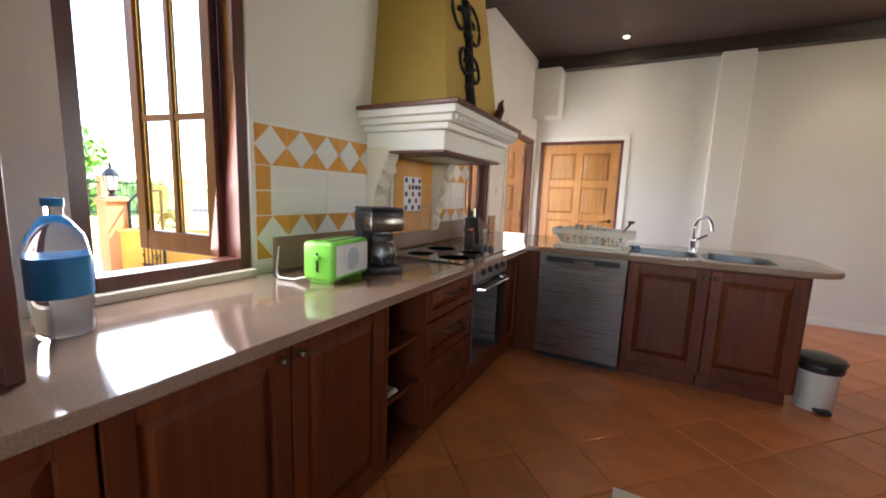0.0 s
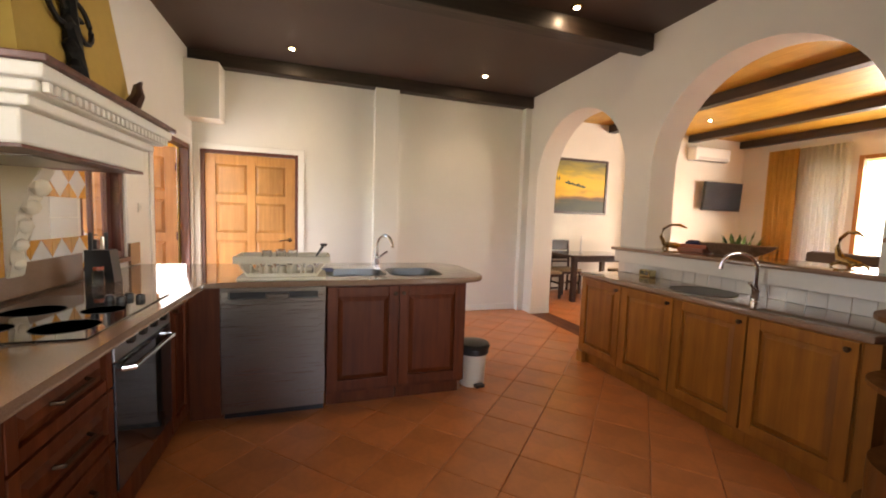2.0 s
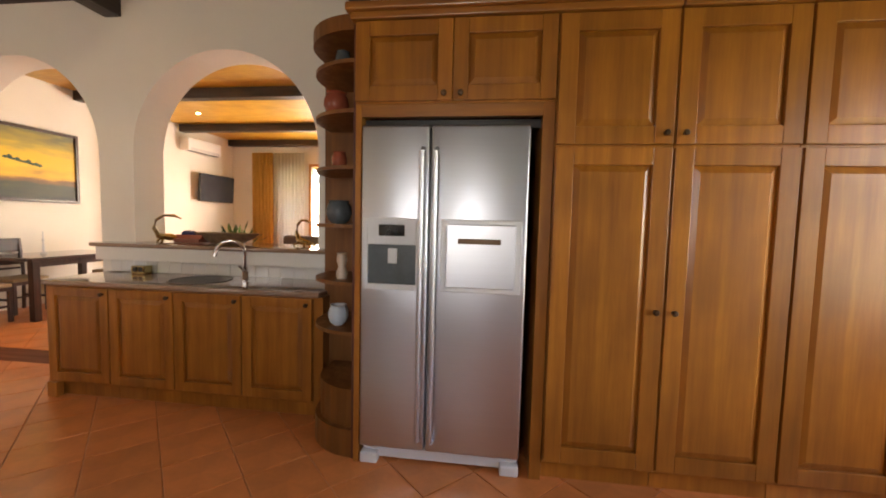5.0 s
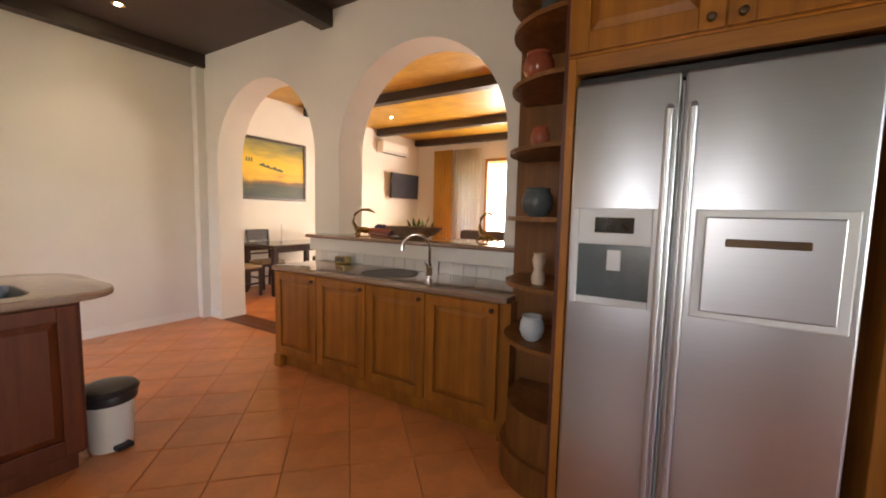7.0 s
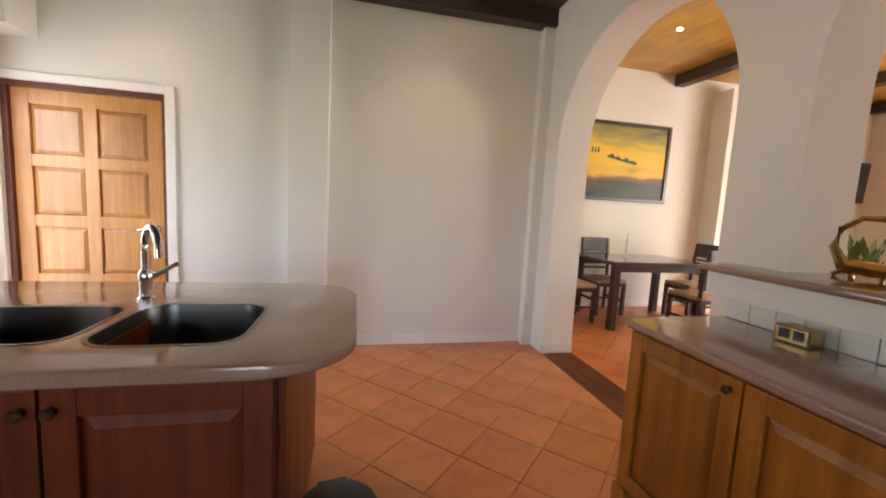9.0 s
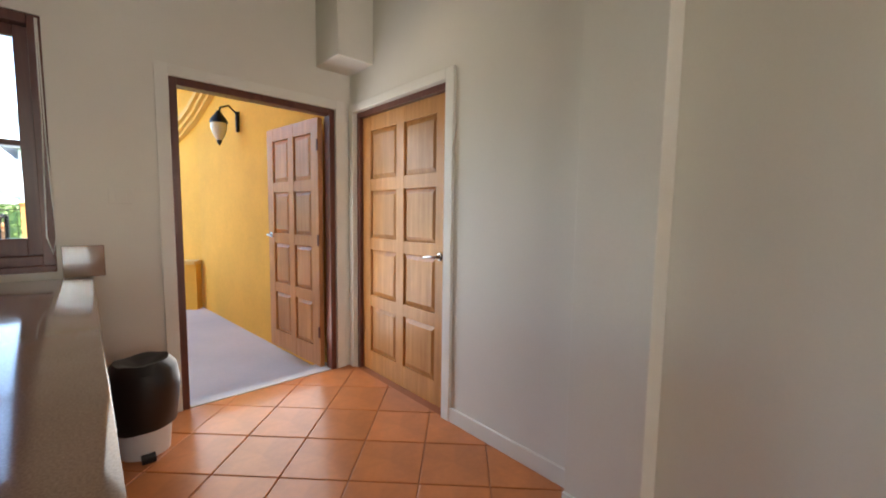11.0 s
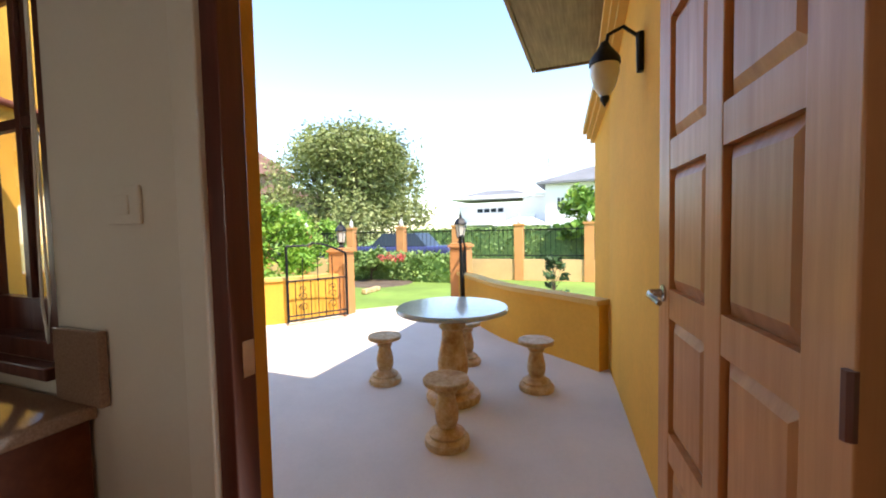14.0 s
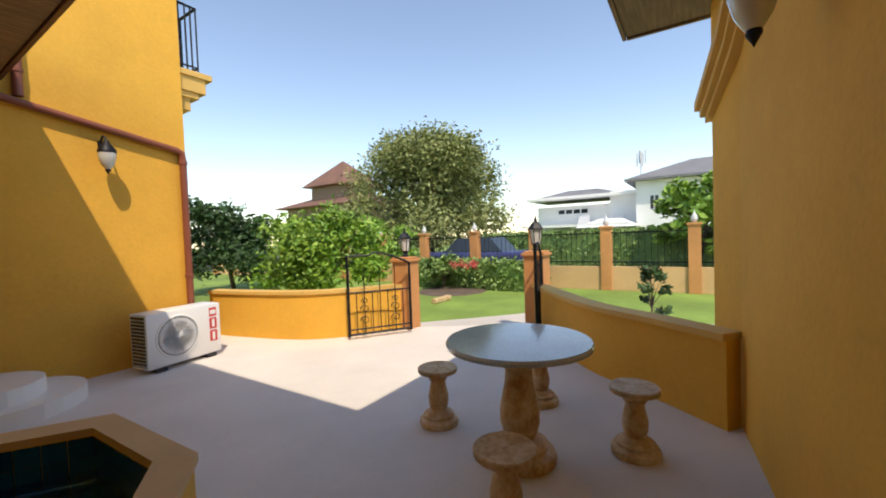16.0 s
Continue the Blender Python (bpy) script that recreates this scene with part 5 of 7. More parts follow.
# pedal bins
def pedal_bin(x, y, ang, body, label):
    b = thing("pedal_bin", 0, 0, 0, label, "bin")
    part("body", lathe([(0, 0), (0.095, 0), (0.10, 0.01), (0.115, 0.30), (0, 0.30)], 20, sx=1.0, sy=0.95), body, b, "", True)
    part("liner", lathe([(0.116, 0.27), (0.125, 0.265), (0.128, 0.29), (0.122, 0.315), (0.0, 0.315)], 20), M_BLACK, b, "black bin liner edge", True)
    part("lid", lathe([(0.135, 0.315), (0.138, 0.325), (0.125, 0.345), (0.08, 0.358), (0, 0.362)], 24), M_BLACK, b, "black domed lid", True)
    part("pedal", box(-0.04, -0.135, 0.01, 0.04, -0.085, 0.035, 0.006), M_BLACK, b)
    part("hinge", box(-0.05, 0.11, 0.30, 0.05, 0.14, 0.34, 0.006), M_BLACK, b)
    b.matrix_basis = pose(x, y, 0, 0, 0, ang)
    return b


pedal_bin(2.575, 3.64, 10, M_PLAS, "cream pedal bin with a black lid beside the peninsula")
b2 = thing("waste_bin", 0.36, 4.56, 0, "white bin with a black liner bag folded over the top", "bin")
part("body", lathe([(0, 0), (0.11, 0), (0.135, 0.33), (0.125, 0.33), (0.10, 0.01), (0, 0.01)], 20, 0.36, 4.58, 0), M_WPLAS, b2, "", True)
bag = lathe([(0.137, 0.15), (0.145, 0.16), (0.155, 0.25), (0.165, 0.36), (0.155, 0.45), (0.12, 0.49), (0.08, 0.48), (0, 0.44)], 28, 0.36, 4.58, 0)
for v in bag.verts:
    v.co += 0.012 * Vector(noise.noise_vector(v.co * 11))
part("liner", bag, M_BLACK, b2, "crumpled black bin bag", True)
part("pedal", box(0.46, 4.55, 0.0, 0.52, 4.61, 0.03, 0.005), M_BLACK, b2)

# water bottle and dark shelf end by the big window
wb = thing("water_bottle", 0.28, 0.80, CT, "large clear water bottle with a blue label and cap", "bottle")
part("bottle", lathe([(0, 0), (0.055, 0), (0.062, 0.01), (0.06, 0.06), (0.063, 0.08), (0.061, 0.12), (0.063, 0.20), (0.055, 0.25), (0.03, 0.29), (0.019, 0.30), (0.019, 0.33), (0, 0.33)], 20, 0.23, 0.79, CT + 0.001), M_CLEAR, wb, "", True)
part("label", lathe([(0.0635, 0.10), (0.0642, 0.10), (0.0642, 0.20), (0.0635, 0.20)], 24, 0.23, 0.79, CT), M_BLUEP, wb, "blue printed label", True)
part("cap", lathe([(0.021, 0), (0.022, 0.002), (0.022, 0.02), (0, 0.022)], 16, 0.23, 0.79, CT + 0.323), M_BLUEP, wb, "blue screw cap", True)
dc = thing("plate_rack_cabinet", 0.3, 0.4, CT, "dark blue-brown painted shelf cabinet standing on the worktop", "cabinet")
part("side", box(0.02, 0.615, CT, 0.50, 0.645, 2.35, 0.004), M_FRAME, dc)
part("back", box(0.005, -0.6, CT, 0.02, 0.645, 2.35), M_FRAME, dc)
for z in (CT + 0.005, 1.30, 1.70, 2.32):
    part("shelf", box(0.02, -0.6, z, 0.48, 0.615, z + 0.025, 0.003), M_FRAME, dc)
part("side", box(0.02, -0.63, CT, 0.50, -0.6, 2.35, 0.004), M_FRAME, dc)

# patterned tile mat on the floor
mat_ = thing("floor_mat", 2.2, 1.7, 0, "cream mat patterned like small floral tiles", "mat")
part("border", box(1.50, 1.30, 0.001, 2.90, 2.18, 0.006, 0.002), M_CREAM, mat_)
for i in range(9):
    for j_ in range(5):
        x0, y0 = 1.535 + i * 0.149, 1.335 + j_ * 0.165
        tl = part("square", box(x0, y0, 0.006, x0 + 0.138, y0 + 0.154, 0.0075, 0.001, 1), M_POT2 if (i + j_) % 2 else M_CREAM, mat_)
        part("motif", lathe([(0.045, 0), (0.04, 0.001), (0.0, 0.0012)], 10, x0 + 0.069, y0 + 0.077, 0.0076), M_REDG if (i + j_) % 3 else M_POT, tl)

# downlights
for (sx, sy), z in [((a, b), CZ) for a, b in KITCHEN_SPOTS] + [((a, b), 3.27) for a, b in DINING_SPOTS]:
    dlt = thing("downlight", sx, sy, z - 0.012, "small round recessed downlight, lit", "lamp", "ceiling downlights")
    part("rim", lathe([(0.035, 0.0), (0.05, 0.0), (0.052, 0.006), (0.05, 0.0115), (0.034, 0.0115)], 20, sx, sy, z - 0.012), M_BRASS, dlt, "", True)
    part("bulb", lathe([(0, -0.008), (0.015, -0.006), (0.024, -0.001), (0.027, 0.004), (0.034, 0.009), (0, 0.010)], 16, sx, sy, z - 0.012), M_GLOW, dlt, "glowing bulb", True)


# ---- dining and living room ----
tb = thing("dining_table", 6.1, 6.65, 0, "dark wooden dining table with a glass top", "table")
TX0, TX1, TY0, TY1, TZ = 5.42, 6.75, 6.22, 7.10, 0.78
part("tabletop", box(TX0, TY0, TZ - 0.035, TX1, TY1, TZ, 0.006), M_DARK, tb)
part("glass_top", box(TX0 + 0.03, TY0 + 0.03, TZ + 0.001, TX1 - 0.03, TY1 - 0.03, TZ + 0.007, 0.002), M_SMOKE, tb, "glass sheet on the table")
for yy in (TY0 + 0.05, TY1 - 0.075):
    part("apron", box(TX0 + 0.08, yy, TZ - 0.11, TX1 - 0.08, yy + 0.025, TZ - 0.036), M_DARK, tb)
for x in (TX0 + 0.02, TX1 - 0.10):
    for y in (TY0 + 0.02, TY1 - 0.10):
        part("leg", box(x, y, 0, x + 0.08, y + 0.08, TZ - 0.036, 0.005), M_DARK, tb)
cs_ = thing("candlestick", 6.0, 6.8, TZ, "slim pale candlestick on the dining table", "candlestick")
part("stick", lathe([(0, 0), (0.04, 0), (0.035, 0.012), (0.01, 0.03), (0.012, 0.10), (0.008, 0.16), (0.016, 0.20), (0.006, 0.21), (0.006, 0.30), (0, 0.305)], 14, 5.95, 6.75, TZ + 0.0075), M_STEEL, cs_, "", True)


def dining_chair():
    c = thing("dining_chair", 0, 0, 0, "dark-stained wooden dining chair with slatted back and tan seat", "chair", "chairs round the table")
    part("seat", box(-0.21, -0.21, 0.43, 0.21, 0.20, 0.475, 0.012), M_SEAT, c, "tan upholstered seat", True)
    part("seat_frame", merge(box(-0.21, -0.21, 0.385, 0.21, -0.185, 0.43), box(-0.21, 0.175, 0.385, 0.21, 0.20, 0.43), box(-0.21, -0.185, 0.385, -0.185, 0.175, 0.43), box(0.185, -0.185, 0.385, 0.21, 0.175, 0.43)), M_DARK, c)
    for x in (-0.19, 0.19):
        part("leg", box(x - 0.02, 0.16, 0, x + 0.02, 0.20, 0.385, 0.003), M_DARK, c)
        part("leg", tube([(x, -0.21, 0.0), (x, -0.19, 0.42), (x, -0.20, 0.60), (x, -0.25, 0.98)], 0.022, 6), M_DARK, c)
        part("stretcher", box(x - 0.01, -0.185, 0.18, x + 0.01, 0.16, 0.21), M_DARK, c)
    part("stretcher", box(-0.18, -0.01, 0.185, 0.18, 0.015, 0.205), M_DARK, c)
    part("top_rail", box(-0.19, -0.265, 0.80, 0.19, -0.235, 0.985, 0.006), M_DARK, c)
    for z in (0.56, 0.625, 0.69, 0.75):
        part("slat", box(-0.175, -0.236, z, 0.175, -0.218, z + 0.028, 0.003), M_DARK, c)
    return c


ch = dining_chair()
ch.matrix_basis = pose(5.22, 6.72, 0, 0, 0, -90)
for x, y, a in ((6.45, 6.12, 4), (5.85, 7.02, 180), (6.92, 6.70, 90)):
    copy_thing(ch, pose(x, y, 0, 0, 0, a))

# landscape painting
PX0, PX1, PZ0, PZ1 = 5.36, 6.88, 1.50, 2.56
pt = thing("landscape_painting", 6.1, 7.28, 1.5, "dark framed painting of golden fields with small trees", "painting")
fb = 0.045
part("frame", merge(box(PX0, 7.255, PZ0, PX1, 7.298, PZ0 + fb, 0.004), box(PX0, 7.255, PZ1 - fb, PX1, 7.298, PZ1, 0.004), box(PX0, 7.255, PZ0 + fb, PX0 + fb, 7.298, PZ1 - fb, 0.004), box(PX1 - fb, 7.255, PZ0 + fb, PX1, 7.298, PZ1 - fb, 0.004)), M_DARK, pt, "dark wooden frame")


def painted():
    m, t, b, co = nodes_of("painted_field_canvas", 0.5)
    sep = t.nodes.new("ShaderNodeSeparateXYZ")
    t.links.new(co.outputs["Generated"], sep.inputs[0])
    n = t.nodes.new("ShaderNodeTexNoise")
    n.inputs["Scale"].default_value, n.inputs["Detail"].default_value = 3.5, 7
    mp = t.nodes.new("ShaderNodeMapping")
    mp.inputs["Scale"].default_value = (0.8, 1, 2.2)
    t.links.new(co.outputs["Generated"], mp.inputs[0])
    t.links.new(mp.outputs[0], n.inputs["Vector"])
    ma = t.nodes.new("ShaderNodeMath")
    ma.operation = "MULTIPLY_ADD"
    ma.inputs[1].default_value = 0.5
    t.links.new(n.outputs["Fac"], ma.inputs[0])
    sub = t.nodes.new("ShaderNodeMath")
    sub.operation = "SUBTRACT"
    sub.inputs[1].default_value = 0.25
    t.links.new(sep.outputs["Z"], sub.inputs[0])
    t.links.new(sub.outputs[0], ma.inputs[2])
    c = ramp(t, ma.outputs[0], [(0.0, (0.02, 0.025, 0.02)), (0.18, (0.05, 0.055, 0.02)), (0.27, (0.20, 0.09, 0.012)), (0.36, (0.66, 0.37, 0.012)), (0.50, (0.78, 0.49, 0.015)), (0.68, (0.76, 0.48, 0.02)), (0.82, (0.40, 0.31, 0.04)), (1.0, (0.14, 0.14, 0.06))])
    t.links.new(c, b.inputs["Base Color"])
    bump(t, b, n.outputs["Fac"], 0.15, 0.003)
    return m


cv = part("canvas", box(PX0 + fb, 7.275, PZ0 + fb, PX1 - fb, 7.285, PZ1 - fb), painted(), pt, "golden fields under a yellow sky")
random.seed(8)
for k in range(13):
    x = PX0 + 0.32 + (0.0 if k < 3 else 0.26) + 0.045 * (k % 3 if k < 3 else k - 3)
    h = 0.10 if k < 3 else random.uniform(0.03, 0.07)
    z = PZ0 + (0.62 if k < 3 else 0.60 - 0.008 * k)
    part("painted_tree", lathe([(0, 0), (0.016 if k < 3 else 0.035, h * 0.3), (0.012 if k < 3 else 0.03, h * 0.7), (0, h)], 8, x, 7.2735, z, sy=0.05), M_LEAFD, cv)

# bar ornaments: two carved driftwood animals, wooden bowl
def creature(x, y, z, ang, s):
    c = thing("carved_creature", 0, 0, 0, "brass-coloured carved creature with a raised curling tail", "sculpture", "bar carvings")
    pts = [(-0.10 * s, 0.0, 0.03 * s), (0.0, 0.02 * s, 0.045 * s), (0.10 * s, 0.0, 0.06 * s), (0.14 * s, 0, 0.14 * s), (0.12 * s, 0, 0.22 * s), (0.05 * s, 0, 0.27 * s), (-0.04 * s, 0, 0.27 * s), (-0.11 * s, 0, 0.24 * s)]
    b = tube(pts, [0.022 * s, 0.036 * s, 0.030 * s, 0.018 * s, 0.014 * s, 0.012 * s, 0.016 * s, 0.006 * s], 8)
    for fx, fy in ((-0.08, 0.05), (-0.08, -0.05), (0.08, 0.05), (0.08, -0.05)):
        tube([(fx * s, fy * 0.3 * s, 0.03 * s), (fx * s, fy * s, 0.02 * s), (fx * s * 1.2, fy * 1.3 * s, 0.004)], 0.012 * s, 6, b)
    part("body", b, M_BRASS, c, "", True)
    c.matrix_basis = pose(x, y, z, 0, 0, ang)


creature(4.52, 3.55, 1.117, 150, 0.85)
creature(4.50, 2.28, 1.117, 60, 0.8)
bw = thing("wooden_bowl", 4.55, 2.98, 1.117, "long shallow wooden bowl on the bar", "bowl")
part("bowl", lathe([(0, 0), (0.10, 0), (0.17, 0.05), (0.20, 0.09), (0.19, 0.09), (0.155, 0.05), (0.09, 0.015), (0, 0.012)], 24, 4.52, 3.0, 1.117, sx=0.6, sy=1.5), M_SOFFIT, bw, "", True)
bs = thing("box_stack", 4.50, 3.32, 1.117, "two flat red-brown boxes stacked on the bar", "boxes")
part("box", box(4.42, 3.19, 1.117, 4.60, 3.43, 1.150, 0.004), M_PIPE, bs)
part("box", box(4.43, 3.17, 1.1505, 4.59, 3.41, 1.185, 0.004), M_REDG, bs)
fd = thing("folded_cloth", 4.52, 3.34, 1.1855, "small crumpled blue cloth lying on the boxes", "cloth")
q = lathe([(0, 0), (0.055, 0), (0.06, 0.012), (0.04, 0.03), (0.015, 0.036), (0, 0.034)], 16, 4.51, 3.35, 1.1855, sx=0.8, sy=1.2)
for v in q.verts:
    if v.co.z > 1.19:
        v.co += 0.010 * Vector(noise.noise_vector(v.co * 25))
part("cloth", q, M_BLUE, fd, "", True)
bp = thing("potted_plant", 6.9, 4.5, 0, "small dark leafy plant behind the bar", "plant")
part("pot", lathe([(0, 0), (0.15, 0), (0.19, 0.35), (0.17, 0.35), (0.14, 0.02), (0, 0.02)], 18, 9.9, 6.7, 0.0), M_POT, bp, "", True)
random.seed(3)
bm = bmesh.new()
for k in range(120):
    a, el, r = random.uniform(0, 6.28), random.uniform(0.2, 1.4), random.uniform(0.2, 0.75)
    d = Vector((math.cos(a) * math.cos(el), math.sin(a) * math.cos(el), math.sin(el)))
    p0 = Vector((9.9, 6.7, 0.45)) + d * r
    s = d.cross(Vector((0, 0, 1))).normalized() * 0.04
    vs = [bm.verts.new(q) for q in (p0 - d * 0.12, p0 + s, p0 + d * 0.14, p0 - s)]
    bm.faces.new(vs)
part("leaves", bm, M_LEAFD, bp)

# television on an arm, air conditioner
tv = thing("television", 0, 0, 0, "flat black television angled on a wall arm", "television")
part("body", box(-0.52, -0.03, -0.31, 0.52, 0.03, 0.31, 0.008), M_BLACK, tv)
part("screen", box(-0.50, -0.034, -0.285, 0.50, -0.029, 0.29, 0.001), M_SCREEN, tv, "glossy screen mirroring the windows")
part("arm", tube([(0, 0.03, 0), (0.03, 0.09, 0), (0, 0.165, 0)], 0.025, 8), M_BLACK, tv)
tv.matrix_basis = pose(9.84, 7.12, 2.0, 3, 0, -3)
ac = thing("wall_air_conditioner", 9.4, 7.2, 2.75, "white split air conditioner high on the wall", "air conditioner")
part("body", box(8.95, 7.08, 2.74, 9.95, 7.299, 3.02, 0.03, 3), M_WPLAS, ac, "", True)
part("louvre", box(9.02, 7.072, 2.755, 9.88, 7.085, 2.81, 0.004), M_GREYP, ac)
part("vent_slot", box(9.02, 7.09, 2.735, 9.88, 7.20, 2.742), M_BLACK, ac)


# curtains and glazed doors of the living room
def curtain(name, y0, y1, z0, z1, x, mat, label, folds):
    bm = bmesh.new()
    n = folds * 8
    cols = []
    for k in range(n + 1):
        y = y0 + (y1 - y0) * k / n
        dx = 0.035 * math.sin(2 * math.pi * folds * k / n)
        cols.append((bm.verts.new((x + dx, y, z0)), bm.verts.new((x + dx * 0.7, y, z1))))
    for a, b in zip(cols, cols[1:]):
        bm.faces.new((a[0], b[0], b[1], a[1]))
    ob = part(name, bm, mat, None, "", True)
    md = ob.modifiers.new("thick", "SOLIDIFY")
    md.thickness = 0.004
    return tagged(ob, label, "curtain", "living room curtains")


curtain("curtain", 6.10, 6.65, 0.02, 2.95, 10.48, M_CURT, "amber curtain gathered beside the window", 6)
curtain("sheer_curtain", 5.30, 6.10, 0.02, 2.95, 10.52, M_SHEER, "white sheer curtain in soft folds", 9)
curtain("sheer_curtain", 2.55, 3.50, 0.02, 2.95, 10.52, M_SHEER, "white sheer curtain in soft folds", 10)
for n_, (y0, y1) in (("window_3", (3.56, 5.25)), ("window_4", (0.6, 3.1)), ("window_5", (5.40, 6.02))):
    w = tagged(thing(n_, 10.75, (y0 + y1) / 2, 0.1, "tall red-brown framed glazed opening", "window"), kind="structure")
    part("window_frame", merge(box(10.62, y0, 0.10, 10.72, y0 + 0.07, 2.70, 0.004), box(10.62, y1 - 0.07, 0.10, 10.72, y1, 2.70, 0.004), box(10.62, y0 + 0.07, 2.63, 10.72, y1 - 0.07, 2.70, 0.004), box(10.62, y0 + 0.07, 0.10, 10.72, y1 - 0.07, 0.17, 0.004)), M_DOOR, w)
    pn = part("pane", box(10.66, y0 + 0.07, 0.17, 10.668, y1 - 0.07, 2.63), M_CLEAR, w)
    pn.visible_shadow = False
# sofas
for x, y, a, lab in ((8.3, 3.9, 90, "dark brown sofa in the living room"), (8.6, 2.0, 90, "dark brown sofa near the windows")):
    sf = thing("sofa", 0, 0, 0, lab, "sofa", "living room sofas")
    part("base", box(-0.85, -0.40, 0.05, 0.85, 0.42, 0.42, 0.04), M_SOFA, sf, "", True)
    part("backrest", box(-0.85, -0.42, 0.40, 0.85, -0.20, 1.02, 0.06), M_SOFA, sf, "", True)
    for s in (-0.78, 0.78):
        part("armrest", box(s - 0.09, -0.40, 0.40, s + 0.09, 0.42, 0.62, 0.05), M_SOFA, sf, "", True)
    for s in (-0.38, 0.38):
        part("cushion", box(s - 0.30, -0.18, 0.42, s + 0.30, 0.40, 0.54, 0.04), M_SOFA, sf, "", True)
    sf.matrix_basis = pose(x, y, 0, 0, 0, a)
# terrace seen through the living room glazing
structure("terrace", box(10.86, -3, -0.3, 15.0, 8.5, -0.02), M_CONC, "pale concrete terrace", "terrace")
structure("terrace_roof", box(10.87, -3, 2.95, 13.5, 8.5, 3.1), M_CORN, "peach painted terrace roof", "roof")
for y in (1.5, 6.4):
    structure("terrace_column", box(13.0, y, -0.02, 13.35, y + 0.35, 2.95, 0.01), M_YELLOW, "yellow rendered terrace column", "column")


structure("terrace_parapet", box(15.0, -3, -0.3, 15.2, 8.5, 0.75, 0.01), M_HWHITE, "white rendered terrace parapet", "wall")


# ---- patio ----
def low_wall(name, line, h, label):
    """A curved garden wall with a flat coping."""
    w = thing(name, line[0][0], line[0][1], G, label, "garden wall")
    w["kind"] = "structure"

    def ribbon(t0, t1, z0, z1):
        nrm = []
        for i in range(len(line)):
            a, b = line[max(i - 1, 0)], line[min(i + 1, len(line) - 1)]
            d = Vector((b[0] - a[0], b[1] - a[1])).normalized()
            nrm.append(Vector((-d.y, d.x)))
        ins = [(p[0] + n.x * t0, p[1] + n.y * t0) for p, n in zip(line, nrm)]
        out = [(p[0] + n.x * t1, p[1] + n.y * t1) for p, n in zip(line, nrm)]
        bm = bmesh.new()
        rows = [[bm.verts.new((*q, z)) for q in side] for side, z in ((ins, z0), (ins, z1), (out, z1), (out, z0))]
        for a, b in zip(rows, rows[1:] + rows[:1]):
            for i in range(len(line) - 1):
                bm.faces.new((a[i], a[i + 1], b[i + 1], b[i]))
        bm.faces.new([r[0] for r in rows])
        bm.faces.new([r[-1] for r in rows][::-1])
        return bm

    part("wall", ribbon(-0.14, 0.0, -0.4, G + h), M_YELLOW, w, "", True)
    part("coping", ribbon(-0.17, 0.03, G + h + 0.001, G + h + 0.05), M_CORN, w, "", True)


low_wall("garden_wall_left", LC, 0.66, "curved yellow rendered garden wall with a coping")
low_wall("garden_wall_right", RC[::-1], 0.64, "curved yellow rendered garden wall with a coping")


def lantern(x, y, z, s, parent=None):
    """A six-sided garden lantern on a post."""
    la = thing("garden_lantern", x, y, z, "black and glass garden lantern on a post", "lantern", "gate lanterns")
    part("base", lathe([(0, 0), (0.06 * s, 0), (0.05 * s, 0.03 * s), (0.03 * s, 0.06 * s), (0.07 * s, 0.10 * s), (0, 0.10 * s)], 6, x, y, z), M_IRON, la)
    part("glass", lathe([(0.06 * s, 0.10 * s), (0.085 * s, 0.30 * s), (0, 0.30 * s)], 6, x, y, z), M_LAMPG, la)
    for k in range(6):
        a = 2 * math.pi * k / 6
        part("bar", tube([(x + 0.062 * s * math.cos(a), y + 0.062 * s * math.sin(a), z + 0.10 * s), (x + 0.087 * s * math.cos(a), y + 0.087 * s * math.sin(a), z + 0.30 * s)], 0.006 * s, 4), M_IRON, la)
    part("roof", lathe([(0.11 * s, 0.30 * s), (0.105 * s, 0.32 * s), (0.06 * s, 0.39 * s), (0.02 * s, 0.42 * s), (0.02 * s, 0.46 * s), (0.008 * s, 0.48 * s), (0, 0.53 * s)], 6, x, y, z), M_IRON, la)


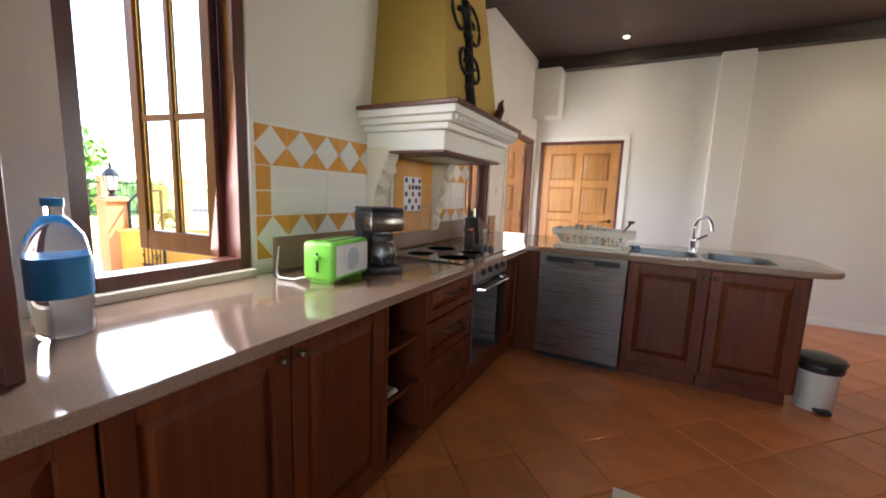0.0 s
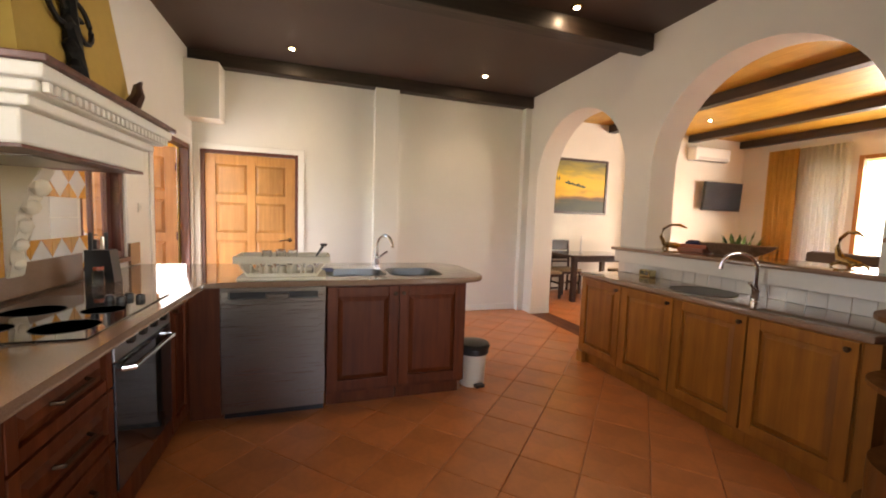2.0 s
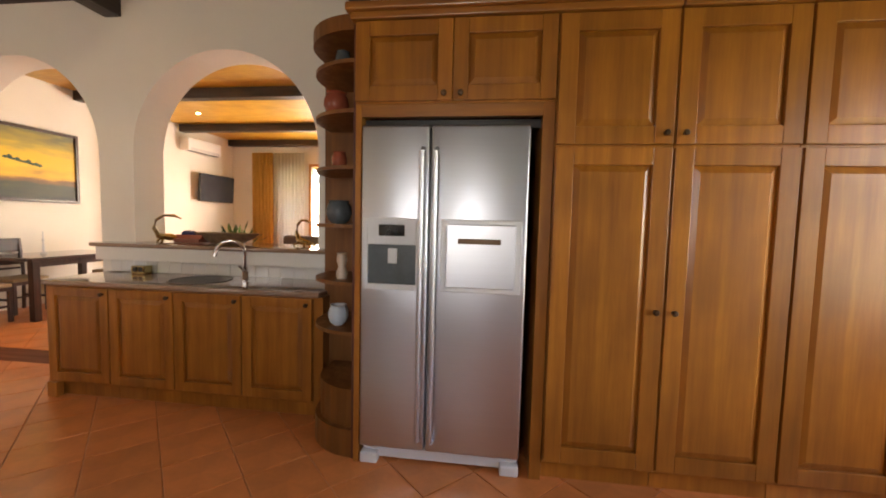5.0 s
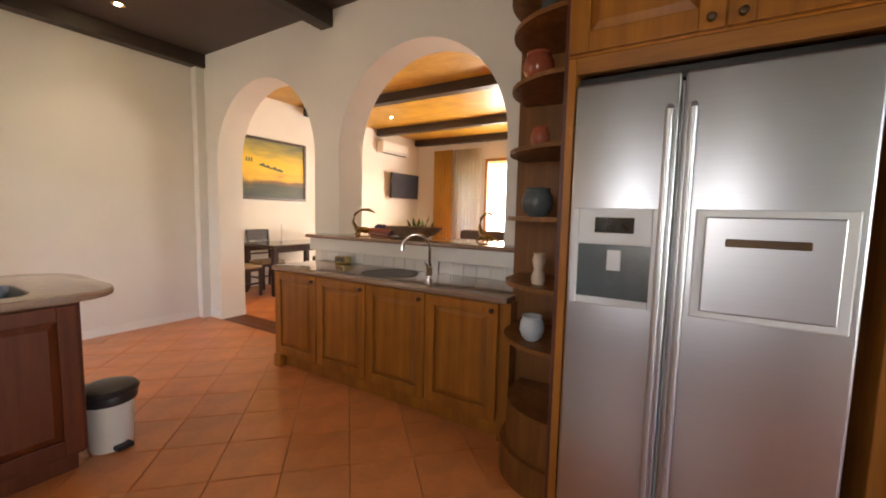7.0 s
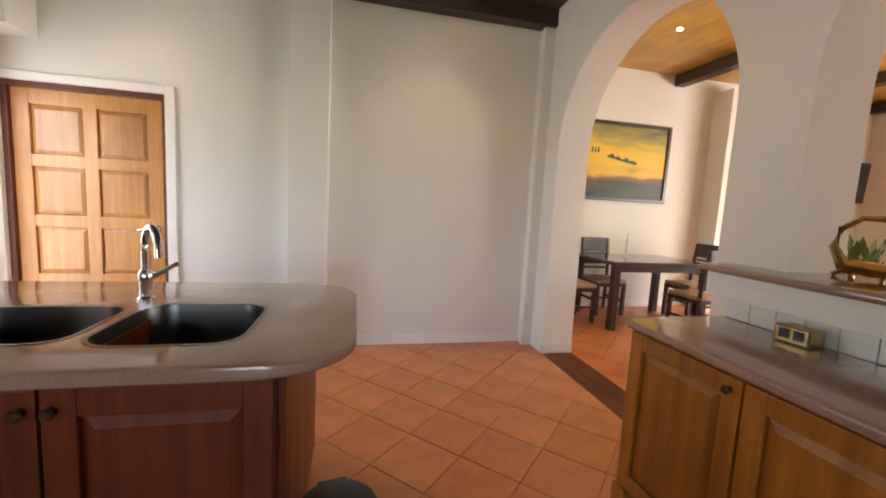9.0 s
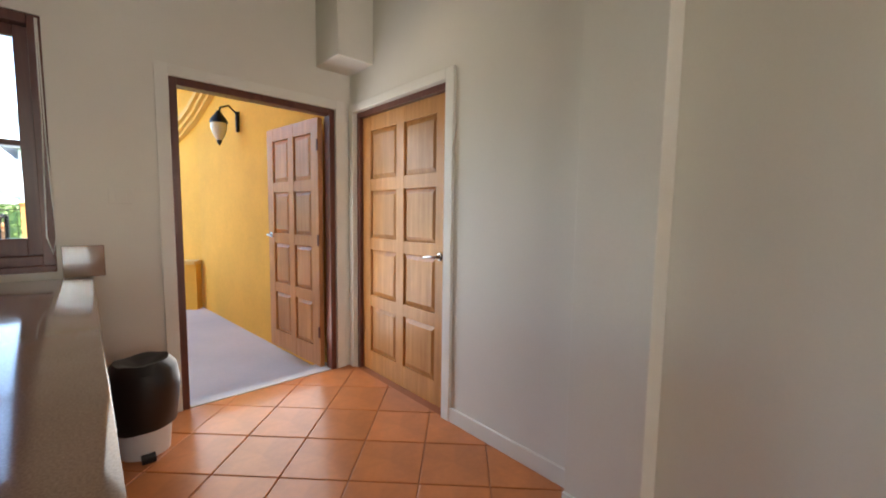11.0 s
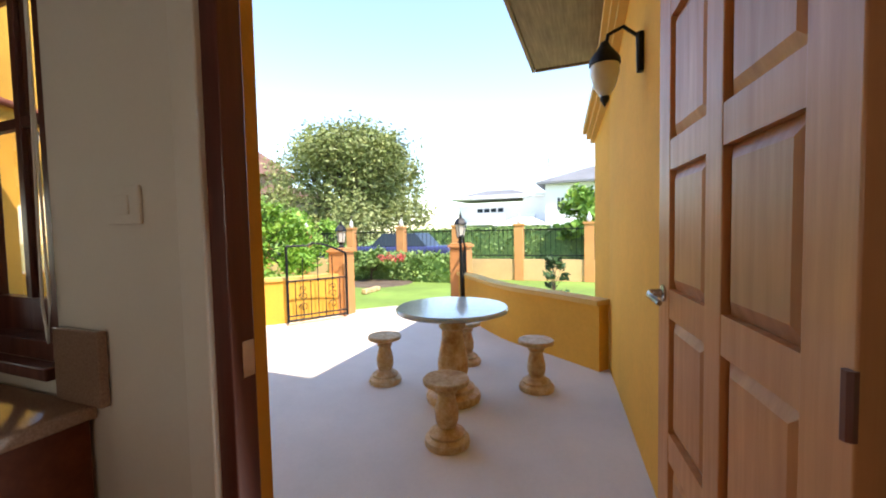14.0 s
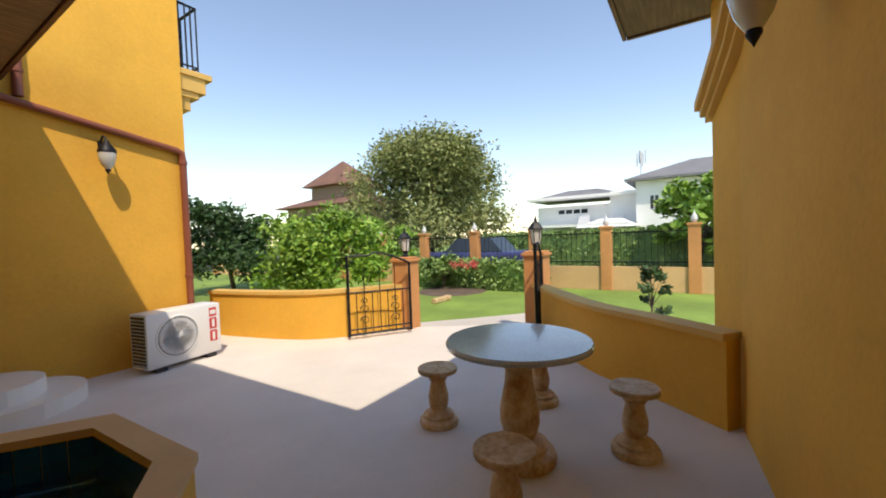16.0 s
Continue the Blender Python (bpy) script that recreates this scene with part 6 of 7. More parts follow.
def gate_leaf(x0, y0, x1, y1, h0, h1, label):
    """A wrought-iron leaf between two points on the ground, with a swept top rail and scrolls."""
    g = thing("iron_gate", x0, y0, G, label, "gate", "iron gates")
    a, b = Vector((x0, y0, 0)), Vector((x1, y1, 0))
    d = (b - a)
    L = d.length
    d.normalize()

    def P(u, w):
        q = a + d * u
        return (q.x, q.y, G + 0.04 + w)

    part("stile", tube([P(0, 0), P(0, h0)], 0.022, 6), M_IRON, g)
    part("stile", tube([P(L, 0), P(L, h1)], 0.022, 6), M_IRON, g)
    top = [P(L * t, h0 + (h1 - h0) * t + 0.10 * math.sin(math.pi * t) * (1 if t < 0.6 else 0.5)) for t in [k / 12 for k in range(13)]]
    part("top_rail", tube(top, 0.018, 6), M_IRON, g)
    part("middle_rail", tube([P(0, 0.62 * min(h0, h1)), P(L, 0.62 * min(h0, h1))], 0.012, 6), M_IRON, g)
    part("bottom_rail", tube([P(0, 0.03), P(L, 0.03)], 0.018, 6), M_IRON, g)
    part("bottom_rail", tube([P(0, 0.10), P(L, 0.10)], 0.012, 6), M_IRON, g)
    for k in range(1, 8):
        u = L * k / 8
        part("bar", tube([P(u, 0.03), P(u, min(h0, h1) * (0.62 if k % 2 else 0.98))], 0.008, 5), M_IRON, g)
    for s, w, r in ((0.25, 0.22, 0.07), (0.25, 0.38, 0.07), (0.75, 0.22, 0.07), (0.75, 0.38, 0.07), (0.25, 0.50, 0.05), (0.75, 0.50, 0.05)):
        pts = [P(L * s + r * (1 - 0.7 * k / 18) * math.cos(0.4 * k), w + r * (1 - 0.7 * k / 18) * math.sin(0.4 * k)) for k in range(19)]
        part("scroll", tube(pts, 0.007, 5), M_IRON, g)
    return g


def gate_post(x, y, h, mat, label):
    p = thing("gate_post", x, y, G, label, "post", "gate posts")
    part("shaft", box(x - 0.15, y - 0.15, -0.4, x + 0.15, y + 0.15, G + h, 0.006), mat, p)
    part("cap", merge(box(x - 0.18, y - 0.18, G + h, x + 0.18, y + 0.18, G + h + 0.04, 0.008), box(x - 0.15, y - 0.15, G + h + 0.04, x + 0.15, y + 0.15, G + h + 0.07, 0.01)), mat, p)


gate_post(-5.05, 1.45, 1.06, M_PEACH, "peach rendered gate post with a moulded cap")
gate_post(-5.80, 3.35, 1.10, M_PEACH, "peach rendered gate post with a moulded cap")
gate_leaf(-4.82, 1.70, -4.06, 1.18, 1.02, 1.16, "open black wrought-iron garden gate with scrolls")
gate_leaf(-5.62, 3.48, -4.98, 3.62, 1.05, 1.25, "open black wrought-iron garden gate with scrolls")
lantern(-5.10, 1.42, G + 1.13, 0.95)
lantern(-5.80, 3.35, G + 1.17, 1.05)


# stone table and stools
def stool(x, y, label="veined sandstone garden stool with a turned foot"):
    s = thing("stone_stool", 0, 0, 0, label, "stool", "stone stools")
    part("foot", lathe([(0, 0), (0.145, 0), (0.15, 0.02), (0.145, 0.045), (0.115, 0.06), (0.12, 0.08), (0.085, 0.105), (0.06, 0.12)], 24), M_SAND, s, "", True)
    part("shaft", lathe([(0.06, 0.12), (0.075, 0.16), (0.078, 0.22), (0.06, 0.30), (0.055, 0.335), (0.07, 0.345), (0.07, 0.36), (0.058, 0.375), (0.08, 0.395)], 24), M_SAND, s, "", True)
    part("seat", lathe([(0, 0.392), (0.12, 0.392), (0.15, 0.405), (0.152, 0.43), (0.145, 0.438), (0, 0.44)], 28), M_SAND, s, "", True)
    s.matrix_basis = pose(x, y, G)
    return s


st = stool(-1.80, 4.57)
for k, (x, y) in enumerate(((-2.60, 3.66), (-2.86, 5.00), (-3.32, 4.22))):
    copy_thing(st, pose(x, y, G, 0, 0, 50 * (k + 1)))
tbl = thing("stone_table", 0, 0, 0, "round grey stone garden table on a turned sandstone foot", "table")
part("foot", lathe([(0, 0), (0.22, 0), (0.225, 0.03), (0.215, 0.06), (0.17, 0.08), (0.175, 0.11), (0.13, 0.14), (0.10, 0.16)], 28), M_SAND, tbl, "", True)
part("shaft", lathe([(0.10, 0.16), (0.125, 0.24), (0.125, 0.33), (0.09, 0.50), (0.085, 0.58), (0.11, 0.60), (0.11, 0.63), (0.095, 0.655), (0.13, 0.70)], 28), M_SAND, tbl, "", True)
part("underplate", lathe([(0, 0.70), (0.30, 0.70), (0.42, 0.722), (0, 0.722)], 40), M_SAND, tbl, "", True)
part("tabletop", lathe([(0, 0.722), (0.42, 0.722), (0.455, 0.735), (0.46, 0.755), (0.45, 0.77), (0, 0.772)], 56), M_TERRAZ, tbl, "polished grey stone top", True)
tbl.matrix_basis = pose(-2.46, 4.38, G)

# small pool
pl = thing("plunge_pool", -0.6, 3.0, G, "raised garden pond lined with dark blue tiles", "pond")
PZ = 0.335
pool_out = [(-1.03, 3.33), (-1.00, 2.40), (-0.56, 2.12), (-0.125, 2.12), (-0.125, 3.90), (-0.60, 3.90)]
pool_in = [(-0.885, 3.22), (-0.865, 2.52), (-0.50, 2.27), (-0.25, 2.27), (-0.25, 3.72), (-0.55, 3.72)]


def ring_prism(o, i, z0, z1):
    bm = bmesh.new()
    vs = [[bm.verts.new((*p, z)) for p in poly] for poly, z in ((o, z0), (o, z1), (i, z1), (i, z0))]
    for a, b in zip(vs, vs[1:] + vs[:1]):
        for k in range(len(o)):
            bm.faces.new((a[k], a[(k + 1) % len(o)], b[(k + 1) % len(o)], b[k]))
    return bm


part("wall", ring_prism([(x + (0.02 if x < -0.7 else 0), y) for x, y in pool_out], pool_in, -0.4, PZ - 0.04), M_YELLOW, pl)
part("coping", ring_prism(pool_out, pool_in, PZ - 0.04, PZ), M_LOWALL, pl, "peach coping")
part("basin", prism(pool_in, -0.35, -0.05), M_POOL, pl)
for k in range(len(pool_in)):
    a, b = Vector(pool_in[k]), Vector(pool_in[(k + 1) % len(pool_in)])
    L = (b - a).length
    n = max(1, round(L / 0.11))
    d = (b - a) / n
    nn = Vector((-d.y, d.x)).normalized()
    cen = Vector((-0.55, 3.0))
    if nn.dot(cen - a) < 0:
        nn = -nn
    for i in range(n):
        for r in range(3):
            p, q = a + d * (i + 0.02), a + d * (i + 0.98)
            z0, z1 = -0.03 + r * 0.107, 0.075 + r * 0.107
            bm = prism([(p.x, p.y), (q.x, q.y), (q.x + nn.x * 0.006, q.y + nn.y * 0.006), (p.x + nn.x * 0.006, p.y + nn.y * 0.006)], z0, z1)
            part("tile", bm, M_POOL, pl)
m_w, t_w, b_w, c_w = nodes_of("still_water", 0.03)
b_w.inputs["Base Color"].default_value = (0.55, 0.85, 0.95, 1)
b_w.inputs["Transmission Weight"].default_value, b_w.inputs["IOR"].default_value = 1.0, 1.33
bump(t_w, b_w, noise_out(t_w, c_w.outputs["Object"], 5, 2), 0.06)
part("water", prism([(x * 0.995, y) for x, y in pool_in], -0.049, 0.10), m_w, pl, "still dark water").visible_shadow = False

# white steps by the wall
stp = thing("white_steps", -1.2, -0.5, G, "two white curved concrete steps", "steps")
part("step", prism(arcs(-0.9, 0.12, 0.55, 90, 270, 12) + [(-0.3, -0.43), (-0.3, 0.67)], G, G + 0.14), M_WHITE, stp)
part("step", prism(arcs(-0.75, 0.10, 0.42, 90, 270, 12) + [(-0.3, -0.32), (-0.3, 0.52)], G + 0.1405, G + 0.28), M_WHITE, stp)

# air conditioner outdoor unit
au = thing("outdoor_unit", 0, 0, 0, "white air conditioner outdoor unit with red label", "air conditioner")
part("casing", box(-0.44, -0.16, 0.05, 0.44, 0.16, 0.68, 0.015), M_WPLAS, au, "", True)
q = lathe([(0.25, 0), (0.255, 0.004), (0.25, 0.012), (0.235, 0.012), (0.235, 0.002)], 40)
RY = Matrix.Rotation(radians(-90), 4, "X")
bmesh.ops.transform(q, matrix=Matrix.Translation((0.10, 0.158, 0.37)) @ RY, verts=q.verts[:])
part("grille_ring", q, M_WPLAS, au, "", True)
q = lathe([(0.232, 0), (0, 0.001)], 32)
bmesh.ops.transform(q, matrix=Matrix.Translation((0.10, 0.1605, 0.37)) @ RY, verts=q.verts[:])
part("fan_opening", q, M_FANG, au)
for k in range(1, 7):
    rr = 0.035 * k
    q = lathe([(rr, 0), (rr + 0.004, 0.003), (rr + 0.004, 0.006), (rr, 0.006)], 32)
    bmesh.ops.transform(q, matrix=Matrix.Translation((0.10, 0.163, 0.37)) @ RY, verts=q.verts[:])
    part("grille_wire", q, M_GREYP, au)
for k in range(12):
    a = math.pi * k / 12
    part("grille_spoke", tube([(0.10 - 0.235 * math.cos(a), 0.172, 0.37 - 0.235 * math.sin(a)), (0.10 + 0.235 * math.cos(a), 0.172, 0.37 + 0.235 * math.sin(a))], 0.003, 4), M_GREYP, au)
for k, (z0, z1, mt) in enumerate(((0.52, 0.63, M_RED), (0.36, 0.50, M_RED), (0.20, 0.34, M_RED))):
    part("label", box(-0.385, 0.16, z0, -0.29, 0.1625, z1), mt, au, "red printed label")
part("label_print", box(-0.375, 0.1625, 0.545, -0.30, 0.164, 0.60), M_WPLAS, au)
for k in range(2):
    part("label_print", box(-0.355, 0.1625, 0.22 + 0.16 * k, -0.32, 0.164, 0.32 + 0.16 * k), M_WPLAS, au)
part("side_coil", box(0.4402, -0.13, 0.08, 0.4432, 0.13, 0.65), M_SMOKE, au)
for k in range(14):
    part("side_louvre", box(0.443, -0.13, 0.09 + k * 0.04, 0.447, 0.13, 0.10 + k * 0.04), M_GREYP, au)
for s in (-0.30, 0.30):
    part("foot", box(s - 0.06, -0.17, 0.0, s + 0.06, 0.17, 0.05, 0.006), M_BLACK, au)
au.matrix_basis = pose(-2.38, -0.02, G, 0, 0, 8)

# pipes on the south wing
pp_ = thing("drain_pipe", -2.6, -0.33, G, "red-brown painted drain pipe along the wall", "pipe")
part("long_run", tube([(-0.13, -0.30, 2.99), (-1.08, -0.30, 2.83), (-2.60, -0.30, 2.56), (-2.655, -0.30, 2.53), (-2.665, -0.30, 2.45)], 0.04, 12), M_PIPE, pp_, "", True)
part("downpipe", tube([(-2.665, -0.30, 2.45), (-2.665, -0.30, G)], 0.042, 12), M_PIPE, pp_, "", True)
part("upper_pipe", tube([(-1.20, -0.30, 2.87), (-1.20, -0.30, 4.6)], 0.042, 12), M_PIPE, pp_, "", True)
for x, z in ((-2.665, 2.38), (-2.665, 0.9), (-1.20, 3.1)):
    part("collar", lathe([(0.043, 0), (0.05, 0.005), (0.05, 0.045), (0.043, 0.05)], 14, x, -0.30, z), M_PIPE, pp_, "", True)


def wall_lamp(base, out, label):
    """An outdoor bracket lamp with an urn-shaped glass."""
    b, o = Vector(base), Vector(out)
    w = thing("wall_lamp", b.x, b.y, b.z, label, "lamp", "wall lamps")
    c = b + o * 0.20
    part("back_plate", tube([b + Vector((0, 0, -0.10)) + o * 0.012, b + Vector((0, 0, 0.12)) + o * 0.012], [0.02, 0.025], 8), M_IRON, w)
    pts = [b + o * 0.01, b + o * 0.02 + Vector((0, 0, 0.10)), b + o * 0.10 + Vector((0, 0, 0.17)), b + o * 0.18 + Vector((0, 0, 0.14)), c + Vector((0, 0, 0.06))]
    part("arm", tube(pts, 0.012, 8), M_IRON, w, "", True)
    part("crown", lathe([(0.02, 0.10), (0.035, 0.07), (0.05, 0.05), (0.085, 0.0), (0.09, -0.03), (0.08, -0.035)], 14, c.x, c.y, c.z), M_IRON, w, "", True)
    part("glass", lathe([(0.08, -0.035), (0.082, -0.08), (0.06, -0.16), (0.03, -0.21), (0.015, -0.22)], 18, c.x, c.y, c.z), M_LAMPG, w, "frosted glass shade", True)
    part("finial", lathe([(0.025, -0.215), (0.028, -0.23), (0.01, -0.26), (0, -0.28)], 10, c.x, c.y, c.z), M_IRON, w, "", True)


wall_lamp((-2.02, 5.73, 2.26), (0, -1, 0), "black bracket lamp with frosted glass on the yellow wall")
wall_lamp((-1.83, -0.35, 2.42), (0, 1, 0), "grey bracket lamp with frosted glass on the yellow wall")


# roof edges
def eave(name, poly, z0, z1, label):
    e = thing(name, poly[0][0], poly[0][1], z0, label, "roof")
    e["kind"] = "structure"
    part("soffit", prism(poly, z0, z0 + 0.03), M_SOFFIT, e, "boarded brown soffit")
    return e


ek = eave("kitchen_eave", [(-1.06, -0.349), (-0.121, -0.349), (-0.121, 5.85), (-1.06, 5.8)], 3.02, 3.2, "brown boarded eave over the kitchen wall")
part("fascia", box(-1.10, -0.345, 3.0, -1.065, 4.75, 3.17, 0.004), M_FRAME, ek, "brown fascia board")
part("tiles", prism([(-1.05, -0.349), (4.6, -0.349), (4.6, 6.2), (-1.05, 6.2)], 3.35, 3.40), M_BROOF, ek)
en = eave("north_eave", [(-4.47, 4.80), (-1.05, 4.80), (-1.05, 6.3), (-4.47, 6.3)], 3.22, 3.4, "brown boarded eave over the yellow wing")
part("fascia", merge(box(-4.50, 4.76, 3.20, -1.05, 4.795, 3.40, 0.004), box(-4.51, 4.80, 3.20, -4.475, 6.3, 3.40, 0.004)), M_SOFFIT, en)
part("tiles", prism([(-4.50, 4.80), (-1.0, 4.80), (-1.0, 6.4), (-4.55, 6.4)], 3.41, 3.46), M_BROOF, en)
co = tagged(thing("wall_cornice", -3.5, 5.6, 2.2, "cream moulded gable cornice on the yellow wall", "cornice"), kind="structure")
for k, (w, dz) in enumerate(((0.14, 0.0), (0.10, -0.06), (0.06, -0.11))):
    pts = [(-4.36, 5.49 - w, 2.42 + dz), (-3.45, 5.62 - w, 2.68 + dz), (-1.9, 5.74 - w, 3.18 + dz)]
    bm = bmesh.new()
    for (x0, y0, z0), (x1, y1, z1) in zip(pts, pts[1:]):
        vs = [bm.verts.new(p) for p in ((x0, y0, z0), (x1, y1, z1), (x1, 5.75, z1), (x0, 5.75, z0), (x0, y0, z0 - 0.07), (x1, y1, z1 - 0.07), (x1, 5.75, z1 - 0.07), (x0, 5.75, z0 - 0.07))]
        for qd in ((0, 1, 2, 3), (7, 6, 5, 4), (0, 4, 5, 1), (1, 5, 6, 2), (2, 6, 7, 3), (3, 7, 4, 0)):
            bm.faces.new([vs[i] for i in qd])
    part("moulding", bm, M_CORN, co)

# balcony on the south wing
bl = thing("balcony", -2.9, -0.6, 3.15, "small yellow balcony ledge with a black iron railing", "balcony")
for k, (o, z0, z1) in enumerate(((0.16, 3.17, 3.34), (0.26, 3.34, 3.42), (0.34, 3.42, 3.62), (0.42, 3.62, 3.70))):
    part("ledge", box(-2.721 - o, -3.2, z0, -2.721, -0.52 + o * 0.35, z1, 0.006), M_CORN, bl)
part("top_rail", tube([(-2.73, -0.50, 4.62), (-3.02, -0.50, 4.62), (-3.02, -3.0, 4.62)], 0.02, 6), M_IRON, bl)
part("bottom_rail", tube([(-2.73, -0.50, 3.80), (-3.02, -0.50, 3.80), (-3.02, -3.0, 3.80)], 0.014, 6), M_IRON, bl)
for x, y in [(-2.80, -0.50), (-2.88, -0.50), (-2.95, -0.50), (-3.02, -0.50)] + [(-3.02, -0.65 - 0.14 * k) for k in range(14)]:
    part("baluster", tube([(x, y, 3.70), (x, y, 4.62)], 0.011, 5), M_IRON, bl)


# ---- garden ----
def leaves(bm, centre, radius, n, size, flat=1.0, seed=1, shell=0.55):
    """Scatters pointed leaves through a lumpy ball."""
    rnd = random.Random(seed)
    c = Vector(centre)
    for _ in range(n):
        d = Vector((rnd.gauss(0, 1), rnd.gauss(0, 1), rnd.gauss(0, 1))).normalized()
        lump = 0.75 + 0.45 * noise.noise(d * 2.1 + Vector((seed * 3.1, 0, 0)))
        r = radius * lump * (shell + (1 - shell) * rnd.random())
        p = c + Vector((d.x * r, d.y * r, d.z * r * flat))
        u = Vector((rnd.gauss(0, 1), rnd.gauss(0, 1), rnd.gauss(0, 0.7))).normalized()
        v = u.cross(Vector((rnd.gauss(0, 1), rnd.gauss(0, 1), rnd.gauss(0, 1)))).normalized()
        s = size * rnd.uniform(0.6, 1.3)
        q = [bm.verts.new(w) for w in (p - u * s, p + v * s * 0.45, p + u * s, p - v * s * 0.45)]
        bm.faces.new(q)


def tree(name, x, y, z, h, crown, mat, label, leaf=0.12, n=900, cat="tree", trunk=0.18, clumps=14, seed=1, low=0.35):
    t = thing(name, x, y, z, label, cat)
    rnd = random.Random(seed)
    bt = tube([(x, y, z - 0.1), (x + 0.04 * h, y, z + h * 0.2), (x, y + 0.03 * h, z + h * 0.42), (x - 0.02 * h, y, z + h * 0.7)], [trunk, trunk * 0.8, trunk * 0.6, trunk * 0.25], 9)
    bl_ = bmesh.new()
    for k in range(clumps):
        a = 2 * math.pi * k / clumps * 2.4 + rnd.uniform(-0.4, 0.4)
        rr = crown * rnd.uniform(0.25, 0.72)
        zz = z + h * (low + (0.9 - low) * rnd.random())
        fall = max(0.35, 1.0 - 0.9 * max(0, (zz - z) / h - 0.55))
        c = (x + rr * fall * math.cos(a), y + rr * fall * math.sin(a), zz)
        tube([(x, y, z + h * 0.3), ((x + c[0]) / 2, (y + c[1]) / 2, (z + h * 0.35 + c[2]) / 2), c], [trunk * 0.45, trunk * 0.28, trunk * 0.08], 5, bt)
        leaves(bl_, c, crown * rnd.uniform(0.32, 0.46), n // clumps, leaf, 0.8, seed * 31 + k, 0.35)
    part("trunk", bt, M_BARK, t, "", True)
    part("crown", bl_, mat, t)
    return t


GZ = -0.25
tree("shade_tree", -22.0, -9.6, GZ, 8.3, 6.3, M_LEAF, "large old tree with a dense olive-green crown", 0.13, 52000, trunk=0.45, clumps=60, seed=4, low=0.20)
tree("garden_bush", -6.8, -2.6, GZ, 2.35, 2.0, M_LEAFB, "bright green leafy bush behind the garden wall", 0.075, 11000, "bush", 0.06, 24, 7, 0.28)
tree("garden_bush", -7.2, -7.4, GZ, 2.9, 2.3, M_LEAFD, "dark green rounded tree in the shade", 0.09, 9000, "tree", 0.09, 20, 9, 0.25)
tree("garden_bush", -12.8, -5.6, GZ, 2.8, 1.6, M_LEAFB, "light green bush beside the fence", 0.10, 3000, "bush", 0.06, 14, 12, 0.2)
tree("flowering_bush", -10.0, -1.0, GZ, 1.0, 0.95, M_HEDGE, "low round bush with pink-red flowers", 0.07, 2600, "bush", 0.04, 14, 15, 0.3)
bm = bmesh.new()
for k in range(10):
    leaves(bm, (-9.75 + 0.25 * math.sin(k * 2.3), -0.1 + 0.3 * math.cos(k * 1.7), GZ + 0.75 + 0.05 * math.sin(k)), 0.14, 26, 0.04, 1, 200 + k)
tagged(part("blossom", bm, M_FLOWER), "pink-red flowers on the low bush", "flowers", "", "stuff")
tree("young_shrub", -7.1, 4.75, GZ, 1.05, 0.34, M_LEAFD, "slim young shrub by the garden path", 0.06, 420, "shrub", 0.018, 12, 21, 0.15)
tree("leafy_tree", -15.0, 5.5, GZ, 3.4, 1.8, M_LEAFB, "leafy green tree beside the white house", 0.15, 3200, "tree", 0.10, 18, 23, 0.25)
tree("distant_tree", -30.0, -26.0, GZ, 5.0, 3.6, M_LEAF, "distant broad green garden tree", 0.25, 2600, "tree", 0.2, 14, 27, 0.2)

# hedges
def hedge(name, x0, y0, x1, y1, w, h, mat, label, seed, n):
    rnd = random.Random(seed)
    bm = bmesh.new()
    d = Vector((x1 - x0, y1 - y0, 0))
    s = Vector((-d.y, d.x, 0)).normalized()
    for _ in range(n):
        t, a = rnd.random(), rnd.uniform(-1, 1)
        side = rnd.random()
        p = Vector((x0, y0, GZ)) + d * t
        if side < 0.45:
            p += s * a * w / 2 + Vector((0, 0, h + 0.06 * rnd.gauss(0, 1)))
        else:
            p += s * (w / 2 + 0.04 * rnd.gauss(0, 1)) * (1 if rnd.random() < 0.7 else -1) + Vector((0, 0, h * rnd.random()))
        u = Vector((rnd.gauss(0, 1), rnd.gauss(0, 1), rnd.gauss(0, 1))).normalized()
        v = u.cross(Vector((rnd.gauss(0, 1), rnd.gauss(0, 1), rnd.gauss(0, 1)))).normalized()
        z = 0.07 * rnd.uniform(0.6, 1.3)
        bm.faces.new([bm.verts.new(q) for q in (p - u * z, p + v * z * 0.5, p + u * z, p - v * z * 0.5)])
    hb = thing(name, x0, y0, GZ, label, "hedge")
    part("leaves", bm, mat, hb)
    core = bmesh.new()
    vs = []
    for zz in (0, h * 0.95):
        for q in (Vector((x0, y0, 0)) + s * w * 0.42, Vector((x1, y1, 0)) + s * w * 0.42, Vector((x1, y1, 0)) - s * w * 0.42, Vector((x0, y0, 0)) - s * w * 0.42):
            vs.append(core.verts.new((q.x, q.y, GZ + zz)))
    for qd in ((0, 1, 2, 3), (4, 5, 6, 7), (0, 1, 5, 4), (1, 2, 6, 5), (2, 3, 7, 6), (3, 0, 4, 7)):
        core.faces.new([vs[i] for i in qd])
    part("core", core, M_HEDGE, hb)


hedge("clipped_hedge", -10.5, -2.8, -10.3, 2.0, 0.7, 0.75, M_HEDGE, "clipped dark green hedge on the lawn", 31, 4200)
hedge("street_hedge", -16.5, -3.0, -15.5, 9.0, 0.8, 1.5, M_HEDGE, "tall green hedge beyond the fence", 33, 9000)

hedge("terrace_hedge", 16.6, 1.5, 16.6, 9.5, 0.9, 1.75, M_HEDGE, "green hedge beyond the terrace", 35, 2500)

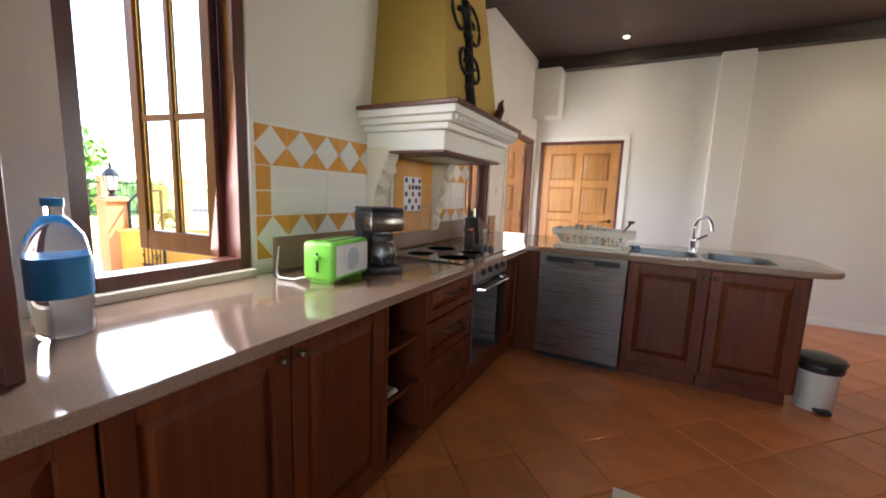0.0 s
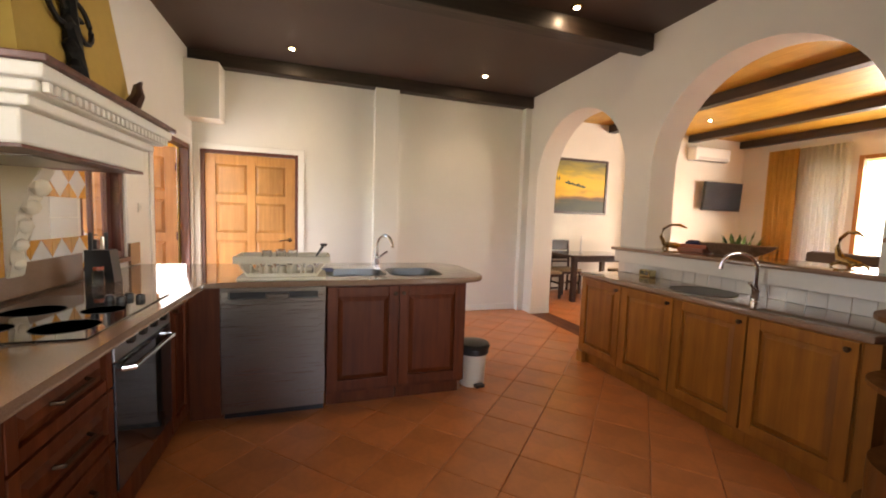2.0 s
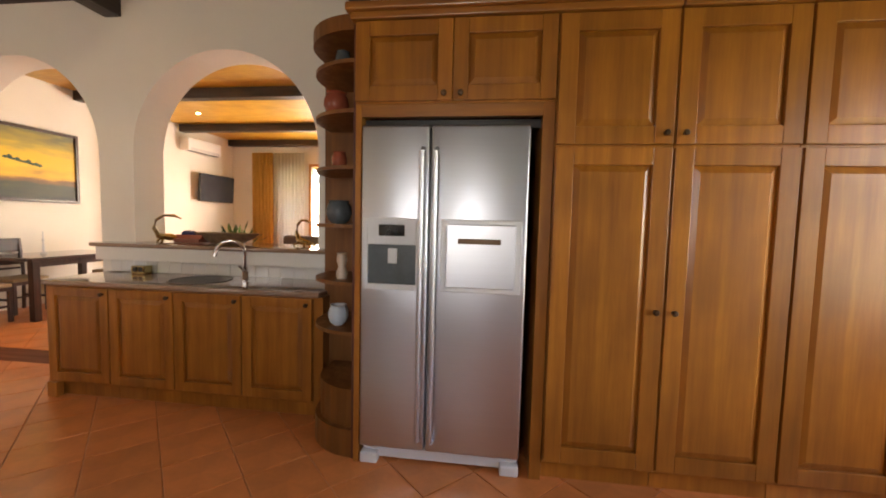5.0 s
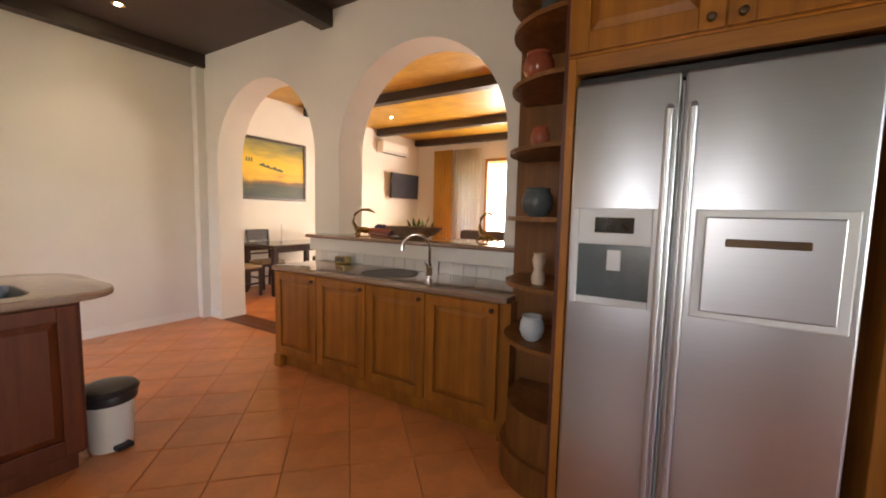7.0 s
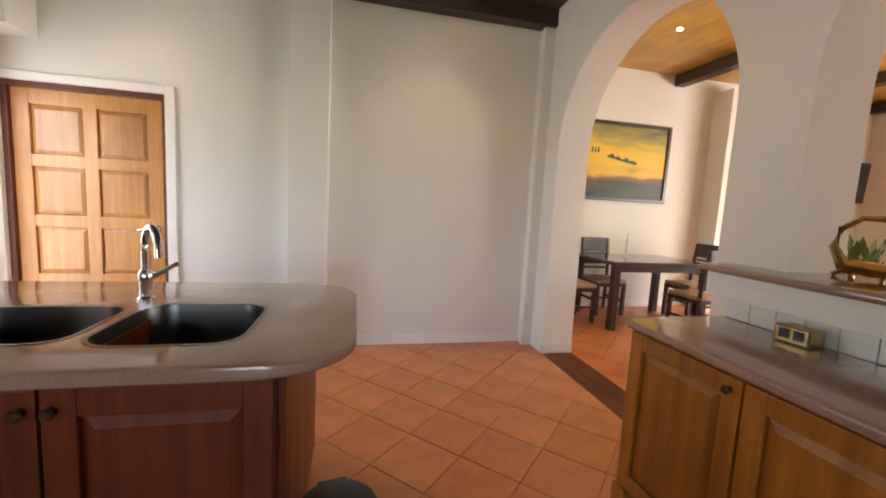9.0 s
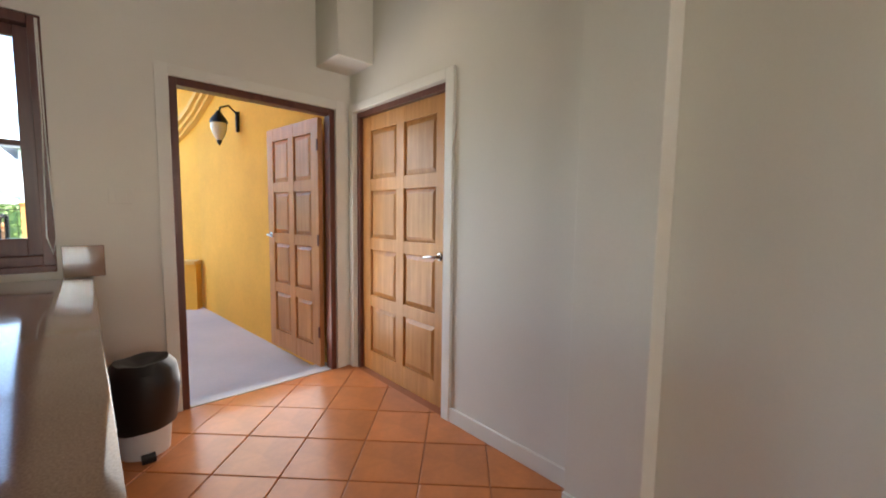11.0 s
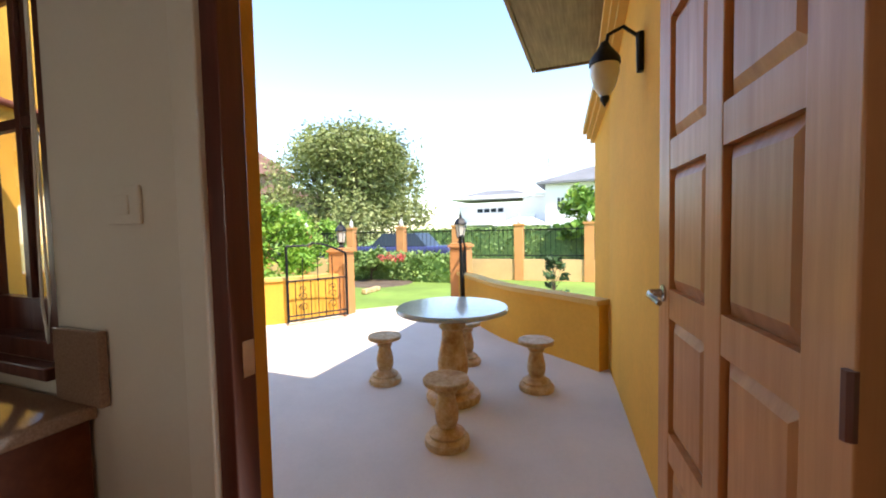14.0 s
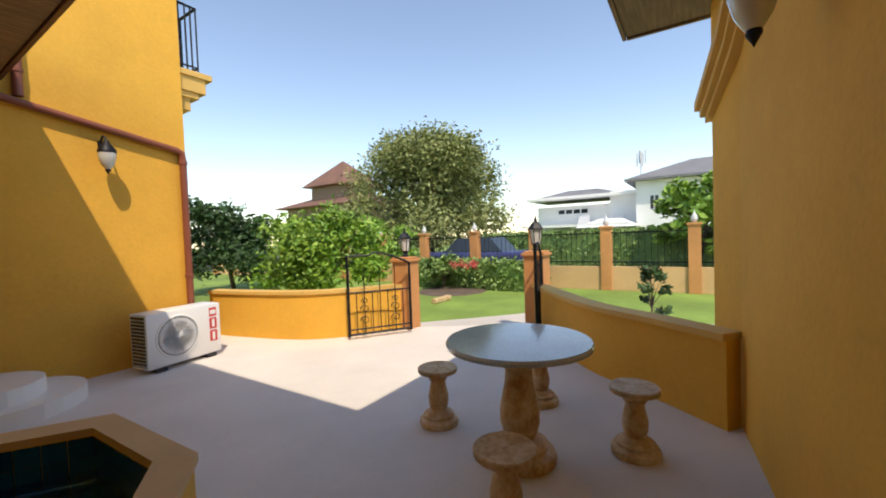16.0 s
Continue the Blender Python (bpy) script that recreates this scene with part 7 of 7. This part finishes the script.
# boundary fence
FENCE_X, FENCE_STEP = -11.1, 1.95
ys_ = [5.35 - FENCE_STEP * k for k in range(-3, 12)]
fe = thing("boundary_fence", FENCE_X, 0, GZ, "garden fence of peach posts, low wall and black iron bars", "fence")
for k, y in enumerate(ys_):
    p = part("post", box(FENCE_X - 0.13, y - 0.13, GZ, FENCE_X + 0.13, y + 0.13, GZ + 1.62, 0.008), M_PEACH, fe)
    part("cap", box(FENCE_X - 0.16, y - 0.16, GZ + 1.62, FENCE_X + 0.16, y + 0.16, GZ + 1.68, 0.01), M_PEACH, p)
    part("finial", lathe([(0.03, 0), (0.07, 0.05), (0.075, 0.12), (0.04, 0.2), (0.015, 0.24), (0, 0.32)], 10, FENCE_X, y, GZ + 1.68), M_GREYP, p, "", True)
    if k:
        y1 = ys_[k - 1] - 0.13
        y0 = y + 0.13
        part("low_wall", box(FENCE_X - 0.07, y0, GZ, FENCE_X + 0.07, y1, GZ + 0.62, 0.006), M_LOWALL, fe)
        for z in (0.72, 1.48):
            part("rail", box(FENCE_X - 0.015, y0, GZ + z, FENCE_X + 0.015, y1, GZ + z + 0.03), M_IRON, fe)
        for j in range(12):
            yy = y0 + (y1 - y0) * (j + 0.5) / 12
            part("bar", box(FENCE_X - 0.005, yy - 0.005, GZ + 0.62, FENCE_X + 0.005, yy + 0.005, GZ + 1.55), M_IRON, fe)
structure("road", box(-24.5, -80, -0.5, -12.2, 80, -0.235), M_ASPH, "asphalt road beyond the fence", "road")
kb_ = thing("edging_stone", -7.3, -0.2, GZ, "pale stone edging of the flower bed", "edging")
part("stone", box(-8.3, 0.15, GZ, -7.6, 0.30, GZ + 0.12, 0.03), M_SAND, kb_)
part("bed", lathe([(1.0, 0), (0.9, 0.03), (0, 0.04)], 24, -9.6, -0.5, GZ), M_BARK, kb_)
car = thing("parked_car", -13.6, -1.7, GZ, "dark blue parked car behind the fence", "car")
part("body", box(-14.4, -3.6, GZ + 0.35, -12.8, 0.6, GZ + 0.95, 0.15, 3), M_BLUE, car, "", True)
part("cabin", taper(-14.3, -12.9, -2.8, -0.4, GZ + 0.95, -13.0, -2.3, -0.9, GZ + 1.45), M_WGLASS, car)
for yy in (-2.9, -0.2):
    for xx in (-14.35, -12.95):
        q = lathe([(0, -0.1), (0.32, -0.1), (0.34, 0), (0.32, 0.1), (0, 0.1)], 18)
        bmesh.ops.transform(q, matrix=Matrix.Translation((xx, yy, GZ + 0.34)) @ Matrix.Rotation(radians(90), 4, "Y"), verts=q.verts[:])
        part("wheel", q, M_BLACK, car, "", True)


def hip_roof(x0, y0, x1, y1, z0, rise, over):
    bm = bmesh.new()
    a, b, c, d = x0 - over, y0 - over, x1 + over, y1 + over
    lo = [bm.verts.new(p) for p in ((a, b, z0), (c, b, z0), (c, d, z0), (a, d, z0))]
    up = [bm.verts.new((v.co.x, v.co.y, z0 + 0.18)) for v in lo]
    w, l = c - a, d - b
    i = min(w, l) / 2 * 0.98
    rd = [bm.verts.new(p) for p in ((a + i, b + i, z0 + rise), (c - i, b + i, z0 + rise), (c - i, d - i, z0 + rise), (a + i, d - i, z0 + rise))]
    bm.faces.new(lo[::-1])
    bm.faces.new(rd)
    for k in range(4):
        j = (k + 1) % 4
        bm.faces.new((lo[k], lo[j], up[j], up[k]))
        bm.faces.new((up[k], up[j], rd[j], rd[k]))
    return bm


# white house across the road
wh = thing("white_house", -36, 4, GZ, "white two-storey house with grey hipped roofs", "house")
part("wall", box(-46, 1.2, GZ, -37.6, 12, 5.4), M_HWHITE, wh)
part("wall", box(-46, -1.2, GZ, -39.5, 1.2, 4.9), M_HWHITE, wh)
part("wall", box(-46, -8.5, GZ, -40.5, -1.2, 3.9), M_HWHITE, wh)
part("roof", hip_roof(-46, 1.2, -37.6, 12, 5.4, 2.0, 0.8), M_HROOF, wh)
part("roof", hip_roof(-47, -9, -41.5, -0.5, 4.6, 1.2, 0.6), M_HROOF, wh)
part("canopy", box(-41, -9.0, 4.5, -38.6, 1.4, 4.75), M_HWHITE, wh)
part("carport", box(-40.4, -8, 1.7, -34.5, 1.0, 1.95), M_HWHITE, wh, "white carport roof")
part("carport", taper(-37.5, -34.3, -3.2, 1.6, 1.6, -35.6, -1.4, 0.2, 2.3), M_HWHITE, wh, "pointed white awning")
for k in range(4):
    part("window", box(-40.5, -6.3 + k * 0.75, 3.1, -40.45, -5.7 + k * 0.75, 3.5), M_WGLASS, wh)
for y0 in (2.3, 2.65):
    part("window", box(-37.6, y0, 3.0, -37.55, y0 + 0.25, 4.1), M_WGLASS, wh)
for y0 in (-0.9, -4.0):
    part("air_conditioner", box(-39.3, y0, 2.0, -38.8, y0 + 1.0, 2.75, 0.04), M_GREYP, wh)
an = thing("roof_antenna", -44, -0.2, 5, "grey antenna mast behind the white house", "antenna")
part("mast", tube([(-48, 0.6, GZ), (-48, 0.6, 9.8)], 0.08, 6), M_GREYP, an)
for k in range(4):
    part("panel", box(-48.3, 0.1 + 0.28 * k, 8.2 + 0.3 * (k % 2), -48.1, 0.28 + 0.28 * k, 9.6 + 0.3 * (k % 2)), M_GREYP, an)
# brown tiered roof
pg = thing("tiered_roof_house", -62, -40, GZ, "large house with tiered brown hipped roofs", "house")
part("wall", box(-72, -72, GZ, -56, -50, 8.5), M_SOFFIT, pg)
part("roof", hip_roof(-72, -72, -56, -50, 8.5, 3.8, 2.0), M_BROOF, pg)
part("upper_wall", box(-68, -66, 9.0, -58, -56, 13.2), M_SOFFIT, pg)
part("roof", hip_roof(-68, -66, -58, -56, 13.0, 6.0, 1.4), M_BROOF, pg)

# ---- floor tiles, laid on the diagonal ----
TS = 0.335


def clip_poly(poly, x0, y0, x1, y1):
    for ax, lim, sign in ((0, x0, 1), (0, x1, -1), (1, y0, 1), (1, y1, -1)):
        out = []
        for i in range(len(poly)):
            a, b = poly[i], poly[(i + 1) % len(poly)]
            ia, ib = sign * (a[ax] - lim) >= 0, sign * (b[ax] - lim) >= 0
            if ia:
                out.append(a)
            if ia != ib:
                t = (lim - a[ax]) / (b[ax] - a[ax])
                out.append((a[0] + t * (b[0] - a[0]), a[1] + t * (b[1] - a[1])))
        poly = out
        if len(poly) < 3:
            return []
    return poly


def tile_bm(poly, bm=None, z=0.0):
    bm = bm or bmesh.new()
    cx, cy = sum(p[0] for p in poly) / len(poly), sum(p[1] for p in poly) / len(poly)
    sets = []
    for f, h in ((1.0, -0.010), (1.0, -0.0025), (0.975, 0.0)):
        sets.append([bm.verts.new((cx + (x - cx) * f, cy + (y - cy) * f, z + h)) for x, y in poly])
    for a, b in zip(sets, sets[1:]):
        for i in range(len(poly)):
            j = (i + 1) % len(poly)
            bm.faces.new((a[i], a[j], b[j], b[i]))
    bm.faces.new(sets[-1])
    return bm


full = None
half = (TS - 0.004) / math.sqrt(2)
rest = bmesh.new()
count = 0
rnd_t = random.Random(2)
for i in range(-40, 60):
    for j in range(-40, 60):
        cx, cy = (i - j) * TS / math.sqrt(2) + 0.1, (i + j) * TS / math.sqrt(2) + 0.05
        zone = None
        if -0.01 < cx + half and cx - half < 4.47 and -2.2 < cy + half and cy - half < 6.0:
            zone = (0.0, -2.2, 4.32, 6.0)
        sq = [(cx + half, cy), (cx, cy + half), (cx - half, cy), (cx, cy - half)]
        if zone:
            pl_ = clip_poly(sq, *zone)
            if pl_:
                near = -0.2 < cy and count < 330
                if not near:
                    tile_bm(pl_, rest)
                elif len(pl_) == 4 and all(abs(a[0] - b[0]) + abs(a[1] - b[1]) < 1e-6 for a, b in zip(sorted(pl_), sorted(sq))):
                    if full is None:
                        full = finish("tile", tile_bm([(half, 0), (0, half), (-half, 0), (0, -half)]), M_TERRA)
                    ob = new("tile", full)
                    ob.parent = floor
                    ob.location = (cx, cy, rnd_t.uniform(-0.0006, 0.0006))
                    count += 1
                else:
                    part("tile", tile_bm(pl_), M_TERRA, floor)
                    count += 1
        pl_ = clip_poly(sq, 4.62, -2.2, 10.66, 7.3)
        if pl_:
            tile_bm(pl_, rest)
tagged(part("far_tiles", rest, M_TERRA, floor), kind="stuff")
structure("arch_threshold", box(4.321, 4.011, -0.009, 4.619, 5.657, -0.001, 0.002), M_CABH, "dark tiled threshold in the arch", "threshold")
